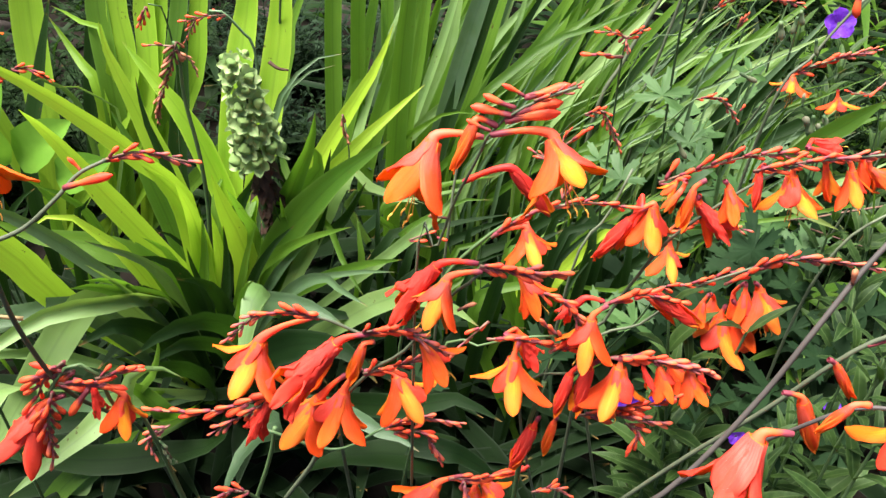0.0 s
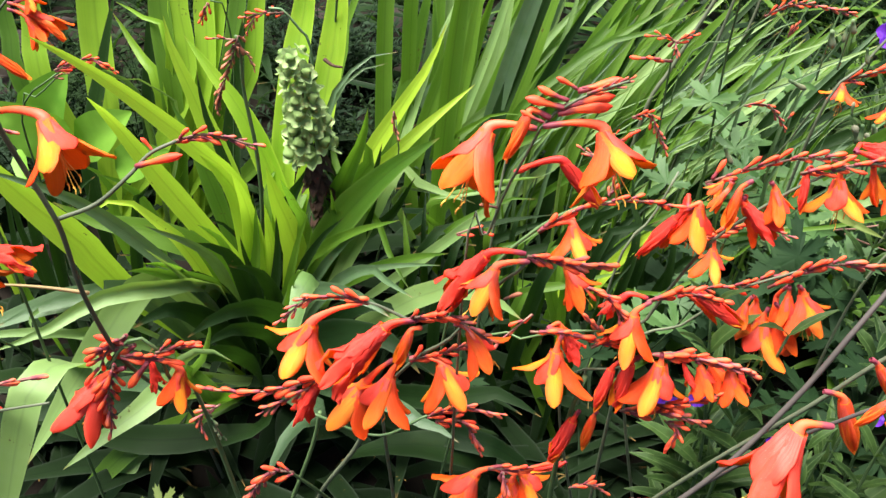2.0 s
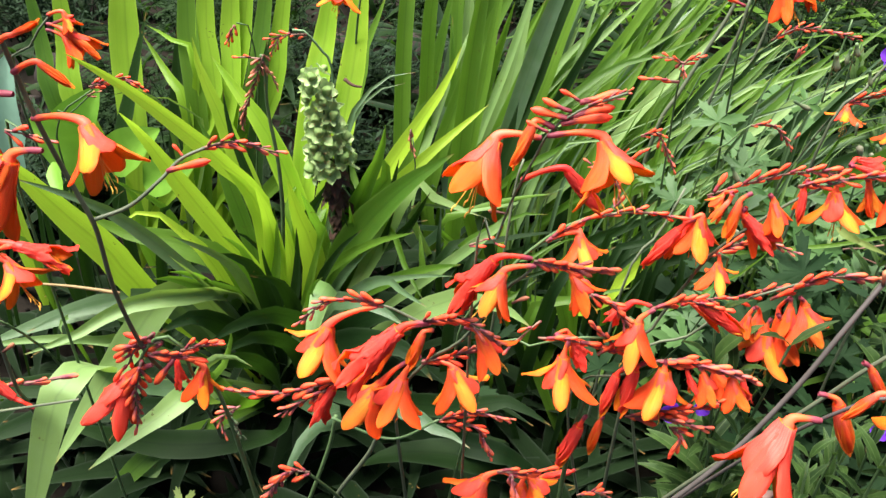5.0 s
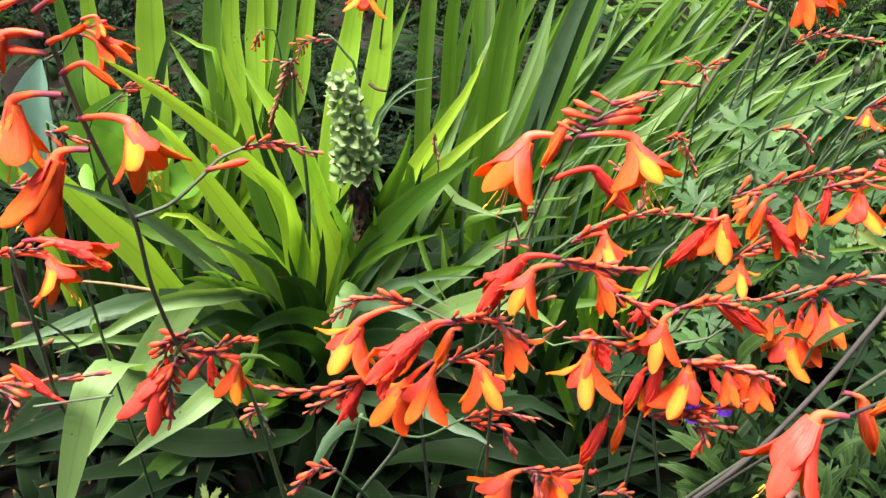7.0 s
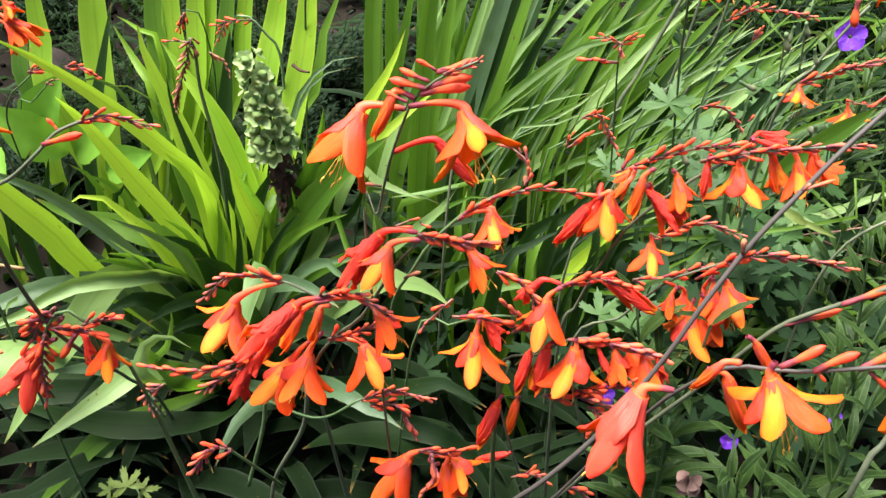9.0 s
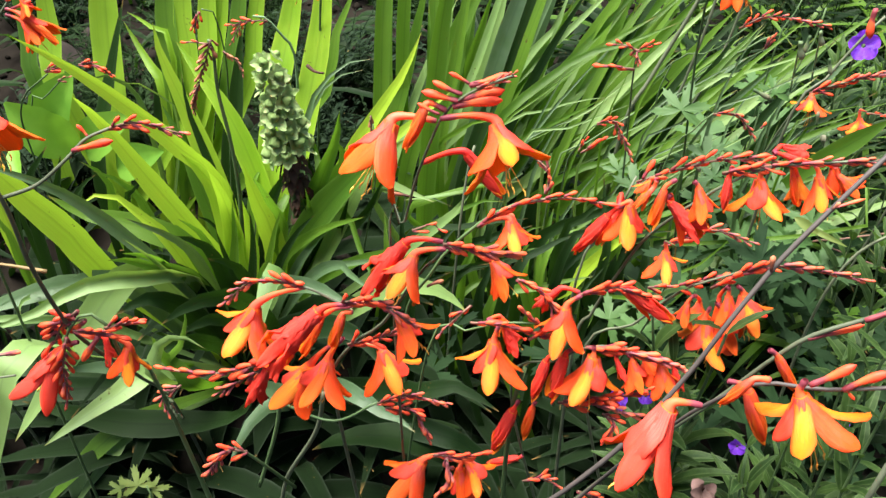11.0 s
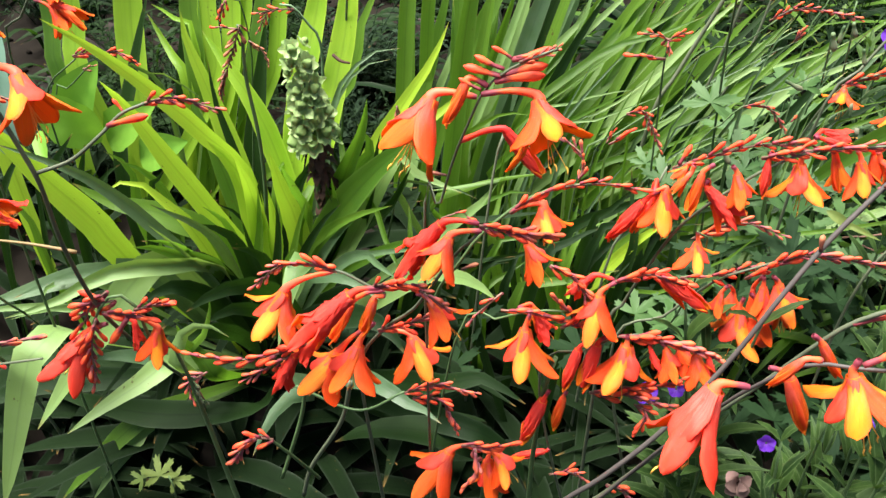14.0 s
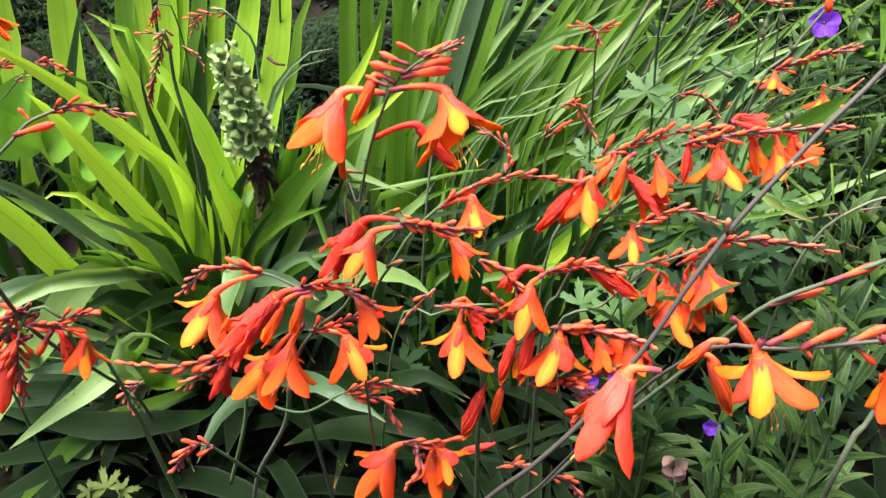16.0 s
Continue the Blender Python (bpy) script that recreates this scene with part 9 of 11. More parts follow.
t_g = thing("bud_stalk", (0.2194, 0.7951, 0.1179), "thin stalk with small hanging orange buds", "flower stalk", "thin bud stalks")
stem(t_g, [(0.2194, 0.7951, 0.1179), (0.2208, 0.7723, 0.4273), (0.2483, 0.7642, 0.4966), (0.2619, 0.7581, 0.5195)], 0.0013, 0.0008, STEM_GREEN)
bud_row(t_g, [(0.2609, 0.7579, 0.5182), (0.2848, 0.758, 0.5188), (0.3063, 0.7539, 0.4958)], 12, 0.0148, 0.0086, "m", 0.45)
t_h = thing("bud_stalk", (0.2164, 0.8985, 0.1404), "thin stalk with small hanging orange buds", "flower stalk", "thin bud stalks")
stem(t_h, [(0.2164, 0.8985, 0.1404), (0.2243, 0.9014, 0.4685), (0.2754, 0.8902, 0.52), (0.3051, 0.8766, 0.5585)], 0.0013, 0.0008, STEM_GREEN)
bud_row(t_h, [(0.2944, 0.867, 0.5611), (0.3251, 0.8695, 0.5754), (0.3856, 0.8678, 0.5657)], 18, 0.0169, 0.0104, "m", 0.4)
bud_row(t_h, [(0.3292, 0.8816, 0.5288), (0.3364, 0.8838, 0.5416)], 5, 0.0147, 0.0094, "s", 0.5)
t_i = thing("bud_stalk", (0.051, 0.738, 0.1148), "thin stalk with small hanging orange buds", "flower stalk", "thin bud stalks")
stem(t_i, [(0.051, 0.738, 0.1148), (0.0471, 0.71, 0.4198), (0.0678, 0.6722, 0.4933)], 0.0009, 0.0005, STEM_GREEN)
bud_row(t_i, [(-0.0217, 0.5271, 0.5338), (-0.004, 0.5283, 0.5411), (0.0007, 0.5277, 0.5375)], 2, 0.0155, 0.0103, "b", 0.3)
t_j = thing("bud_stalk", (-0.1494, 0.7349, 0.2115), "thin stalk with small hanging orange buds", "flower stalk", "thin bud stalks")
stem(t_j, [(-0.1494, 0.7349, 0.2115), (-0.0954, 0.7142, 0.4435), (-0.0923, 0.7169, 0.5165)], 0.0013, 0.0008, STEM_GREEN)
bud_row(t_j, [(-0.0946, 0.7185, 0.5253), (-0.0936, 0.7156, 0.5088), (-0.0907, 0.7138, 0.4986)], 8, 0.0125, 0.0075, "d", 0.5)
t_k = thing("bud_stalk", (0.4751, 0.7551, 0.1091), "thin stalk with small hanging orange buds", "flower stalk", "thin bud stalks")
stem(t_k, [(0.4751, 0.7551, 0.1091), (0.4486, 0.7431, 0.4919), (0.4182, 0.731, 0.5387)], 0.0011, 0.0007, STEM_GREEN)
bud_row(t_k, [(0.4332, 0.7336, 0.5533), (0.4201, 0.7315, 0.5416), (0.4014, 0.7317, 0.5429)], 5, 0.0138, 0.0092, "b", 0.4)
t_l = thing("bud_stalk", (-0.3796, 0.4369, 0.0541), "thin stalk with small hanging orange buds", "flower stalk", "thin bud stalks")
stem(t_l, [(-0.3796, 0.4369, 0.0541), (-0.3375, 0.4269, 0.6571), (-0.3126, 0.4151, 0.705), (-0.3075, 0.4158, 0.7093)], 0.0016, 0.0010, STEM_GREEN)
bud_row(t_l, [(-0.3229, 0.4163, 0.712), (-0.2999, 0.4155, 0.7075), (-0.2964, 0.4152, 0.7056)], 5, 0.0161, 0.0105, "m", 0.6)
bud_row(t_l, [(-0.3588, 0.4088, 0.6693), (-0.3405, 0.4098, 0.6753)], 4, 0.0185, 0.0125, "b", 0.4)
t_m = thing("bud_stalk", (-0.4891, 0.6965, 0.1127), "thin stalk with small hanging orange buds", "flower stalk", "thin bud stalks")
stem(t_m, [(-0.4891, 0.6965, 0.1127), (-0.4519, 0.66, 0.4817), (-0.4234, 0.636, 0.5759), (-0.3622, 0.605, 0.6306)], 0.0014, 0.0008, STEM_GREEN)
bud_row(t_m, [(-0.3643, 0.6055, 0.6332), (-0.35, 0.6065, 0.6388)], 4, 0.0161, 0.0129, "b", 0.3)

# bare leaning stalks
bare0 = thing("bare_stalk", (0.1565, 0.8725, 0.135), "bare grey green flower stalk", "stalk", "bare stalks")
stem(bare0, [(0.1565, 0.8725, 0.135), (0.18, 0.8624, 0.4201), (0.2074, 0.8749, 0.4908), (0.2438, 0.8886, 0.5689), (0.2578, 0.8951, 0.6055)], 0.0031, 0.0022, STEM)
bare1 = thing("bare_stalk", (0.1952, 0.8865, 0.1379), "bare grey green flower stalk", "stalk", "bare stalks")
stem(bare1, [(0.1952, 0.8865, 0.1379), (0.2176, 0.8769, 0.3869), (0.2444, 0.8898, 0.4602), (0.2668, 0.9052, 0.5475), (0.2738, 0.9129, 0.5913)], 0.0025, 0.0017, STEM)
bare2 = thing("bare_stalk", (0.2195, 0.9032, 0.1415), "bare grey green flower stalk", "stalk", "bare stalks")
stem(bare2, [(0.2195, 0.9032, 0.1415), (0.2416, 0.8938, 0.3676), (0.2886, 0.9157, 0.492), (0.3055, 0.9273, 0.5581), (0.3082, 0.9318, 0.5832)], 0.0022, 0.0015, STEM)
bare3 = thing("bare_stalk", (0.3192, 0.756, 0.1093), "bare grey green flower stalk", "stalk", "bare stalks")
stem(bare3, [(0.3192, 0.756, 0.1093), (0.3313, 0.7447, 0.5011), (0.3637, 0.7563, 0.567), (0.3876, 0.7632, 0.6062), (0.4036, 0.767, 0.6277)], 0.0020, 0.0014, STEM)
bare4 = thing("bare_stalk", (0.1073, 0.6178, 0.0826), "bare grey green flower stalk", "stalk", "bare stalks")
stem(bare4, [(0.1073, 0.6178, 0.0826), (0.1285, 0.6079, 0.4164), (0.1578, 0.6193, 0.4812), (0.1754, 0.6278, 0.529)], 0.0017, 0.0012, STEM)
bare5 = thing("bare_stalk", (-0.0223, 0.6203, 0.1158), "bare grey green flower stalk", "stalk", "bare stalks")
stem(bare5, [(-0.0223, 0.6203, 0.1158), (0.0059, 0.6103, 0.4301), (0.0164, 0.6268, 0.5239), (0.0234, 0.632, 0.5529)], 0.0017, 0.0012, STEM)
bare6 = thing("bare_stalk", (0.3709, 0.6293, 0.0817), "bare grey green flower stalk", "stalk", "bare stalks")
stem(bare6, [(0.3709, 0.6293, 0.0817), (0.3700, 0.6230, 0.3300), (0.3840, 0.6195, 0.4400), (0.4186, 0.6207, 0.4830), (0.4565, 0.6225, 0.499)], 0.0019, 0.0013, STEM)
bare7 = thing("bare_stalk", (0.3278, 0.3413, 0.0188), "bare grey green flower stalk", "stalk", "bare stalks")
stem(bare7, [(0.3278, 0.3413, 0.0188), (0.3274, 0.3316, 0.4617), (0.3408, 0.3413, 0.5167), (0.35, 0.3482, 0.5561)], 0.0028, 0.0020, STEM)
bare8 = thing("bare_stalk", (0.3381, 0.9387, 0.1492), "bare grey green flower stalk", "stalk", "bare stalks")
stem(bare8, [(0.3381, 0.9387, 0.1492), (0.3536, 0.9275, 0.5015), (0.3663, 0.9345, 0.5413), (0.3744, 0.9391, 0.5669)], 0.0013, 0.0009, STEM_GREEN)
bare9 = thing("bare_stalk", (0.3605, 0.9283, 0.1469), "bare grey green flower stalk", "stalk", "bare stalks")
stem(bare9, [(0.3605, 0.9283, 0.1469), (0.3756, 0.9178, 0.4466), (0.3962, 0.93, 0.5154), (0.4016, 0.9369, 0.5544)], 0.0014, 0.0010, STEM_GREEN)
bare10 = thing("bare_stalk", (0.228, 0.9264, 0.1465), "bare grey green flower stalk", "stalk", "bare stalks")
stem(bare10, [(0.228, 0.9264, 0.1465), (0.2491, 0.9161, 0.4368), (0.3268, 0.9287, 0.5079), (0.3505, 0.9311, 0.5215)], 0.0014, 0.0010, STEM_GREEN)
bare11 = thing("bare_stalk", (0.0756, 0.7728, 0.1176), "bare grey green flower stalk", "stalk", "bare stalks")
stem(bare11, [(0.0756, 0.7728, 0.1176), (0.1009, 0.7626, 0.4299), (0.1308, 0.7687, 0.4648), (0.183, 0.7759, 0.5052)], 0.0013, 0.0009, STEM_GREEN)

# cranesbill leaves and flowers among the sprays
crane = thing("cranesbill", (0.3036, 0.8283, 0.1251), "cranesbill plant with deeply cut blue green leaves", "plant", "cranesbill plants")
lobed_leaf(crane, (0.2712, 0.8447, 0.4351), (-0.0201, -0.2692, 0.8), (0.6391, 0.3, 0.6), 0.0531, LOBED)
lobed_leaf(crane, (0.2672, 0.9665, 0.3771), (-0.0792, -0.3592, 0.8), (-0.3631, 0.3, 0.6), 0.0374, LOBED)
lobed_leaf(crane, (0.3049, 0.9048, 0.3725), (0.2946, -0.3319, 0.8), (0.3852, 0.3, 0.6), 0.0430, LOBED)
lobed_leaf(crane, (0.3228, 0.8584, 0.3974), (0.0345, -0.2011, 0.8), (-0.4959, 0.3, 0.6), 0.0375, LOBED)
lobed_leaf(crane, (0.2647, 0.8555, 0.3809), (0.1849, -0.2034, 0.8), (-0.1885, 0.3, 0.6), 0.0381, LOBED)
lobed_leaf(crane, (0.3523, 0.9653, 0.4279), (-0.2506, -0.3198, 0.8), (-0.1708, 0.3, 0.6), 0.0431, LOBED)
lobed_leaf(crane, (0.3679, 0.9117, 0.4117), (-0.2197, -0.4001, 0.8), (-0.2035, 0.3, 0.6), 0.0419, LOBED)
lobed_leaf(crane, (0.3434, 0.959, 0.3923), (0.0905, -0.2995, 0.8), (0.761, 0.3, 0.6), 0.0366, LOBED)
lobed_leaf(crane, (0.2745, 0.7663, 0.3934), (-0.3046, -0.6165, 0.8), (0.5391, 0.3, 0.6), 0.0450, LOBED)
lobed_leaf(crane, (0.3135, 0.7408, 0.3638), (0.2465, -0.3421, 0.8), (0.5585, 0.3, 0.6), 0.0512, LOBED)
lobed_leaf(crane, (0.3445, 0.717, 0.3439), (-0.1548, -0.6827, 0.8), (0.7771, 0.3, 0.6), 0.0508, LOBED)
lobed_leaf(crane, (0.2953, 0.7548, 0.328), (0.2209, -0.405, 0.8), (-0.1854, 0.3, 0.6), 0.0464, LOBED)
lobed_leaf(crane, (0.3388, 0.7638, 0.3794), (0.2644, -0.2627, 0.8), (0.7408, 0.3, 0.6), 0.0514, LOBED)
lobed_leaf(crane, (0.3698, 0.7399, 0.3591), (0.1723, -0.2214, 0.8), (-0.3723, 0.3, 0.6), 0.0510, LOBED)
lobed_leaf(crane, (0.3949, 0.7633, 0.3766), (-0.009, -0.2683, 0.8), (-0.0323, 0.3, 0.6), 0.0448, LOBED)
lobed_leaf(crane, (0.3856, 0.7364, 0.3389), (0.1778, -0.6409, 0.8), (-0.4304, 0.3, 0.6), 0.0482, LOBED)
lobed_leaf(crane, (0.2451, 0.6941, 0.3296), (0.1462, -0.219, 0.8), (-0.1264, 0.3, 0.6), 0.0382, LOBED)
lobed_leaf(crane, (0.1692, 0.6421, 0.3224), (0.1012, -0.4924, 0.8), (0.7559, 0.3, 0.6), 0.0372, LOBED)
lobed_leaf(crane, (0.2032, 0.614, 0.336), (0.268, -0.318, 0.8), (0.1389, 0.3, 0.6), 0.0359, LOBED)
lobed_leaf(crane, (0.3619, 0.8065, 0.3911), (-0.3205, -0.4003, 0.8), (-0.1926, 0.3, 0.6), 0.0460, LOBED)
lobed_leaf(crane, (0.4182, 0.8069, 0.393), (-0.0013, -0.6458, 0.8), (0.1678, 0.3, 0.6), 0.0456, LOBED)
lobed_leaf(crane, (0.3045, 0.8066, 0.3913), (0.204, -0.2721, 0.8), (0.1546, 0.3, 0.6), 0.0397, LOBED)
lobed_leaf(crane, (0.4044, 0.7179, 0.349), (-0.2511, -0.2339, 0.8), (0, 0.3, 0.6), 0.0440, LOBED)
lobed_leaf(crane, (0.2104, 0.6451, 0.3395), (-0.3274, -0.2841, 0.8), (0.3731, 0.3, 0.6), 0.0367, LOBED)
lobed_leaf(crane, (0.2314, 0.7767, 0.51), (-0.0839, -0.6, 0.7), (0.2219, 0.3, 0.7), 0.0387, LOBED)
lobed_leaf(crane, (0.2635, 0.7583, 0.4631), (-0.1441, -0.6, 0.7), (-0.0467, 0.3, 0.7), 0.0311, LOBED)
lobed_leaf(crane, (0.1888, 0.7151, 0.4485), (-0.1911, -0.6, 0.7), (-0.1916, 0.3, 0.7), 0.0339, LOBED)
lobed_leaf(crane, (0.271, 0.7363, 0.4537), (-0.002, -0.6, 0.7), (0.049, 0.3, 0.7), 0.0267, LOBED)
lobed_leaf(crane, (0.171, 0.7548, 0.4431), (0.0181, -0.6, 0.7), (0.4206, 0.3, 0.7), 0.0273, LOBED)
lobed_leaf(crane, (0.3377, 0.8264, 0.504), (0.1987, -0.6, 0.7), (-0.018, 0.3, 0.7), 0.0276, LOBED)
bud(crane, (0.3333, 0.7448, 0.617), (0.3318, 0.7418, 0.6), 1.25, "g")
bud(crane, (0.3555, 0.7411, 0.5957), (0.3599, 0.7382, 0.5794), 1.25, "g")
bud(crane, (0.3707, 0.7275, 0.5191), (0.3722, 0.7238, 0.4979), 1.25, "g")
bud(crane, (0.3807, 0.7276, 0.5191), (0.3897, 0.7243, 0.5004), 1.25, "g")
bud(crane, (0.2901, 0.7352, 0.5625), (0.3082, 0.7336, 0.5535), 1.25, "g")
bud(crane, (0.2409, 0.7227, 0.4915), (0.2519, 0.7191, 0.4715), 1.25, "g")
bud(crane, (0.3575, 0.7291, 0.528), (0.3564, 0.7317, 0.5426), 1.25, "g")
# this plant's shade is painted into its leaf skin
crane2 = thing("cranesbill", (0.4191, 0.6257, 0.0809), "cranesbill plant with deeply cut leaves, shade painted into their colour", "plant", "cranesbill plants")
lobed_leaf(crane2, (0.4477, 0.6808, 0.215), (-0.3247, -0.2552, 0.8), (-0.4011, 0.3, 0.5), 0.0581, LOBED_SHADE)
lobed_leaf(crane2, (0.2855, 0.5872, 0.2064), (-0.2685, -0.6501, 0.8), (-0.2879, 0.3, 0.5), 0.0405, LOBED_SHADE)
lobed_leaf(crane2, (0.2232, 0.7259, 0.2888), (-0.0998, -0.3045, 0.8), (-0.4757, 0.3, 0.5), 0.0637, LOBED_SHADE)
lobed_leaf(crane2, (0.391, 0.6905, 0.3144), (0.2535, -0.4111, 0.8), (0.3461, 0.3, 0.5), 0.0394, LOBED_SHADE)
lobed_leaf(crane2, (0.3409, 0.6161, 0.4291), (-0.0397, -0.1656, 0.8), (0.0566, 0.3, 0.5), 0.0381, LOBED_SHADE)
lobed_leaf(crane2, (0.4815, 0.5891, 0.3805), (-0.3626, -0.232, 0.8), (-0.4113, 0.3, 0.5), 0.0452, LOBED_SHADE)
lobed_leaf(crane2, (0.2003, 0.713, 0.2524), (-0.3056, -0.0198, 0.8), (-0.0092, 0.3, 0.5), 0.0578, LOBED_SHADE)
lobed_leaf(crane2, (0.5063, 0.6287, 0.0661), (-0.2032, -0.2226, 0.8), (0.2728, 0.3, 0.5), 0.0656, LOBED_SHADE)
lobed_leaf(crane2, (0.4939, 0.6509, 0.146), (0.002, -0.6648, 0.8), (0.3824, 0.3, 0.5), 0.0429, LOBED_SHADE)
lobed_leaf(crane2, (0.3132, 0.698, 0.0744), (0.0714, -0.1399, 0.8), (0.2975, 0.3, 0.5), 0.0585, LOBED_SHADE)
lobed_leaf(crane2, (0.4111, 0.6313, 0.1328), (-0.022, -0.2897, 0.8), (0.0113, 0.3, 0.5), 0.0413, LOBED_SHADE)
lobed_leaf(crane2, (0.4677, 0.6579, -0.0152), (0.1405, -0.4418, 0.8), (-0.5886, 0.3, 0.5), 0.0539, LOBED_SHADE)
lobed_leaf(crane2, (0.2954, 0.6681, -0.0448), (0.0514, -0.393, 0.8), (-0.2157, 0.3, 0.5), 0.0708, LOBED_SHADE)
lobed_leaf(crane2, (0.306, 0.6243, 0.4336), (0.0841, -0.595, 0.8), (0.0594, 0.3, 0.5), 0.0456, LOBED_SHADE)
lobed_leaf(crane2, (0.2423, 0.5769, 0.2385), (0.2755, -0.2893, 0.8), (0.565, 0.3, 0.5), 0.0567, LOBED_SHADE)
lobed_leaf(crane2, (0.5359, 0.6859, 0.1119), (-0.3109, -0.064, 0.8), (0.6148, 0.3, 0.5), 0.0491, LOBED_SHADE)
lobed_leaf(crane2, (0.3573, 0.5874, 0.2563), (0.2766, -0.0127, 0.8), (0.0152, 0.3, 0.5), 0.0521, LOBED_SHADE)
lobed_leaf(crane2, (0.5318, 0.6423, 0.0266), (-0.153, -0.4062, 0.8), (0.0095, 0.3, 0.5), 0.0457, LOBED_SHADE)
lobed_leaf(crane2, (0.2865, 0.6581, 0.3139), (0.3344, -0.4231, 0.8), (0.225, 0.3, 0.5), 0.0490, LOBED_SHADE)
lobed_leaf(crane2, (0.2207, 0.6464, 0.3366), (-0.3425, -0.363, 0.8), (0.2865, 0.3, 0.5), 0.0375, LOBED_SHADE)
lobed_leaf(crane2, (0.3453, 0.6573, 0.3782), (0.1658, -0.6712, 0.8), (-0.6854, 0.3, 0.5), 0.0376, LOBED_SHADE)
lobed_leaf(crane2, (0.2285, 0.6208, 0.4298), (-0.1137, -0.2154, 0.8), (-0.6745, 0.3, 0.5), 0.0429, LOBED_SHADE)
lobed_leaf(crane2, (0.3171, 0.6826, 0.3627), (0.0261, -0.4701, 0.8), (-0.0003, 0.3, 0.5), 0.0453, LOBED_SHADE)
lobed_leaf(crane2, (0.3739, 0.6494, 0.065), (-0.2716, -0.3885, 0.8), (0.248, 0.3, 0.5), 0.0484, LOBED_SHADE)
lobed_leaf(crane2, (0.2385, 0.6579, 0.2692), (0.2928, -0.3783, 0.8), (0.6746, 0.3, 0.5), 0.0606, LOBED_SHADE)
lobed_leaf(crane2, (0.2894, 0.659, 0.2961), (0.1948, -0.4984, 0.8), (-0.109, 0.3, 0.5), 0.0602, LOBED_SHADE)
lobed_leaf(crane2, (0.2361, 0.5995, 0.0453), (-0.1242, -0.3499, 0.8), (-0.7886, 0.3, 0.5), 0.0454, LOBED_SHADE)
lobed_leaf(crane2, (0.2888, 0.7161, 0.2747), (-0.036, -0.1362, 0.8), (0.2245, 0.3, 0.5), 0.0486, LOBED_SHADE)
lobed_leaf(crane2, (0.3968, 0.7168, 0.2787), (-0.3807, -0.6163, 0.8), (0.2896, 0.3, 0.5), 0.0470, LOBED_SHADE)
lobed_leaf(crane2, (0.3198, 0.6816, 0.2818), (0.3849, -0.012, 0.8), (-0.7538, 0.3, 0.5), 0.0436, LOBED_SHADE)
lobed_leaf(crane2, (0.3848, 0.5648, 0.2465), (-0.1352, -0.2532, 0.8), (-0.6245, 0.3, 0.5), 0.0519, LOBED_SHADE)
lobed_leaf(crane2, (0.4884, 0.6849, 0.2751), (-0.015, -0.6375, 0.8), (-0.469, 0.3, 0.5), 0.0550, LOBED_SHADE)
lobed_leaf(crane2, (0.3994, 0.5991, 0.2994), (0.1474, -0.0553, 0.8), (-0.473, 0.3, 0.5), 0.0427, LOBED_SHADE)
lobed_leaf(crane2, (0.3207, 0.5723, 0.2459), (0.2767, -0.1239, 0.8), (0.6067, 0.3, 0.5), 0.0570, LOBED_SHADE)
lobed_leaf(crane2, (0.3534, 0.7201, 0.3083), (0.0453, -0.3782, 0.8), (0.6982, 0.3, 0.5), 0.0586, LOBED_SHADE)
lobed_leaf(crane2, (0.399, 0.6653, 0.2721), (-0.2385, -0.553, 0.8), (-0.0383, 0.3, 0.5), 0.0441, LOBED_SHADE)
lobed_leaf(crane2, (0.4757, 0.6112, 0.0523), (0.3851, -0.5305, 0.8), (-0.7448, 0.3, 0.5), 0.0469, LOBED_SHADE)
lobed_leaf(crane2, (0.2242, 0.6912, 0.2355), (0.0799, -0.4901, 0.8), (-0.1052, 0.3, 0.5), 0.0596, LOBED_SHADE)
lobed_leaf(crane2, (0.4539, 0.5738, 0.1729), (0.0756, -0.1168, 0.8), (-0.7767, 0.3, 0.5), 0.0576, LOBED_SHADE)
lobed_leaf(crane2, (0.4218, 0.6647, 0.2443), (0.1385, -0.3717, 0.8), (-0.3031, 0.3, 0.5), 0.0395, LOBED_SHADE)
lobed_leaf(crane2, (0.2161, 0.6433, 0.1874), (-0.2635, -0.3805, 0.8), (-0.0314, 0.3, 0.5), 0.0594, LOBED_SHADE)
lobed_leaf(crane2, (0.3577, 0.587, 0.2269), (-0.3045, -0.1612, 0.8), (0.4567, 0.3, 0.5), 0.0509, LOBED_SHADE)
lobed_leaf(crane2, (0.468, 0.5796, 0.1266), (0.0751, -0.5619, 0.8), (-0.4187, 0.3, 0.5), 0.0396, LOBED_SHADE)
lobed_leaf(crane2, (0.306, 0.6261, 0.3997), (-0.0814, -0.1267, 0.8), (-0.5382, 0.3, 0.5), 0.0508, LOBED_SHADE)
lobed_leaf(crane2, (0.4369, 0.601, 0.2833), (-0.269, -0.5339, 0.8), (0.5282, 0.3, 0.5), 0.0583, LOBED_SHADE)
lobed_leaf(crane2, (0.3879, 0.5403, 0.1467), (0.1772, -0.5279, 0.8), (0.4828, 0.3, 0.5), 0.0434, LOBED_SHADE)
lobed_leaf(crane2, (0.0028, 0.6235, 0.3168), (-0.1143, -0.6604, 0.8), (-0.799, 0.3, 0.5), 0.0351, LOBED_SHADE)
lobed_leaf(crane2, (-0.1313, 0.5639, 0.3371), (0.1143, -0.1343, 0.8), (-0.3614, 0.3, 0.5), 0.0390, LOBED_SHADE)
lobed_leaf(crane2, (-0.0257, 0.592, 0.2683), (-0.3258, -0.3338, 0.8), (0.4919, 0.3, 0.5), 0.0423, LOBED_SHADE)
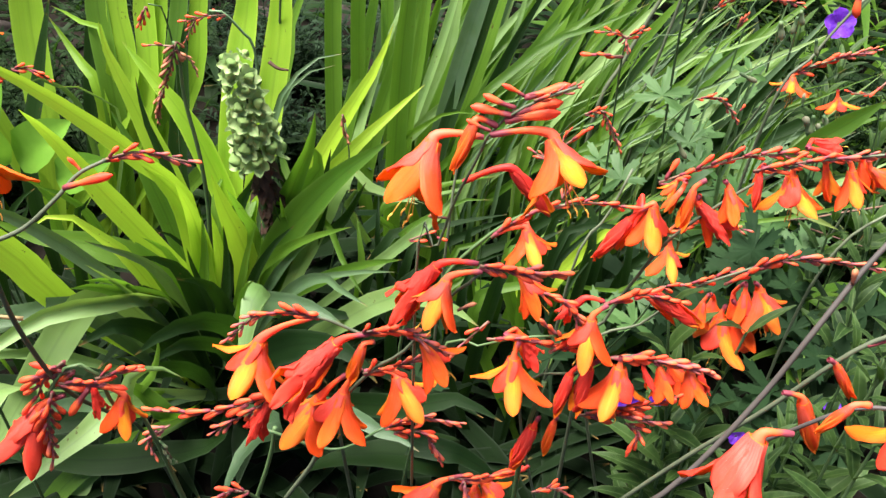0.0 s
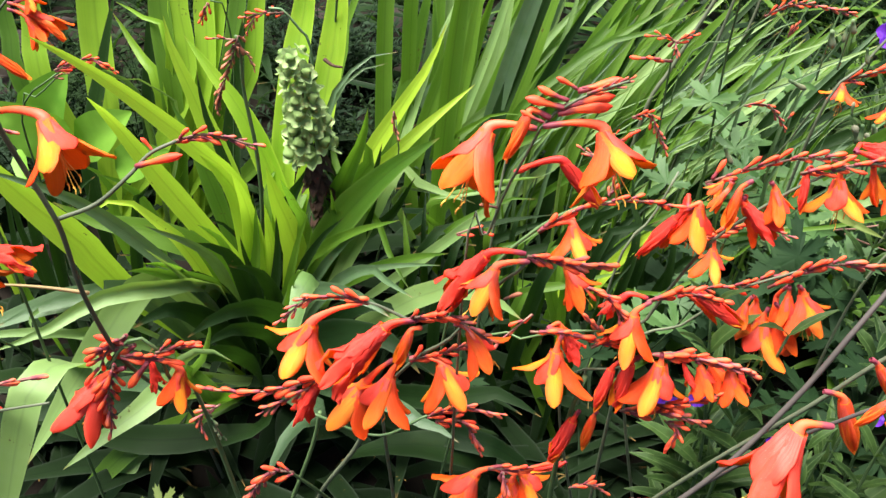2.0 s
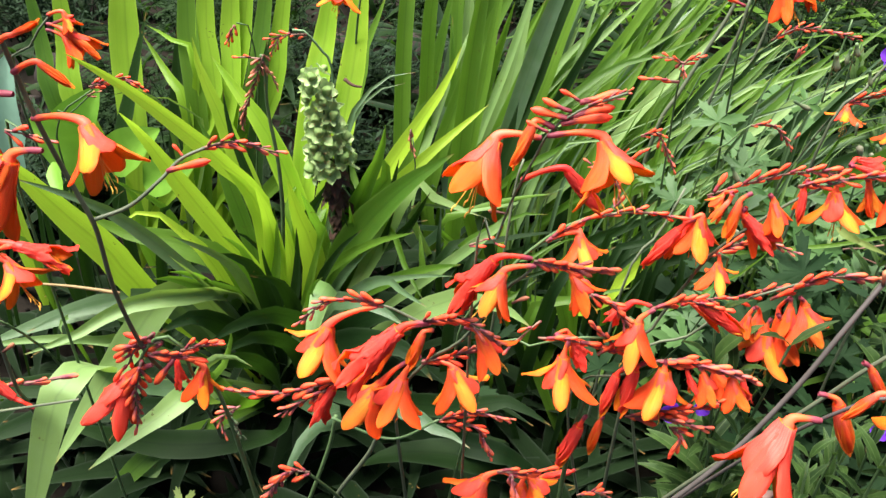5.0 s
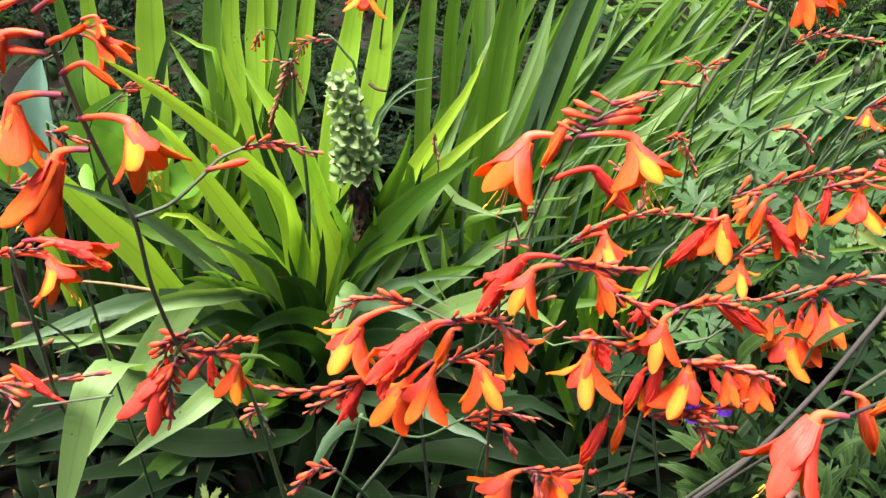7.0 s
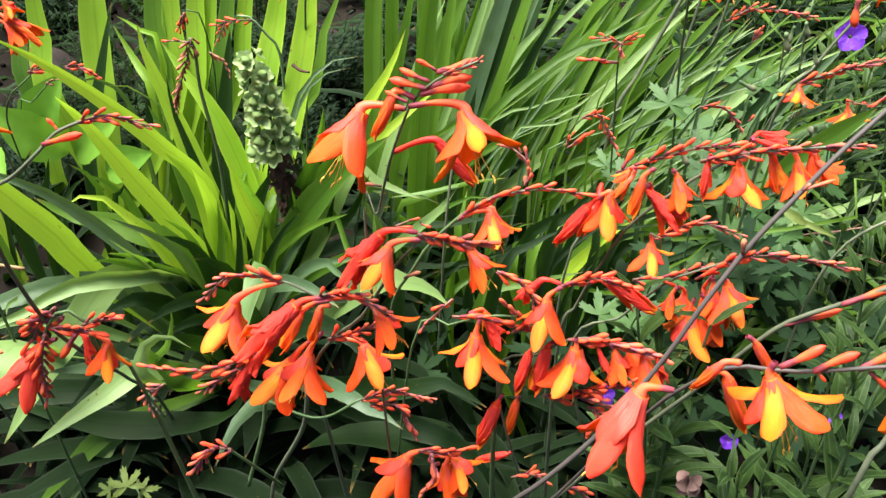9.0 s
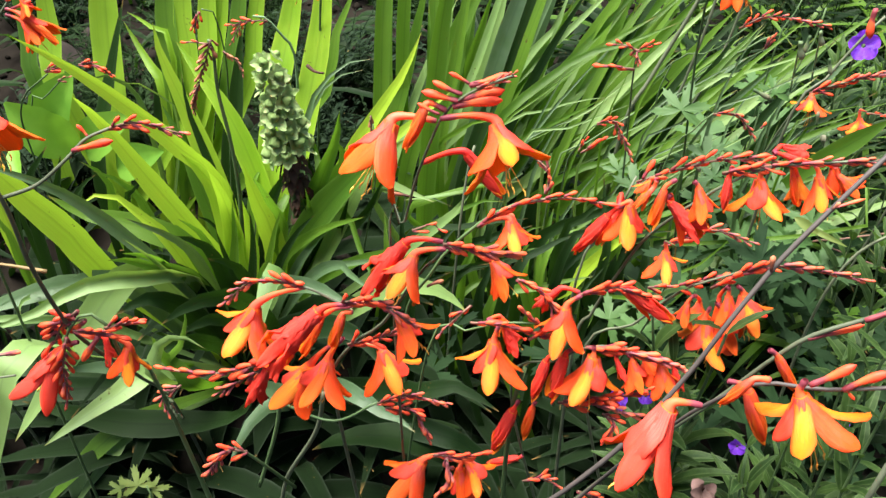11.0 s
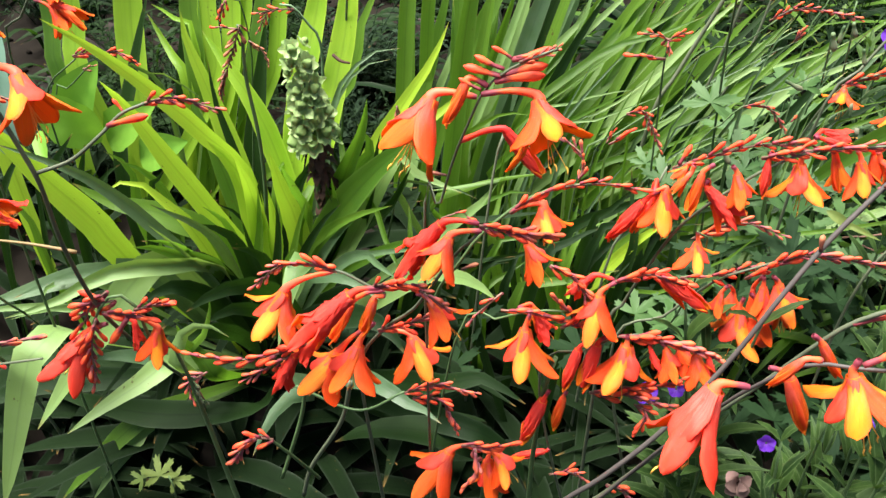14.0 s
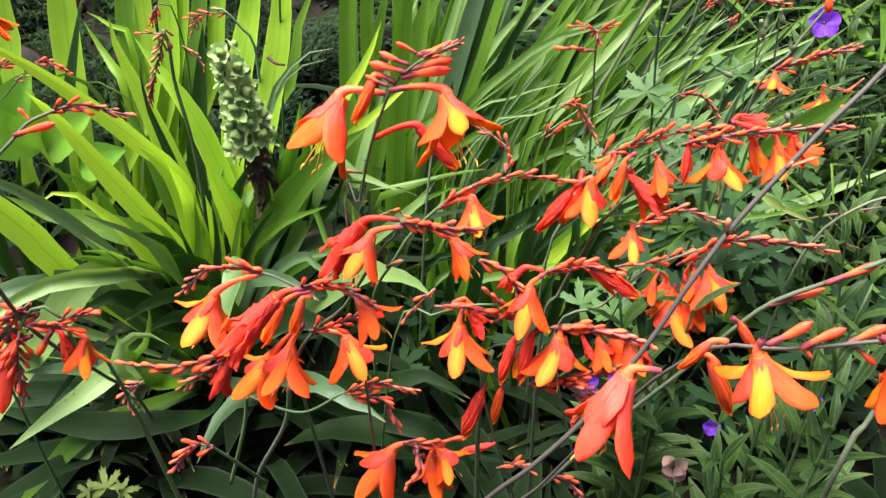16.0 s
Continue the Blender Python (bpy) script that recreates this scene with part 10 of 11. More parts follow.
lobed_leaf(crane2, (0.1096, 0.5568, 0.3508), (0.1387, -0.6226, 0.8), (-0.2485, 0.3, 0.5), 0.0428, LOBED_SHADE)
lobed_leaf(crane2, (-0.0995, 0.5752, 0.2183), (-0.137, -0.4648, 0.8), (0.0095, 0.3, 0.5), 0.0462, LOBED_SHADE)
lobed_leaf(crane2, (0.1022, 0.6579, 0.1628), (0.1571, -0.6431, 0.8), (0.6751, 0.3, 0.5), 0.0383, LOBED_SHADE)
crane3 = thing("cranesbill", (-0.3308, 0.4451, 0.0659), "small young cut leaf on a thin stalk", "plant", "cranesbill plants")
stem(crane3, [(-0.3308, 0.4451, 0.0659), (-0.2832, 0.4089, 0.267), (-0.2862, 0.4113, 0.2807)], 0.0011, 0.0008, STEM_GREEN)
lobed_leaf(crane3, (-0.2952, 0.4112, 0.2798), (0.1, -0.6, 0.8), (-0.2, 0.2, 0.7), 0.0258, SEEDLING)
lobed_leaf(crane3, (-0.3146, 0.41, 0.2732), (0.1, -0.6, 0.8), (-0.7, 0.2, 0.3), 0.0167, SEEDLING)
lobed_leaf(crane3, (-0.2845, 0.4146, 0.2702), (0.1, -0.6, 0.8), (0.8, 0.2, 0.1), 0.0184, SEEDLING)
cranesbill_flower((0.4163, 0.8317, 0.5626), (-0.1, -0.75, 0.45), 0.0172, "violet blue cranesbill flower")
cranesbill_flower((0.3007, 0.5216, 0.2724), (-0.1, -0.75, 0.45), 0.0097, "violet blue cranesbill flower")
cranesbill_flower((0.4001, 0.5451, 0.2908), (-0.1, -0.75, 0.45), 0.0114, "violet blue cranesbill flower")
cranesbill_flower((0.1644, 0.4633, 0.4028), (-0.1, -0.75, 0.45), 0.0110, "violet blue cranesbill flower")
cranesbill_flower((0.1894, 0.4645, 0.4092), (-0.1, -0.75, 0.45), 0.0079, "violet blue cranesbill flower")

# leafy herbs low on the right
herb((0.2978, 0.4151, 0.0349), (0.2671, 0.4097, 0.4186), "green herb with narrow wavy leaves", 8, 0.061, HERB, 0.26)
herb((0.3957, 0.5161, 0.057), (0.3697, 0.5105, 0.4177), "green herb with narrow wavy leaves", 10, 0.064, HERB, 0.21)
herb((0.2445, 0.5242, 0.0588), (0.2233, 0.5204, 0.3387), "green herb with narrow wavy leaves", 9, 0.085, HERB, 0.21)
herb((0.323, 0.4586, 0.0444), (0.296, 0.4556, 0.3051), "green herb with narrow wavy leaves", 8, 0.081, HERB, 0.25)
herb((0.2002, 0.4797, 0.0491), (0.1831, 0.4724, 0.5119), "green herb with narrow wavy leaves", 9, 0.081, HERB, 0.25)
herb((0.3657, 0.5059, 0.0548), (0.3404, 0.502, 0.339), "green herb with narrow wavy leaves", 8, 0.061, HERB, 0.17)
herb((0.2094, 0.4549, 0.0437), (0.2218, 0.4507, 0.3913), "green herb with narrow wavy leaves", 9, 0.076, HERB, 0.20)
herb((0.3671, 0.5169, 0.0571), (0.3563, 0.5138, 0.3094), "green herb with narrow wavy leaves", 8, 0.077, HERB, 0.21)
herb((0.3815, 0.4338, 0.039), (0.3697, 0.4269, 0.4957), "green herb with narrow wavy leaves", 9, 0.071, HERB, 0.22)
herb((0.3849, 0.4617, 0.0451), (0.3686, 0.4538, 0.5381), "green herb with narrow wavy leaves", 10, 0.067, HERB, 0.23)
herb((0.2349, 0.4618, 0.0451), (0.2409, 0.455, 0.503), "green herb with narrow wavy leaves", 8, 0.083, HERB, 0.17)
herb((0.2098, 0.4684, 0.0466), (0.2063, 0.4625, 0.4558), "green herb with narrow wavy leaves", 10, 0.069, HERB, 0.21)
herb((0.4019, 0.4754, 0.0481), (0.3661, 0.4689, 0.4575), "green herb with narrow wavy leaves", 9, 0.074, HERB, 0.19)
herb((0.2145, 0.5058, 0.0548), (0.2125, 0.5002, 0.4384), "green herb with narrow wavy leaves", 10, 0.073, HERB, 0.18)
herb((0.519, 0.9523, 0.1521), (0.4818, 0.9219, 0.4695), "green herb with narrow wavy leaves", 12, 0.07, HERB, 0.22)
herb((0.4956, 0.9243, 0.146), (0.4595, 0.8948, 0.4311), "green herb with narrow wavy leaves", 12, 0.07, HERB, 0.22)
herb((0.5397, 1.0077, 0.1642), (0.5019, 0.9768, 0.4929), "green herb with narrow wavy leaves", 12, 0.07, HERB, 0.22)
herb((0.5353, 0.8446, 0.1286), (0.4944, 0.8148, 0.4379), "green herb with narrow wavy leaves", 12, 0.07, HERB, 0.22)
herb((0.4949, 1.0505, 0.1736), (0.461, 1.0207, 0.4542), "green herb with narrow wavy leaves", 12, 0.07, HERB, 0.22)
herb((0.4552, 0.6646, 0.0894), (0.4173, 0.6347, 0.4531), "green herb with narrow wavy leaves", 12, 0.07, HERB, 0.22)
herb((0.4575, 0.7395, 0.1057), (0.4212, 0.7102, 0.4209), "green herb with narrow wavy leaves", 12, 0.07, HERB, 0.22)

# what grows behind, and the stones
shrub((-0.1827, 1.0554, 0.1754), 0.14, 0.16, 150, 0.018, SILVER, "low silvery green bush of fine leaves")
shrub((-0.291, 1.2479, 0.2166), 0.2, 0.16, 140, 0.018, SILVER, "low silvery green bush of fine leaves")
shrub((-0.1404, 1.0936, 0.1832), 0.16, 0.14, 120, 0.018, HERB_DARK, "low dark green bush of fine leaves")
shrub((-0.904, 1.4863, 0.228), 0.25, 0.2, 160, 0.018, SILVER, "low silvery green bush of fine leaves")
shrub((-0.6816, 1.0015, 0.1629), 0.16, 0.16, 120, 0.018, SILVER, "low silvery green bush of fine leaves")
shrub((-0.5724, 1.1304, 0.191), 0.25, 0.2, 160, 0.018, HERB_DARK, "low dark green bush of fine leaves")
shrub((-0.4769, 1.3865, 0.228), 0.3, 0.2, 160, 0.018, HERB_DARK, "low dark green bush of fine leaves")
shrub((0.0146, 1.5854, 0.228), 0.35, 0.2, 200, 0.018, HERB_DARK, "low dark green bush of fine leaves")
shrub((0.5108, 1.3995, 0.228), 0.35, 0.25, 220, 0.018, HERB_DARK, "low dark green bush of fine leaves")
shrub((0.6038, 1.1026, 0.1849), 0.25, 0.2, 160, 0.018, HERB_DARK, "low dark green bush of fine leaves")
shrub((-0.1778, 1.4859, 0.228), 0.2, 0.14, 120, 0.018, HERB_DARK, "low dark green bush of fine leaves")

# flowers and leaves at the far corner
s_q = thing("flower_spray", (-0.5033, 0.719, 0.113), "spray of orange red funnel flowers and buds on dark stem", "flower spray", "orange flower sprays")
stem(s_q, [(-0.5033, 0.719, 0.113), (-0.4936, 0.694, 0.5594), (-0.4453, 0.6674, 0.6386), (-0.4075, 0.6539, 0.6772)], 0.0017, 0.0011, STEM)
flower(s_q, (-0.4103, 0.6539, 0.6771), (-0.3952, 0.6545, 0.6808), (-0.388, 0.6513, 0.6624), 26, "g")
flower(s_q, (-0.4128, 0.6525, 0.6694), (-0.4, 0.6518, 0.6654), (-0.3667, 0.6482, 0.6448), 12, "c")
flower(s_q, (-0.4144, 0.6516, 0.6642), (-0.3994, 0.6505, 0.6581), (-0.3868, 0.6462, 0.6338), 22, "c")
bud(s_q, (-0.4071, 0.6525, 0.6695), (-0.3852, 0.6539, 0.6773), 0.9, "b")
broad = thing("broad_leaf_plant", (-0.5324, 0.707, 0.1057), "plant with large rounded bright green leaves", "plant")
simple_leaf(broad, (-0.4751, 0.7718, 0.4246), (-0.5327, 0.7548, 0.5011), 0.0584, BROAD, (0, -0.8, 0.6), 0.06)
simple_leaf(broad, (-0.4781, 0.7899, 0.4118), (-0.3918, 0.7715, 0.4806), 0.0537, BROAD, (0, -0.8, 0.6), 0.06)
simple_leaf(broad, (-0.541, 0.8075, 0.3966), (-0.4638, 0.7986, 0.5188), 0.0695, BROAD, (0, -0.8, 0.6), 0.06)
simple_leaf(broad, (-0.5162, 0.6596, 0.479), (-0.4644, 0.6565, 0.6344), 0.0655, BLUE_LEAF, (0, -0.8, 0.6), 0.06)
simple_leaf(broad, (-0.4157, 0.5925, 0.5593), (-0.3966, 0.559, 0.5423), 0.0152, BROAD, (0, -0.8, 0.6), 0.06)
simple_leaf(broad, (-0.4242, 0.7592, 0.4107), (-0.3456, 0.7366, 0.455), 0.0447, BROAD, (0, -0.8, 0.6), 0.06)
simple_leaf(broad, (-0.6278, 0.7577, 0.4021), (-0.5819, 0.7472, 0.5153), 0.0490, BROAD, (0, -0.8, 0.6), 0.06)
leaf(back_lily, [(-0.6185, 0.7718, 0.14), (-0.621, 0.7881, 0.3818), (-0.627, 0.8123, 0.4325), (-0.6402, 0.8362, 0.4816)], 0.0286, LIME, fold=0.37, twist=0.00, base=0.6)
# dark blades from here on have the shade of the gaps in their colour
leaf(back_lily, [(-0.5332, 0.984, 0.14), (-0.4939, 0.9743, 0.228), (-0.4771, 1.0114, 0.3518), (-0.4637, 1.0467, 0.4653)], 0.0243, DEEP_SHADE, fold=0.21, twist=0.11, base=0.6)
leaf(back_lily, [(-0.5193, 0.8425, 0.14), (-0.5119, 0.8592, 0.3353), (-0.4796, 0.8941, 0.4471), (-0.4452, 0.9274, 0.5494)], 0.0254, DEEP_SHADE, fold=0.24, twist=-0.30, base=0.6)
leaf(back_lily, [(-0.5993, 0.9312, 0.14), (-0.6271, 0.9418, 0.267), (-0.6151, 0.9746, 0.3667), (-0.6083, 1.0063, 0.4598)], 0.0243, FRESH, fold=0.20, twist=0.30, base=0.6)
leaf(back_lily, [(-0.3218, 0.8474, 0.14), (-0.3283, 0.859, 0.3219), (-0.3127, 0.8922, 0.4242), (-0.2968, 0.9241, 0.5187)], 0.0259, DEEP_SHADE, fold=0.37, twist=0.21, base=0.6)
# low fill leaves, most of them coloured dark to imitate shade
leaf(low_lily, [(-0.4286, 0.6048, 0.1), (-0.4214, 0.6346, 0.4164), (-0.4214, 0.6339, 0.4702), (-0.4389, 0.6275, 0.4912)], 0.0140, DEEP_SHADE, fold=0.30, twist=-0.26, base=0.15, ramp=0.55)
leaf(low_lily, [(-0.6091, 0.6516, 0.1), (-0.5484, 0.6351, 0.3457), (-0.5223, 0.6386, 0.4234), (-0.5139, 0.6335, 0.4524)], 0.0121, DEEP_SHADE, fold=0.45, twist=-0.46, base=0.15, ramp=0.55)
leaf(low_lily, [(-0.502, 0.6779, 0.1), (-0.4944, 0.6592, 0.4012), (-0.4825, 0.6619, 0.4738), (-0.4911, 0.6564, 0.5005)], 0.0127, DEEP_SHADE, fold=0.26, twist=-0.31, base=0.15, ramp=0.55)
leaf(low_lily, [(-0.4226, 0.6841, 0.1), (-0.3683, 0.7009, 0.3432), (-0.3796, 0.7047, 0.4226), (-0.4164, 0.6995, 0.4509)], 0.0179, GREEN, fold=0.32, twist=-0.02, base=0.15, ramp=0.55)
leaf(low_lily, [(-0.5268, 0.6998, 0.1), (-0.4845, 0.6952, 0.368), (-0.4576, 0.6988, 0.4458), (-0.4442, 0.6937, 0.4745)], 0.0167, DEEP_SHADE, fold=0.27, twist=0.23, base=0.15, ramp=0.55)
leaf(low_lily, [(-0.3658, 0.6847, 0.1), (-0.3191, 0.6626, 0.3264), (-0.3034, 0.6667, 0.4072), (-0.2991, 0.6619, 0.4372)], 0.0148, DEEP_SHADE, fold=0.29, twist=0.34, base=0.15, ramp=0.55)
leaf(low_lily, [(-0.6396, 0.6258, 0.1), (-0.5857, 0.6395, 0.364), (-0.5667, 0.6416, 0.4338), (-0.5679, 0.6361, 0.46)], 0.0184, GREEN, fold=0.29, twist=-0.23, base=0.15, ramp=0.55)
leaf(low_lily, [(-0.421, 0.6139, 0.1), (-0.4112, 0.6304, 0.4113), (-0.3907, 0.6311, 0.4732), (-0.3804, 0.6252, 0.4972)], 0.0129, DEEP_SHADE, fold=0.22, twist=-0.49, base=0.15, ramp=0.55)
leaf(low_lily, [(-0.3972, 0.7388, 0.1), (-0.3845, 0.7314, 0.2791), (-0.3525, 0.7338, 0.3504), (-0.3236, 0.7286, 0.3784)], 0.0142, DEEP_SHADE, fold=0.26, twist=-0.09, base=0.15, ramp=0.55)
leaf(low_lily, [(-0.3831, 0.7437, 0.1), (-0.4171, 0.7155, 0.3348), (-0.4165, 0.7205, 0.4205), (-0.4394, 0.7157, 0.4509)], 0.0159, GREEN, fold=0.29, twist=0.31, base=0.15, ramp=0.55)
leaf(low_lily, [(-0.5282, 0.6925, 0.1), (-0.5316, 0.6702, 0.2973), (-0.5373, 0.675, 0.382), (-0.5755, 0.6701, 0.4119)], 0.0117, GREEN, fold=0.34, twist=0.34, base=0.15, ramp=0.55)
leaf(low_lily, [(-0.2542, 0.7327, 0.1), (-0.277, 0.7238, 0.3421), (-0.25, 0.7227, 0.3935), (-0.2209, 0.7164, 0.4153)], 0.0118, DEEP_SHADE, fold=0.50, twist=-0.31, base=0.15, ramp=0.55)
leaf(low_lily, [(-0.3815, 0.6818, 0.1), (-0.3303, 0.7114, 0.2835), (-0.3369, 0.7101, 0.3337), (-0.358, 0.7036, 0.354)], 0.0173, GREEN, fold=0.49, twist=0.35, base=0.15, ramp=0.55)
leaf(low_lily, [(-0.5523, 0.7373, 0.1), (-0.5075, 0.7284, 0.3118), (-0.4665, 0.7325, 0.393), (-0.433, 0.7278, 0.4235)], 0.0164, DEEP_SHADE, fold=0.42, twist=-0.06, base=0.15, ramp=0.55)
leaf(low_lily, [(-0.2417, 0.6382, 0.1), (-0.2444, 0.6426, 0.3442), (-0.2547, 0.6456, 0.4186), (-0.2839, 0.6402, 0.4457)], 0.0124, DEEP_SHADE, fold=0.47, twist=0.12, base=0.15, ramp=0.55)
leaf(low_lily, [(-0.6569, 0.7068, 0.1), (-0.5894, 0.696, 0.353), (-0.5435, 0.701, 0.4387), (-0.5103, 0.6964, 0.4701)], 0.0169, DEEP_SHADE, fold=0.42, twist=-0.07, base=0.15, ramp=0.55)
leaf(low_lily, [(-0.5751, 0.6605, 0.1), (-0.5195, 0.6768, 0.378), (-0.5107, 0.6785, 0.4454), (-0.5224, 0.6728, 0.4705)], 0.0109, DEEP_SHADE, fold=0.24, twist=-0.16, base=0.15, ramp=0.55)
leaf(low_lily, [(-0.4108, 0.6317, 0.1), (-0.3641, 0.6509, 0.4177), (-0.3447, 0.6489, 0.4644), (-0.3298, 0.6423, 0.4841)], 0.0151, DEEP_SHADE, fold=0.42, twist=0.21, base=0.15, ramp=0.55)
leaf(low_lily, [(-0.4799, 0.6237, 0.1), (-0.4581, 0.6322, 0.4423), (-0.4283, 0.6337, 0.5083), (-0.4084, 0.628, 0.5335)], 0.0152, DEEP_SHADE, fold=0.21, twist=0.03, base=0.15, ramp=0.55)
leaf(low_lily, [(-0.3542, 0.7058, 0.1), (-0.3706, 0.7011, 0.2792), (-0.3741, 0.7024, 0.3445), (-0.3952, 0.6967, 0.3693)], 0.0183, DEEP_SHADE, fold=0.38, twist=-0.16, base=0.15, ramp=0.55)

# low leaves over the soil; the near-black ones have shade painted into their colour
undergrowth(-0.9, 0.9, 0.18, 0.62, 420, 11, UNDER_SHADE, "low leaves with deep shade painted into their colour")
undergrowth(-1.1, 1.1, 0.62, 1.05, 420, 12, UNDER_SHADE, "low leaves with deep shade painted into their colour")
undergrowth(0.2, 1.3, 0.7, 1.6, 420, 13, GREEN, "tangle of green leaves at the back of the bed", (0.15, 0.34), (0.008, 0.02))

# withered flower head and a bud before the violet flower
husk = thing("withered_flower", (0.2445, 0.392, 0.0299), "withered pinkish brown flower head among the herbs", "flower")
stem(husk, [(0.2445, 0.392, 0.0299), (0.2298, 0.3621, 0.4043), (0.2266, 0.3642, 0.4162)], 0.0011, 0.0009, STEM_GREEN)
simple_leaf(husk, (0.2217, 0.3546, 0.4371), (0.2286, 0.3444, 0.4317), 0.011, HUSK, (0.2, -0.8, 0.5), 0.3, "petal", True)
simple_leaf(husk, (0.2217, 0.3546, 0.4371), (0.2318, 0.3539, 0.4441), 0.011, HUSK, (0.2, -0.8, 0.5), 0.3, "petal", True)
simple_leaf(husk, (0.2217, 0.3546, 0.4371), (0.2123, 0.3465, 0.4427), 0.011, HUSK, (0.2, -0.8, 0.5), 0.3, "petal", True)
simple_leaf(husk, (0.2217, 0.3546, 0.4371), (0.2214, 0.3426, 0.442), 0.011, HUSK, (0.2, -0.8, 0.5), 0.3, "petal", True)
simple_leaf(husk, (0.2217, 0.3546, 0.4371), (0.2147, 0.3568, 0.4441), 0.011, HUSK, (0.2, -0.8, 0.5), 0.3, "petal", True)
simple_leaf(husk, (0.2217, 0.3546, 0.4371), (0.2135, 0.3453, 0.434), 0.011, HUSK, (0.2, -0.8, 0.5), 0.3, "petal", True)
simple_leaf(husk, (0.2217, 0.3546, 0.4371), (0.2271, 0.3576, 0.4272), 0.011, HUSK, (0.2, -0.8, 0.5), 0.3, "petal", True)
simple_leaf(husk, (0.2217, 0.3546, 0.4371), (0.2231, 0.3586, 0.4321), 0.011, HUSK, (0.2, -0.8, 0.5), 0.3, "petal", True)
simple_leaf(husk, (0.2217, 0.3546, 0.4371), (0.2164, 0.3576, 0.4387), 0.011, HUSK, (0.2, -0.8, 0.5), 0.3, "petal", True)
bud(bare3, (0.3864, 0.7495, 0.6436), (0.3873, 0.7446, 0.6156), 1.3, "b")

# thin pale grass stalks through the leaning leaves
grass = thing("grass_tuft", (0.1342, 0.8299, 0.1262), "thin pale grass stalks leaning through the leaves", "grass")
leaf(grass, [(0.4016, 0.8533, 0.2), (0.3918, 0.8475, 0.3275), (0.4098, 0.8659, 0.3747), (0.4397, 0.8807, 0.4011)], 0.0055, GREY, fold=0.5, n=10, base=0.6)
leaf(grass, [(0.1539, 0.7861, 0.2), (0.1505, 0.7749, 0.4668), (0.1662, 0.7939, 0.5173), (0.1823, 0.8123, 0.5638)], 0.0033, GREEN, fold=0.5, n=10, base=0.6)
leaf(grass, [(0.4144, 0.8769, 0.2), (0.3887, 0.8795, 0.3175), (0.4081, 0.8996, 0.3739), (0.4413, 0.9153, 0.4054)], 0.0030, PALE, fold=0.5, n=10, base=0.6)
leaf(grass, [(0.2403, 0.7719, 0.2), (0.2499, 0.7818, 0.4717), (0.3177, 0.8006, 0.5207), (0.3917, 0.8164, 0.5526)], 0.0039, GREY, fold=0.5, n=10, base=0.6)
leaf(grass, [(0.3409, 0.7722, 0.2), (0.3478, 0.7834, 0.3144), (0.3667, 0.8061, 0.3853), (0.386, 0.8276, 0.4496)], 0.0035, GREY, fold=0.5, n=10, base=0.6)
leaf(grass, [(-0.0046, 0.8031, 0.2), (0.0155, 0.8133, 0.4196), (0.078, 0.8346, 0.4831), (0.1418, 0.8536, 0.5331)], 0.0037, GREEN, fold=0.5, n=10, base=0.6)
leaf(grass, [(0.434, 0.8869, 0.2), (0.4106, 0.8786, 0.325), (0.4707, 0.9015, 0.3968), (0.5362, 0.9212, 0.451)], 0.0057, PALE, fold=0.5, n=10, base=0.6)
leaf(grass, [(0.1567, 0.8934, 0.2), (0.1639, 0.8873, 0.3674), (0.2355, 0.9107, 0.4422), (0.3121, 0.9303, 0.496)], 0.0056, GREY, fold=0.5, n=10, base=0.6)
leaf(grass, [(0.2496, 0.8586, 0.2), (0.2468, 0.8635, 0.296), (0.2809, 0.887, 0.3719), (0.3164, 0.9087, 0.4373)], 0.0054, GREEN, fold=0.5, n=10, base=0.6)
leaf(grass, [(0.3719, 0.8541, 0.2), (0.3442, 0.8458, 0.4121), (0.3625, 0.8681, 0.4809), (0.392, 0.8864, 0.5274)], 0.0045, GREY, fold=0.5, n=10, base=0.6)
leaf(grass, [(0.3385, 0.8714, 0.2), (0.3351, 0.8819, 0.2637), (0.3628, 0.9052, 0.3382), (0.4057, 0.923, 0.3818)], 0.0036, GREY, fold=0.5, n=10, base=0.6)
leaf(grass, [(0.3702, 0.8374, 0.2), (0.345, 0.8333, 0.4074), (0.3744, 0.8505, 0.4472), (0.4147, 0.8643, 0.4678)], 0.0054, GREY, fold=0.5, n=10, base=0.6)
leaf(grass, [(0.1668, 0.8203, 0.2), (0.1716, 0.8138, 0.2573), (0.2271, 0.8316, 0.3011), (0.2886, 0.8467, 0.3289)], 0.0050, PALE, fold=0.5, n=10, base=0.6)
leaf(grass, [(0.4242, 0.8314, 0.2), (0.3998, 0.8307, 0.3123), (0.4297, 0.8493, 0.3605), (0.4601, 0.8672, 0.4044)], 0.0061, PALE, fold=0.5, n=10, base=0.6)
leaf(grass, [(0.0416, 0.8174, 0.2), (0.062, 0.8202, 0.3028), (0.0794, 0.8441, 0.3807), (0.1057, 0.8637, 0.4342)], 0.0063, GREY, fold=0.5, n=10, base=0.6)
leaf(grass, [(0.3315, 0.7465, 0.2), (0.3042, 0.7535, 0.425), (0.3495, 0.7731, 0.4782), (0.3935, 0.7919, 0.5272)], 0.0052, GREY, fold=0.5, n=10, base=0.6)
leaf(grass, [(0.1097, 0.7582, 0.2), (0.1091, 0.7613, 0.3864), (0.1312, 0.7854, 0.4656), (0.1608, 0.8057, 0.5227)], 0.0035, GREEN, fold=0.5, n=10, base=0.6)
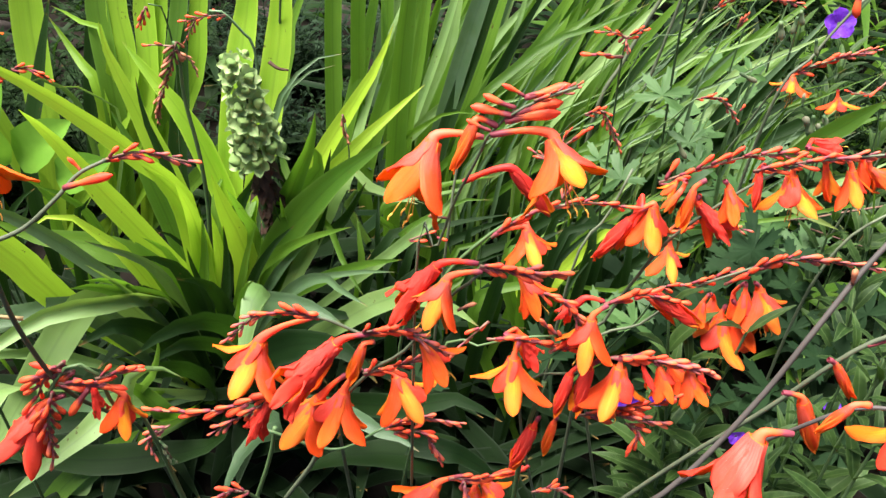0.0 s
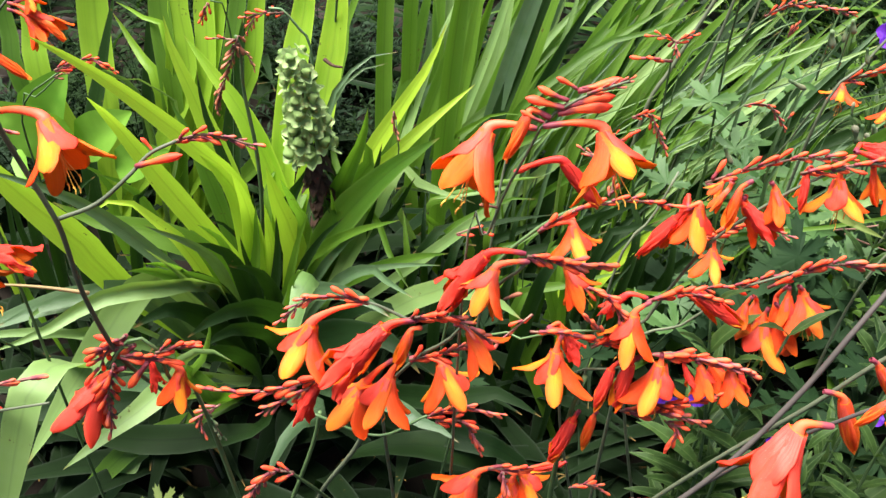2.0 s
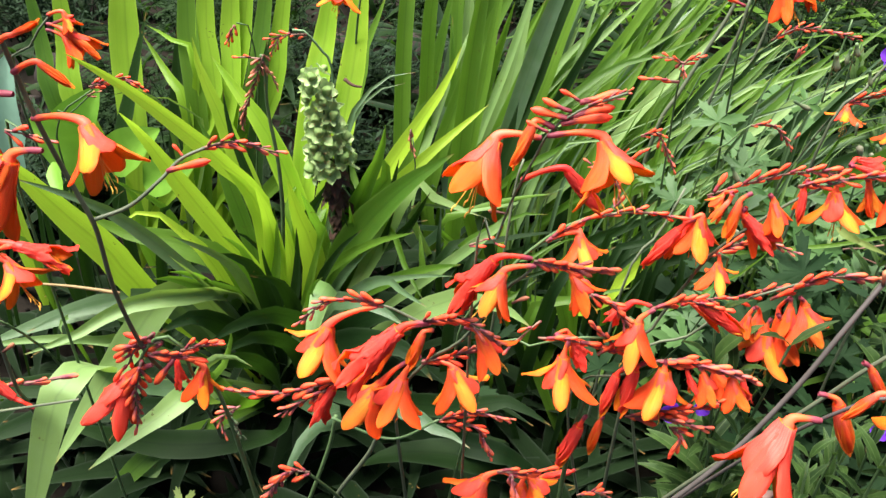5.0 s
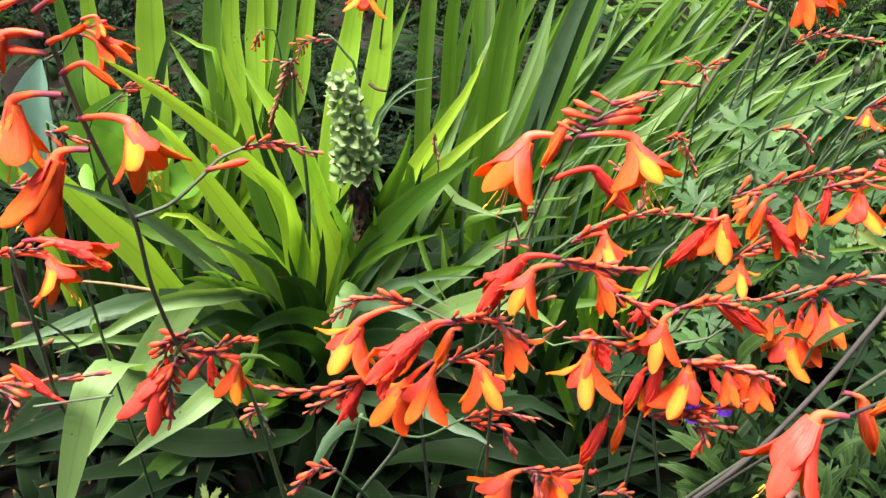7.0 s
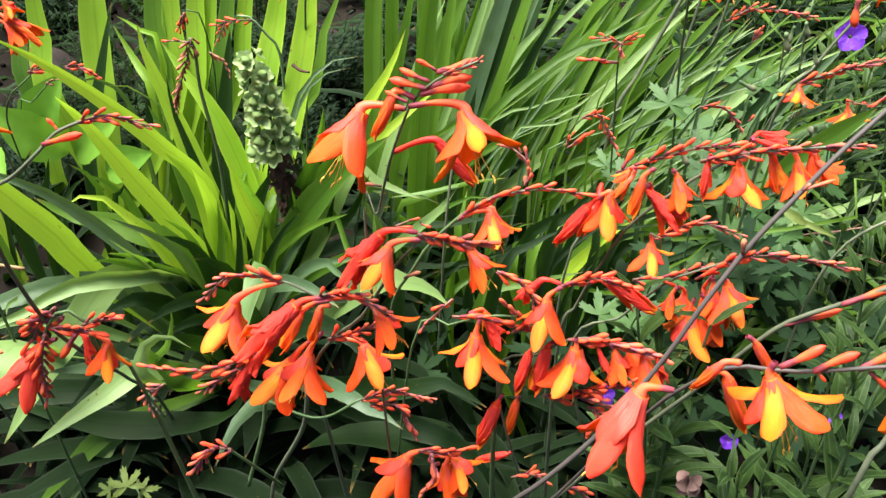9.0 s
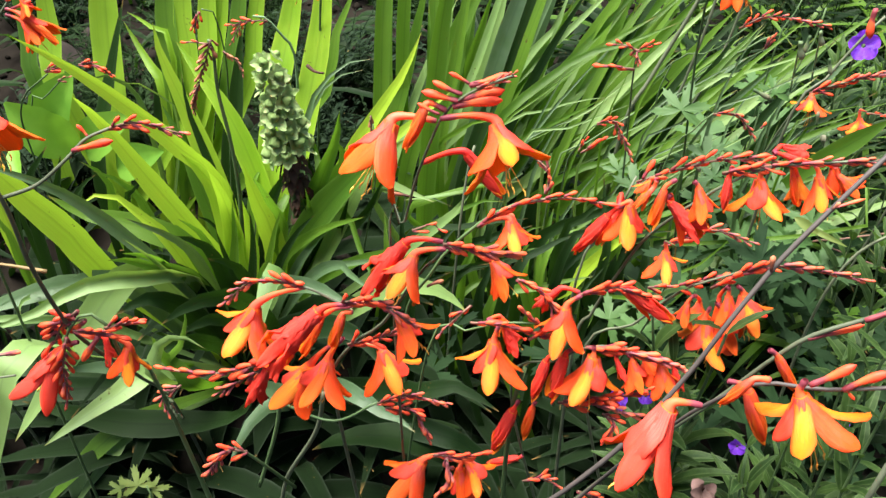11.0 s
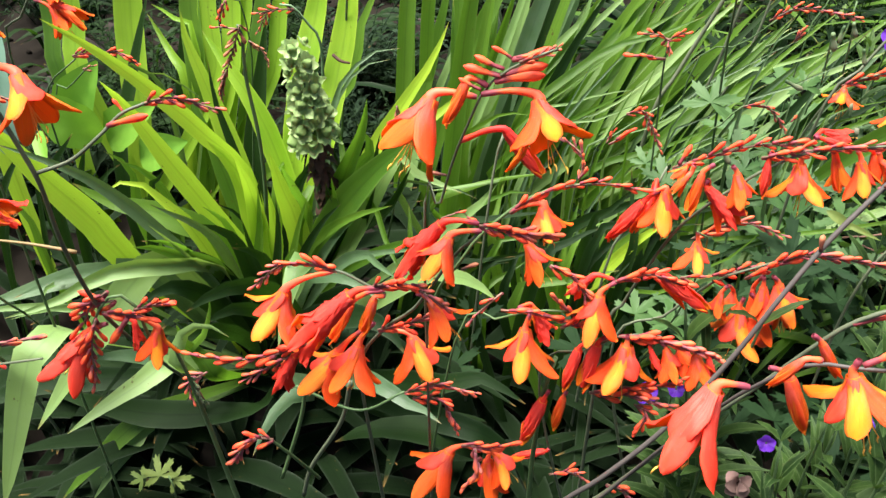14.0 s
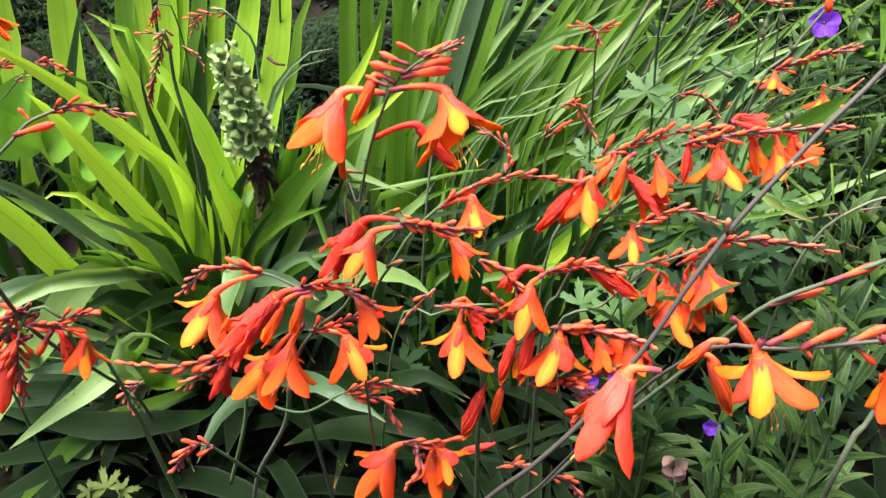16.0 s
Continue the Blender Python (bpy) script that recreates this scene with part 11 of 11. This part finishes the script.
leaf(grass, [(0.3671, 0.7917, 0.2), (0.3396, 0.7875, 0.3444), (0.3542, 0.8129, 0.4305), (0.3821, 0.8332, 0.488)], 0.0042, PALE, fold=0.5, n=10, base=0.6)
leaf(grass, [(0.1955, 0.7536, 0.2), (0.1859, 0.7484, 0.345), (0.2483, 0.7664, 0.3898), (0.3123, 0.7828, 0.425)], 0.0027, GREEN, fold=0.5, n=10, base=0.6)
leaf(grass, [(0.2833, 0.7643, 0.2), (0.258, 0.7666, 0.4201), (0.2749, 0.7957, 0.5275), (0.3083, 0.818, 0.5962)], 0.0045, GREY, fold=0.5, n=10, base=0.6)
leaf(grass, [(0.1508, 0.8241, 0.2), (0.1467, 0.8165, 0.3715), (0.2173, 0.8323, 0.4033), (0.2871, 0.8474, 0.4315)], 0.0041, PALE, fold=0.5, n=10, base=0.6)
leaf(grass, [(0.3536, 0.7635, 0.2), (0.3285, 0.7522, 0.3506), (0.3957, 0.7741, 0.4168), (0.4696, 0.7922, 0.4622)], 0.0028, GREY, fold=0.5, n=10, base=0.6)
leaf(grass, [(0.0837, 0.8119, 0.2), (0.0919, 0.8047, 0.4318), (0.1444, 0.8238, 0.4828), (0.1987, 0.8412, 0.5238)], 0.0048, PALE, fold=0.5, n=10, base=0.6)
leaf(grass, [(0.0812, 0.8231, 0.2), (0.0829, 0.8132, 0.2467), (0.1262, 0.83, 0.2842), (0.1841, 0.8411, 0.2896)], 0.0056, GREY, fold=0.5, n=10, base=0.6)
leaf(grass, [(0.0455, 0.8737, 0.2), (0.0529, 0.871, 0.2857), (0.0887, 0.8889, 0.3292), (0.1286, 0.9046, 0.3608)], 0.0055, GREY, fold=0.5, n=10, base=0.6)
leaf(grass, [(0.1225, 0.8565, 0.2), (0.1425, 0.8657, 0.2432), (0.235, 0.8843, 0.2912), (0.3368, 0.8985, 0.314)], 0.0055, PALE, fold=0.5, n=10, base=0.6)
leaf(grass, [(0.1753, 0.7393, 0.2), (0.1648, 0.7491, 0.3094), (0.1893, 0.7781, 0.4164), (0.2273, 0.8005, 0.4855)], 0.0052, GREEN, fold=0.5, n=10, base=0.6)
leaf(grass, [(0.3415, 0.8448, 0.2), (0.3354, 0.8482, 0.3892), (0.3558, 0.8699, 0.4545), (0.386, 0.888, 0.4996)], 0.0059, GREY, fold=0.5, n=10, base=0.6)
leaf(grass, [(0.3437, 0.8849, 0.2), (0.3324, 0.874, 0.269), (0.381, 0.8986, 0.3509), (0.4399, 0.9185, 0.4064)], 0.0040, GREY, fold=0.5, n=10, base=0.6)
leaf(grass, [(0.1061, 0.7589, 0.2), (0.0976, 0.7485, 0.3224), (0.1235, 0.7691, 0.382), (0.1558, 0.7867, 0.4239)], 0.0041, GREY, fold=0.5, n=10, base=0.6)
leaf(grass, [(0.2352, 0.8449, 0.2), (0.2179, 0.8498, 0.3161), (0.2804, 0.8693, 0.3689), (0.3526, 0.8846, 0.3983)], 0.0054, GREEN, fold=0.5, n=10, base=0.6)
leaf(grass, [(0.1154, 0.8783, 0.2), (0.0993, 0.8713, 0.3758), (0.1543, 0.8871, 0.4079), (0.2092, 0.9023, 0.4364)], 0.0062, GREEN, fold=0.5, n=10, base=0.6)
leaf(grass, [(0.1854, 0.8708, 0.2), (0.1664, 0.8636, 0.2885), (0.2083, 0.8844, 0.3486), (0.2689, 0.8982, 0.3696)], 0.0061, GREEN, fold=0.5, n=10, base=0.6)
leaf(grass, [(0.1488, 0.7986, 0.2), (0.1609, 0.7909, 0.3563), (0.2105, 0.8122, 0.4195), (0.276, 0.8272, 0.4471)], 0.0039, GREY, fold=0.5, n=10, base=0.6)
leaf(grass, [(0.0423, 0.7824, 0.2), (0.053, 0.7816, 0.4446), (0.1197, 0.7965, 0.4714), (0.1853, 0.811, 0.4961)], 0.0047, PALE, fold=0.5, n=10, base=0.6)
leaf(grass, [(0.191, 0.8028, 0.2), (0.1973, 0.793, 0.4659), (0.2598, 0.8142, 0.5283), (0.3327, 0.8307, 0.5645)], 0.0027, GREY, fold=0.5, n=10, base=0.6)
leaf(grass, [(0.136, 0.7289, 0.2), (0.1497, 0.7388, 0.3191), (0.2002, 0.7618, 0.3918), (0.2578, 0.7807, 0.4412)], 0.0048, PALE, fold=0.5, n=10, base=0.6)
leaf(grass, [(0.1193, 0.8563, 0.2), (0.1297, 0.8577, 0.2241), (0.1554, 0.8799, 0.2922), (0.1904, 0.8979, 0.3369)], 0.0031, GREEN, fold=0.5, n=10, base=0.6)
leaf(grass, [(0.1379, 0.8109, 0.2), (0.1301, 0.8, 0.4245), (0.1814, 0.8153, 0.4536), (0.2334, 0.8297, 0.4781)], 0.0037, PALE, fold=0.5, n=10, base=0.6)
leaf(grass, [(0.3619, 0.8288, 0.2), (0.3624, 0.839, 0.4305), (0.4096, 0.8557, 0.4673), (0.4775, 0.8664, 0.4703)], 0.0027, GREEN, fold=0.5, n=10, base=0.6)
leaf(grass, [(0.3228, 0.7652, 0.2), (0.3092, 0.7769, 0.4665), (0.3249, 0.7974, 0.5255), (0.3558, 0.8132, 0.557)], 0.0026, GREY, fold=0.5, n=10, base=0.6)
leaf(grass, [(0.0128, 0.7848, 0.2), (0.021, 0.7798, 0.3917), (0.0711, 0.8005, 0.4513), (0.1357, 0.8148, 0.4747)], 0.0040, GREY, fold=0.5, n=10, base=0.6)
leaf(grass, [(0.1801, 0.8584, 0.2), (0.1899, 0.8515, 0.31), (0.2373, 0.8666, 0.3378), (0.2878, 0.8803, 0.3578)], 0.0062, GREY, fold=0.5, n=10, base=0.6)
leaf(grass, [(0.2916, 0.7521, 0.2), (0.266, 0.7608, 0.318), (0.2805, 0.7901, 0.4267), (0.3095, 0.813, 0.4992)], 0.0029, PALE, fold=0.5, n=10, base=0.6)
leaf(grass, [(0.0337, 0.8597, 0.2), (0.0143, 0.8532, 0.2467), (0.0856, 0.8779, 0.3291), (0.1708, 0.8952, 0.3697)], 0.0050, PALE, fold=0.5, n=10, base=0.6)
leaf(grass, [(0.1716, 0.7797, 0.2), (0.1568, 0.7889, 0.2835), (0.2283, 0.8138, 0.3669), (0.3044, 0.8345, 0.4267)], 0.0029, PALE, fold=0.5, n=10, base=0.6)
leaf(grass, [(0.347, 0.7962, 0.2), (0.3567, 0.7856, 0.4591), (0.4138, 0.802, 0.4944), (0.4777, 0.8159, 0.5158)], 0.0037, GREEN, fold=0.5, n=10, base=0.6)
leaf(grass, [(0.0482, 0.7576, 0.2), (0.0326, 0.7663, 0.3747), (0.0714, 0.7916, 0.4602), (0.1091, 0.815, 0.5354)], 0.0049, GREY, fold=0.5, n=10, base=0.6)
leaf(grass, [(0.1961, 0.7899, 0.2), (0.2051, 0.7928, 0.37), (0.2711, 0.8123, 0.4228), (0.3406, 0.8293, 0.4616)], 0.0047, PALE, fold=0.5, n=10, base=0.6)
leaf(grass, [(0.2362, 0.7578, 0.2), (0.2179, 0.7608, 0.391), (0.2479, 0.7812, 0.4494), (0.2947, 0.7958, 0.4742)], 0.0043, PALE, fold=0.5, n=10, base=0.6)
leaf(grass, [(0.183, 0.7845, 0.2), (0.1942, 0.7906, 0.2898), (0.2091, 0.8188, 0.3921), (0.2397, 0.8403, 0.4562)], 0.0057, PALE, fold=0.5, n=10, base=0.6)
leaf(grass, [(0.1435, 0.7935, 0.2), (0.1463, 0.7852, 0.3252), (0.1954, 0.8048, 0.3789), (0.2549, 0.82, 0.4075)], 0.0032, PALE, fold=0.5, n=10, base=0.6)
leaf(grass, [(0.1664, 0.9071, 0.2), (0.1538, 0.8959, 0.3234), (0.1934, 0.9224, 0.4166), (0.2326, 0.947, 0.4982)], 0.0034, GREEN, fold=0.5, n=10, base=0.6)
leaf(grass, [(0.3038, 0.7674, 0.2), (0.3092, 0.7779, 0.3091), (0.3571, 0.7958, 0.3532), (0.4114, 0.8111, 0.3823)], 0.0039, PALE, fold=0.5, n=10, base=0.6)
leaf(grass, [(0.2637, 0.7895, 0.2), (0.2799, 0.7947, 0.4076), (0.2955, 0.8175, 0.4792), (0.3274, 0.8346, 0.519)], 0.0040, GREY, fold=0.5, n=10, base=0.6)
leaf(grass, [(0.0352, 0.7972, 0.2), (0.0379, 0.787, 0.3853), (0.094, 0.8136, 0.4786), (0.1534, 0.8362, 0.5488)], 0.0049, GREY, fold=0.5, n=10, base=0.6)
leaf(grass, [(0.1623, 0.8136, 0.2), (0.1756, 0.8162, 0.3824), (0.1954, 0.8436, 0.4805), (0.231, 0.8644, 0.5407)], 0.0058, GREEN, fold=0.5, n=10, base=0.6)
leaf(grass, [(0.3112, 0.7881, 0.2), (0.323, 0.7879, 0.3504), (0.335, 0.8097, 0.4165), (0.3515, 0.8294, 0.471)], 0.0043, PALE, fold=0.5, n=10, base=0.6)
leaf(grass, [(0.1948, 0.7667, 0.2), (0.1865, 0.7725, 0.4439), (0.2409, 0.7906, 0.4888), (0.2988, 0.8066, 0.522)], 0.0033, GREY, fold=0.5, n=10, base=0.6)
leaf(grass, [(0.0384, 0.8232, 0.2), (0.0173, 0.8178, 0.3863), (0.0788, 0.8353, 0.4282), (0.143, 0.8509, 0.4586)], 0.0033, GREEN, fold=0.5, n=10, base=0.6)

# stones
stone((-0.792, 1.2771, 0.243), (0.05, 0.040, 0.045), "weathered reddish brown stone half sunk in soil")
stone((-0.7534, 1.3487, 0.248), (0.035, 0.028, 0.032), "weathered reddish brown stone half sunk in soil")
stone((-0.3273, 1.398, 0.248), (0.04, 0.032, 0.036), "weathered reddish brown stone half sunk in soil")
stone((-0.1767, 1.391, 0.248), (0.045, 0.036, 0.041), "weathered reddish brown stone half sunk in soil")
stone((-0.8084, 1.1967, 0.2255), (0.03, 0.024, 0.027), "weathered reddish brown stone half sunk in soil")

# flowers that hang in from above
s_r = thing("flower_spray", (-0.2252, 0.8409, 0.1815), "spray of orange red funnel flowers and buds on dark stem", "flower spray", "orange flower sprays")
stem(s_r, [(-0.2252, 0.8409, 0.1815), (-0.1585, 0.8021, 0.5962), (-0.1426, 0.7822, 0.6564), (-0.1482, 0.7785, 0.6931), (-0.1583, 0.7671, 0.6861)], 0.0015, 0.0012, STEM_GREEN)
flower(s_r, (-0.1582, 0.7673, 0.6871), (-0.162, 0.7641, 0.6687), (-0.1706, 0.7584, 0.6363), 34, "g")
s_s = thing("flower_spray", (0.2674, 0.8132, 0.1218), "spray of orange red funnel flowers and buds on dark stem", "flower spray", "orange flower sprays")
stem(s_s, [(0.2674, 0.8132, 0.1218), (0.2372, 0.7788, 0.5795), (0.2419, 0.7457, 0.6798), (0.2414, 0.7312, 0.7126)], 0.0016, 0.0011, STEM_GREEN)
flower(s_s, (0.2385, 0.7217, 0.7164), (0.2457, 0.7188, 0.6996), (0.2594, 0.712, 0.6614), 24, "c")
flower(s_s, (0.246, 0.7314, 0.7136), (0.2615, 0.7287, 0.6983), (0.2814, 0.7233, 0.6676), 10, "c")
bud(s_s, (0.2268, 0.7514, 0.6544), (0.2063, 0.7529, 0.663), 1.0, "b")
s_t = thing("flower_spray", (0.4390, 0.79, round(rise(0.4390, 0.79), 4)), "slender spray with a hanging coral red flower", "flower spray", "orange flower sprays")
stem(s_t, [(0.4390, 0.79, rise(0.4390, 0.79)), (0.482, 0.76, 0.522), (0.422, 0.73, 0.648), (0.39, 0.72, 0.686)], 0.0015, 0.0010, STEM)
flower(s_t, (0.391, 0.72, 0.685), (0.391, 0.72, 0.675), (0.404, 0.714, 0.652), 26, "c")
bud(s_t, (0.397, 0.72, 0.68), (0.41, 0.72, 0.674), 1.0, "b")
undergrowth(-0.5, 0.15, 0.38, 0.80, 190, 17, UNDER_SHADE, "low leaves with deep shade painted into their colour")
# back fill leaves whose dark colour stands in for shade
undergrowth(-0.1, 0.75, 0.80, 1.35, 380, 21, DEEP_SHADE, "dense narrow leaves, the bed's shade painted into their colour", (0.16, 0.34), (0.008, 0.018))
undergrowth(-1.3, 0.0, 0.95, 1.9, 420, 23, DEEP_SHADE, "low leaves behind the strap leaves, darkened to imitate shade", (0.08, 0.2), (0.010, 0.024))

# nodding cranesbill buds, a pale beaked seed case and dry twigs
bud(crane, (0.382, 0.75, 0.481), (0.373, 0.75, 0.503), 1.5, "h")
stem(crane, [(0.399, 0.78, 0.392), (0.388, 0.76, 0.453), (0.382, 0.75, 0.481)], 0.0011, 0.0009, STEM_PALE)
bud(crane, (0.396, 0.74, 0.492), (0.388, 0.74, 0.509), 1.5, "h")
stem(crane, [(0.414, 0.77, 0.405), (0.402, 0.75, 0.465), (0.396, 0.74, 0.492)], 0.0011, 0.0009, STEM_PALE)
bud(crane, (0.26, 0.7, 0.409), (0.255, 0.7, 0.424), 1.5, "h")
stem(crane, [(0.267, 0.73, 0.308), (0.263, 0.71, 0.376), (0.26, 0.7, 0.409)], 0.0011, 0.0009, STEM_PALE)
bud(crane, (0.342, 0.8, 0.582), (0.348, 0.8, 0.561), 1.5, "h")
stem(crane, [(0.354, 0.83, 0.506), (0.346, 0.81, 0.557), (0.342, 0.8, 0.582)], 0.0011, 0.0009, STEM_PALE)
bud(crane, (0.359, 0.8, 0.594), (0.365, 0.8, 0.578), 1.5, "h")
stem(crane, [(0.373, 0.83, 0.52), (0.364, 0.81, 0.571), (0.359, 0.8, 0.594)], 0.0011, 0.0009, STEM_PALE)
bud(crane, (0.397, 0.75, 0.479), (0.388, 0.75, 0.494), 1.5, "h")
stem(crane, [(0.415, 0.78, 0.39), (0.403, 0.76, 0.45), (0.397, 0.75, 0.479)], 0.0011, 0.0009, STEM_PALE)
simple_leaf(crane, (0.346, 0.66, 0.456), (0.389, 0.64, 0.446), 0.006, SEEDLING, (0, -0.8, 0.6), 0.05, "seed_case")
simple_leaf(crane, (0.338, 0.66, 0.464), (0.363, 0.65, 0.452), 0.010, SEEDLING, (0, -0.8, 0.6), 0.08, "seed_case")
bare12 = thing("bare_stalk", (0.384, 0.83, round(rise(0.384, 0.83), 4)), "thin dry brown twig among the leaves", "stalk", "bare stalks")
stem(bare12, [(0.384, 0.83, rise(0.384, 0.83)), (0.401, 0.8, 0.301), (0.445, 0.79, 0.332), (0.516, 0.78, 0.359)], 0.0016, 0.0011, STALK)
stem(bare12, [(0.428, 0.79, 0.322), (0.456, 0.79, 0.309), (0.509, 0.78, 0.295)], 0.0012, 0.0008, STALK, "twig")
bud_row(s_c, [(-0.195, 0.36, 0.497), (-0.192, 0.36, 0.486), (-0.189, 0.36, 0.472)], 9, 0.0105, 0.0070, "g", 0.7)
stem(lily, [(-0.168, 0.76, 0.559), (-0.159, 0.755, 0.555), (-0.149, 0.755, 0.553)], 0.0022, 0.0012, WITHERED, "dry_scrap", 8, "dark curled dry scrap")
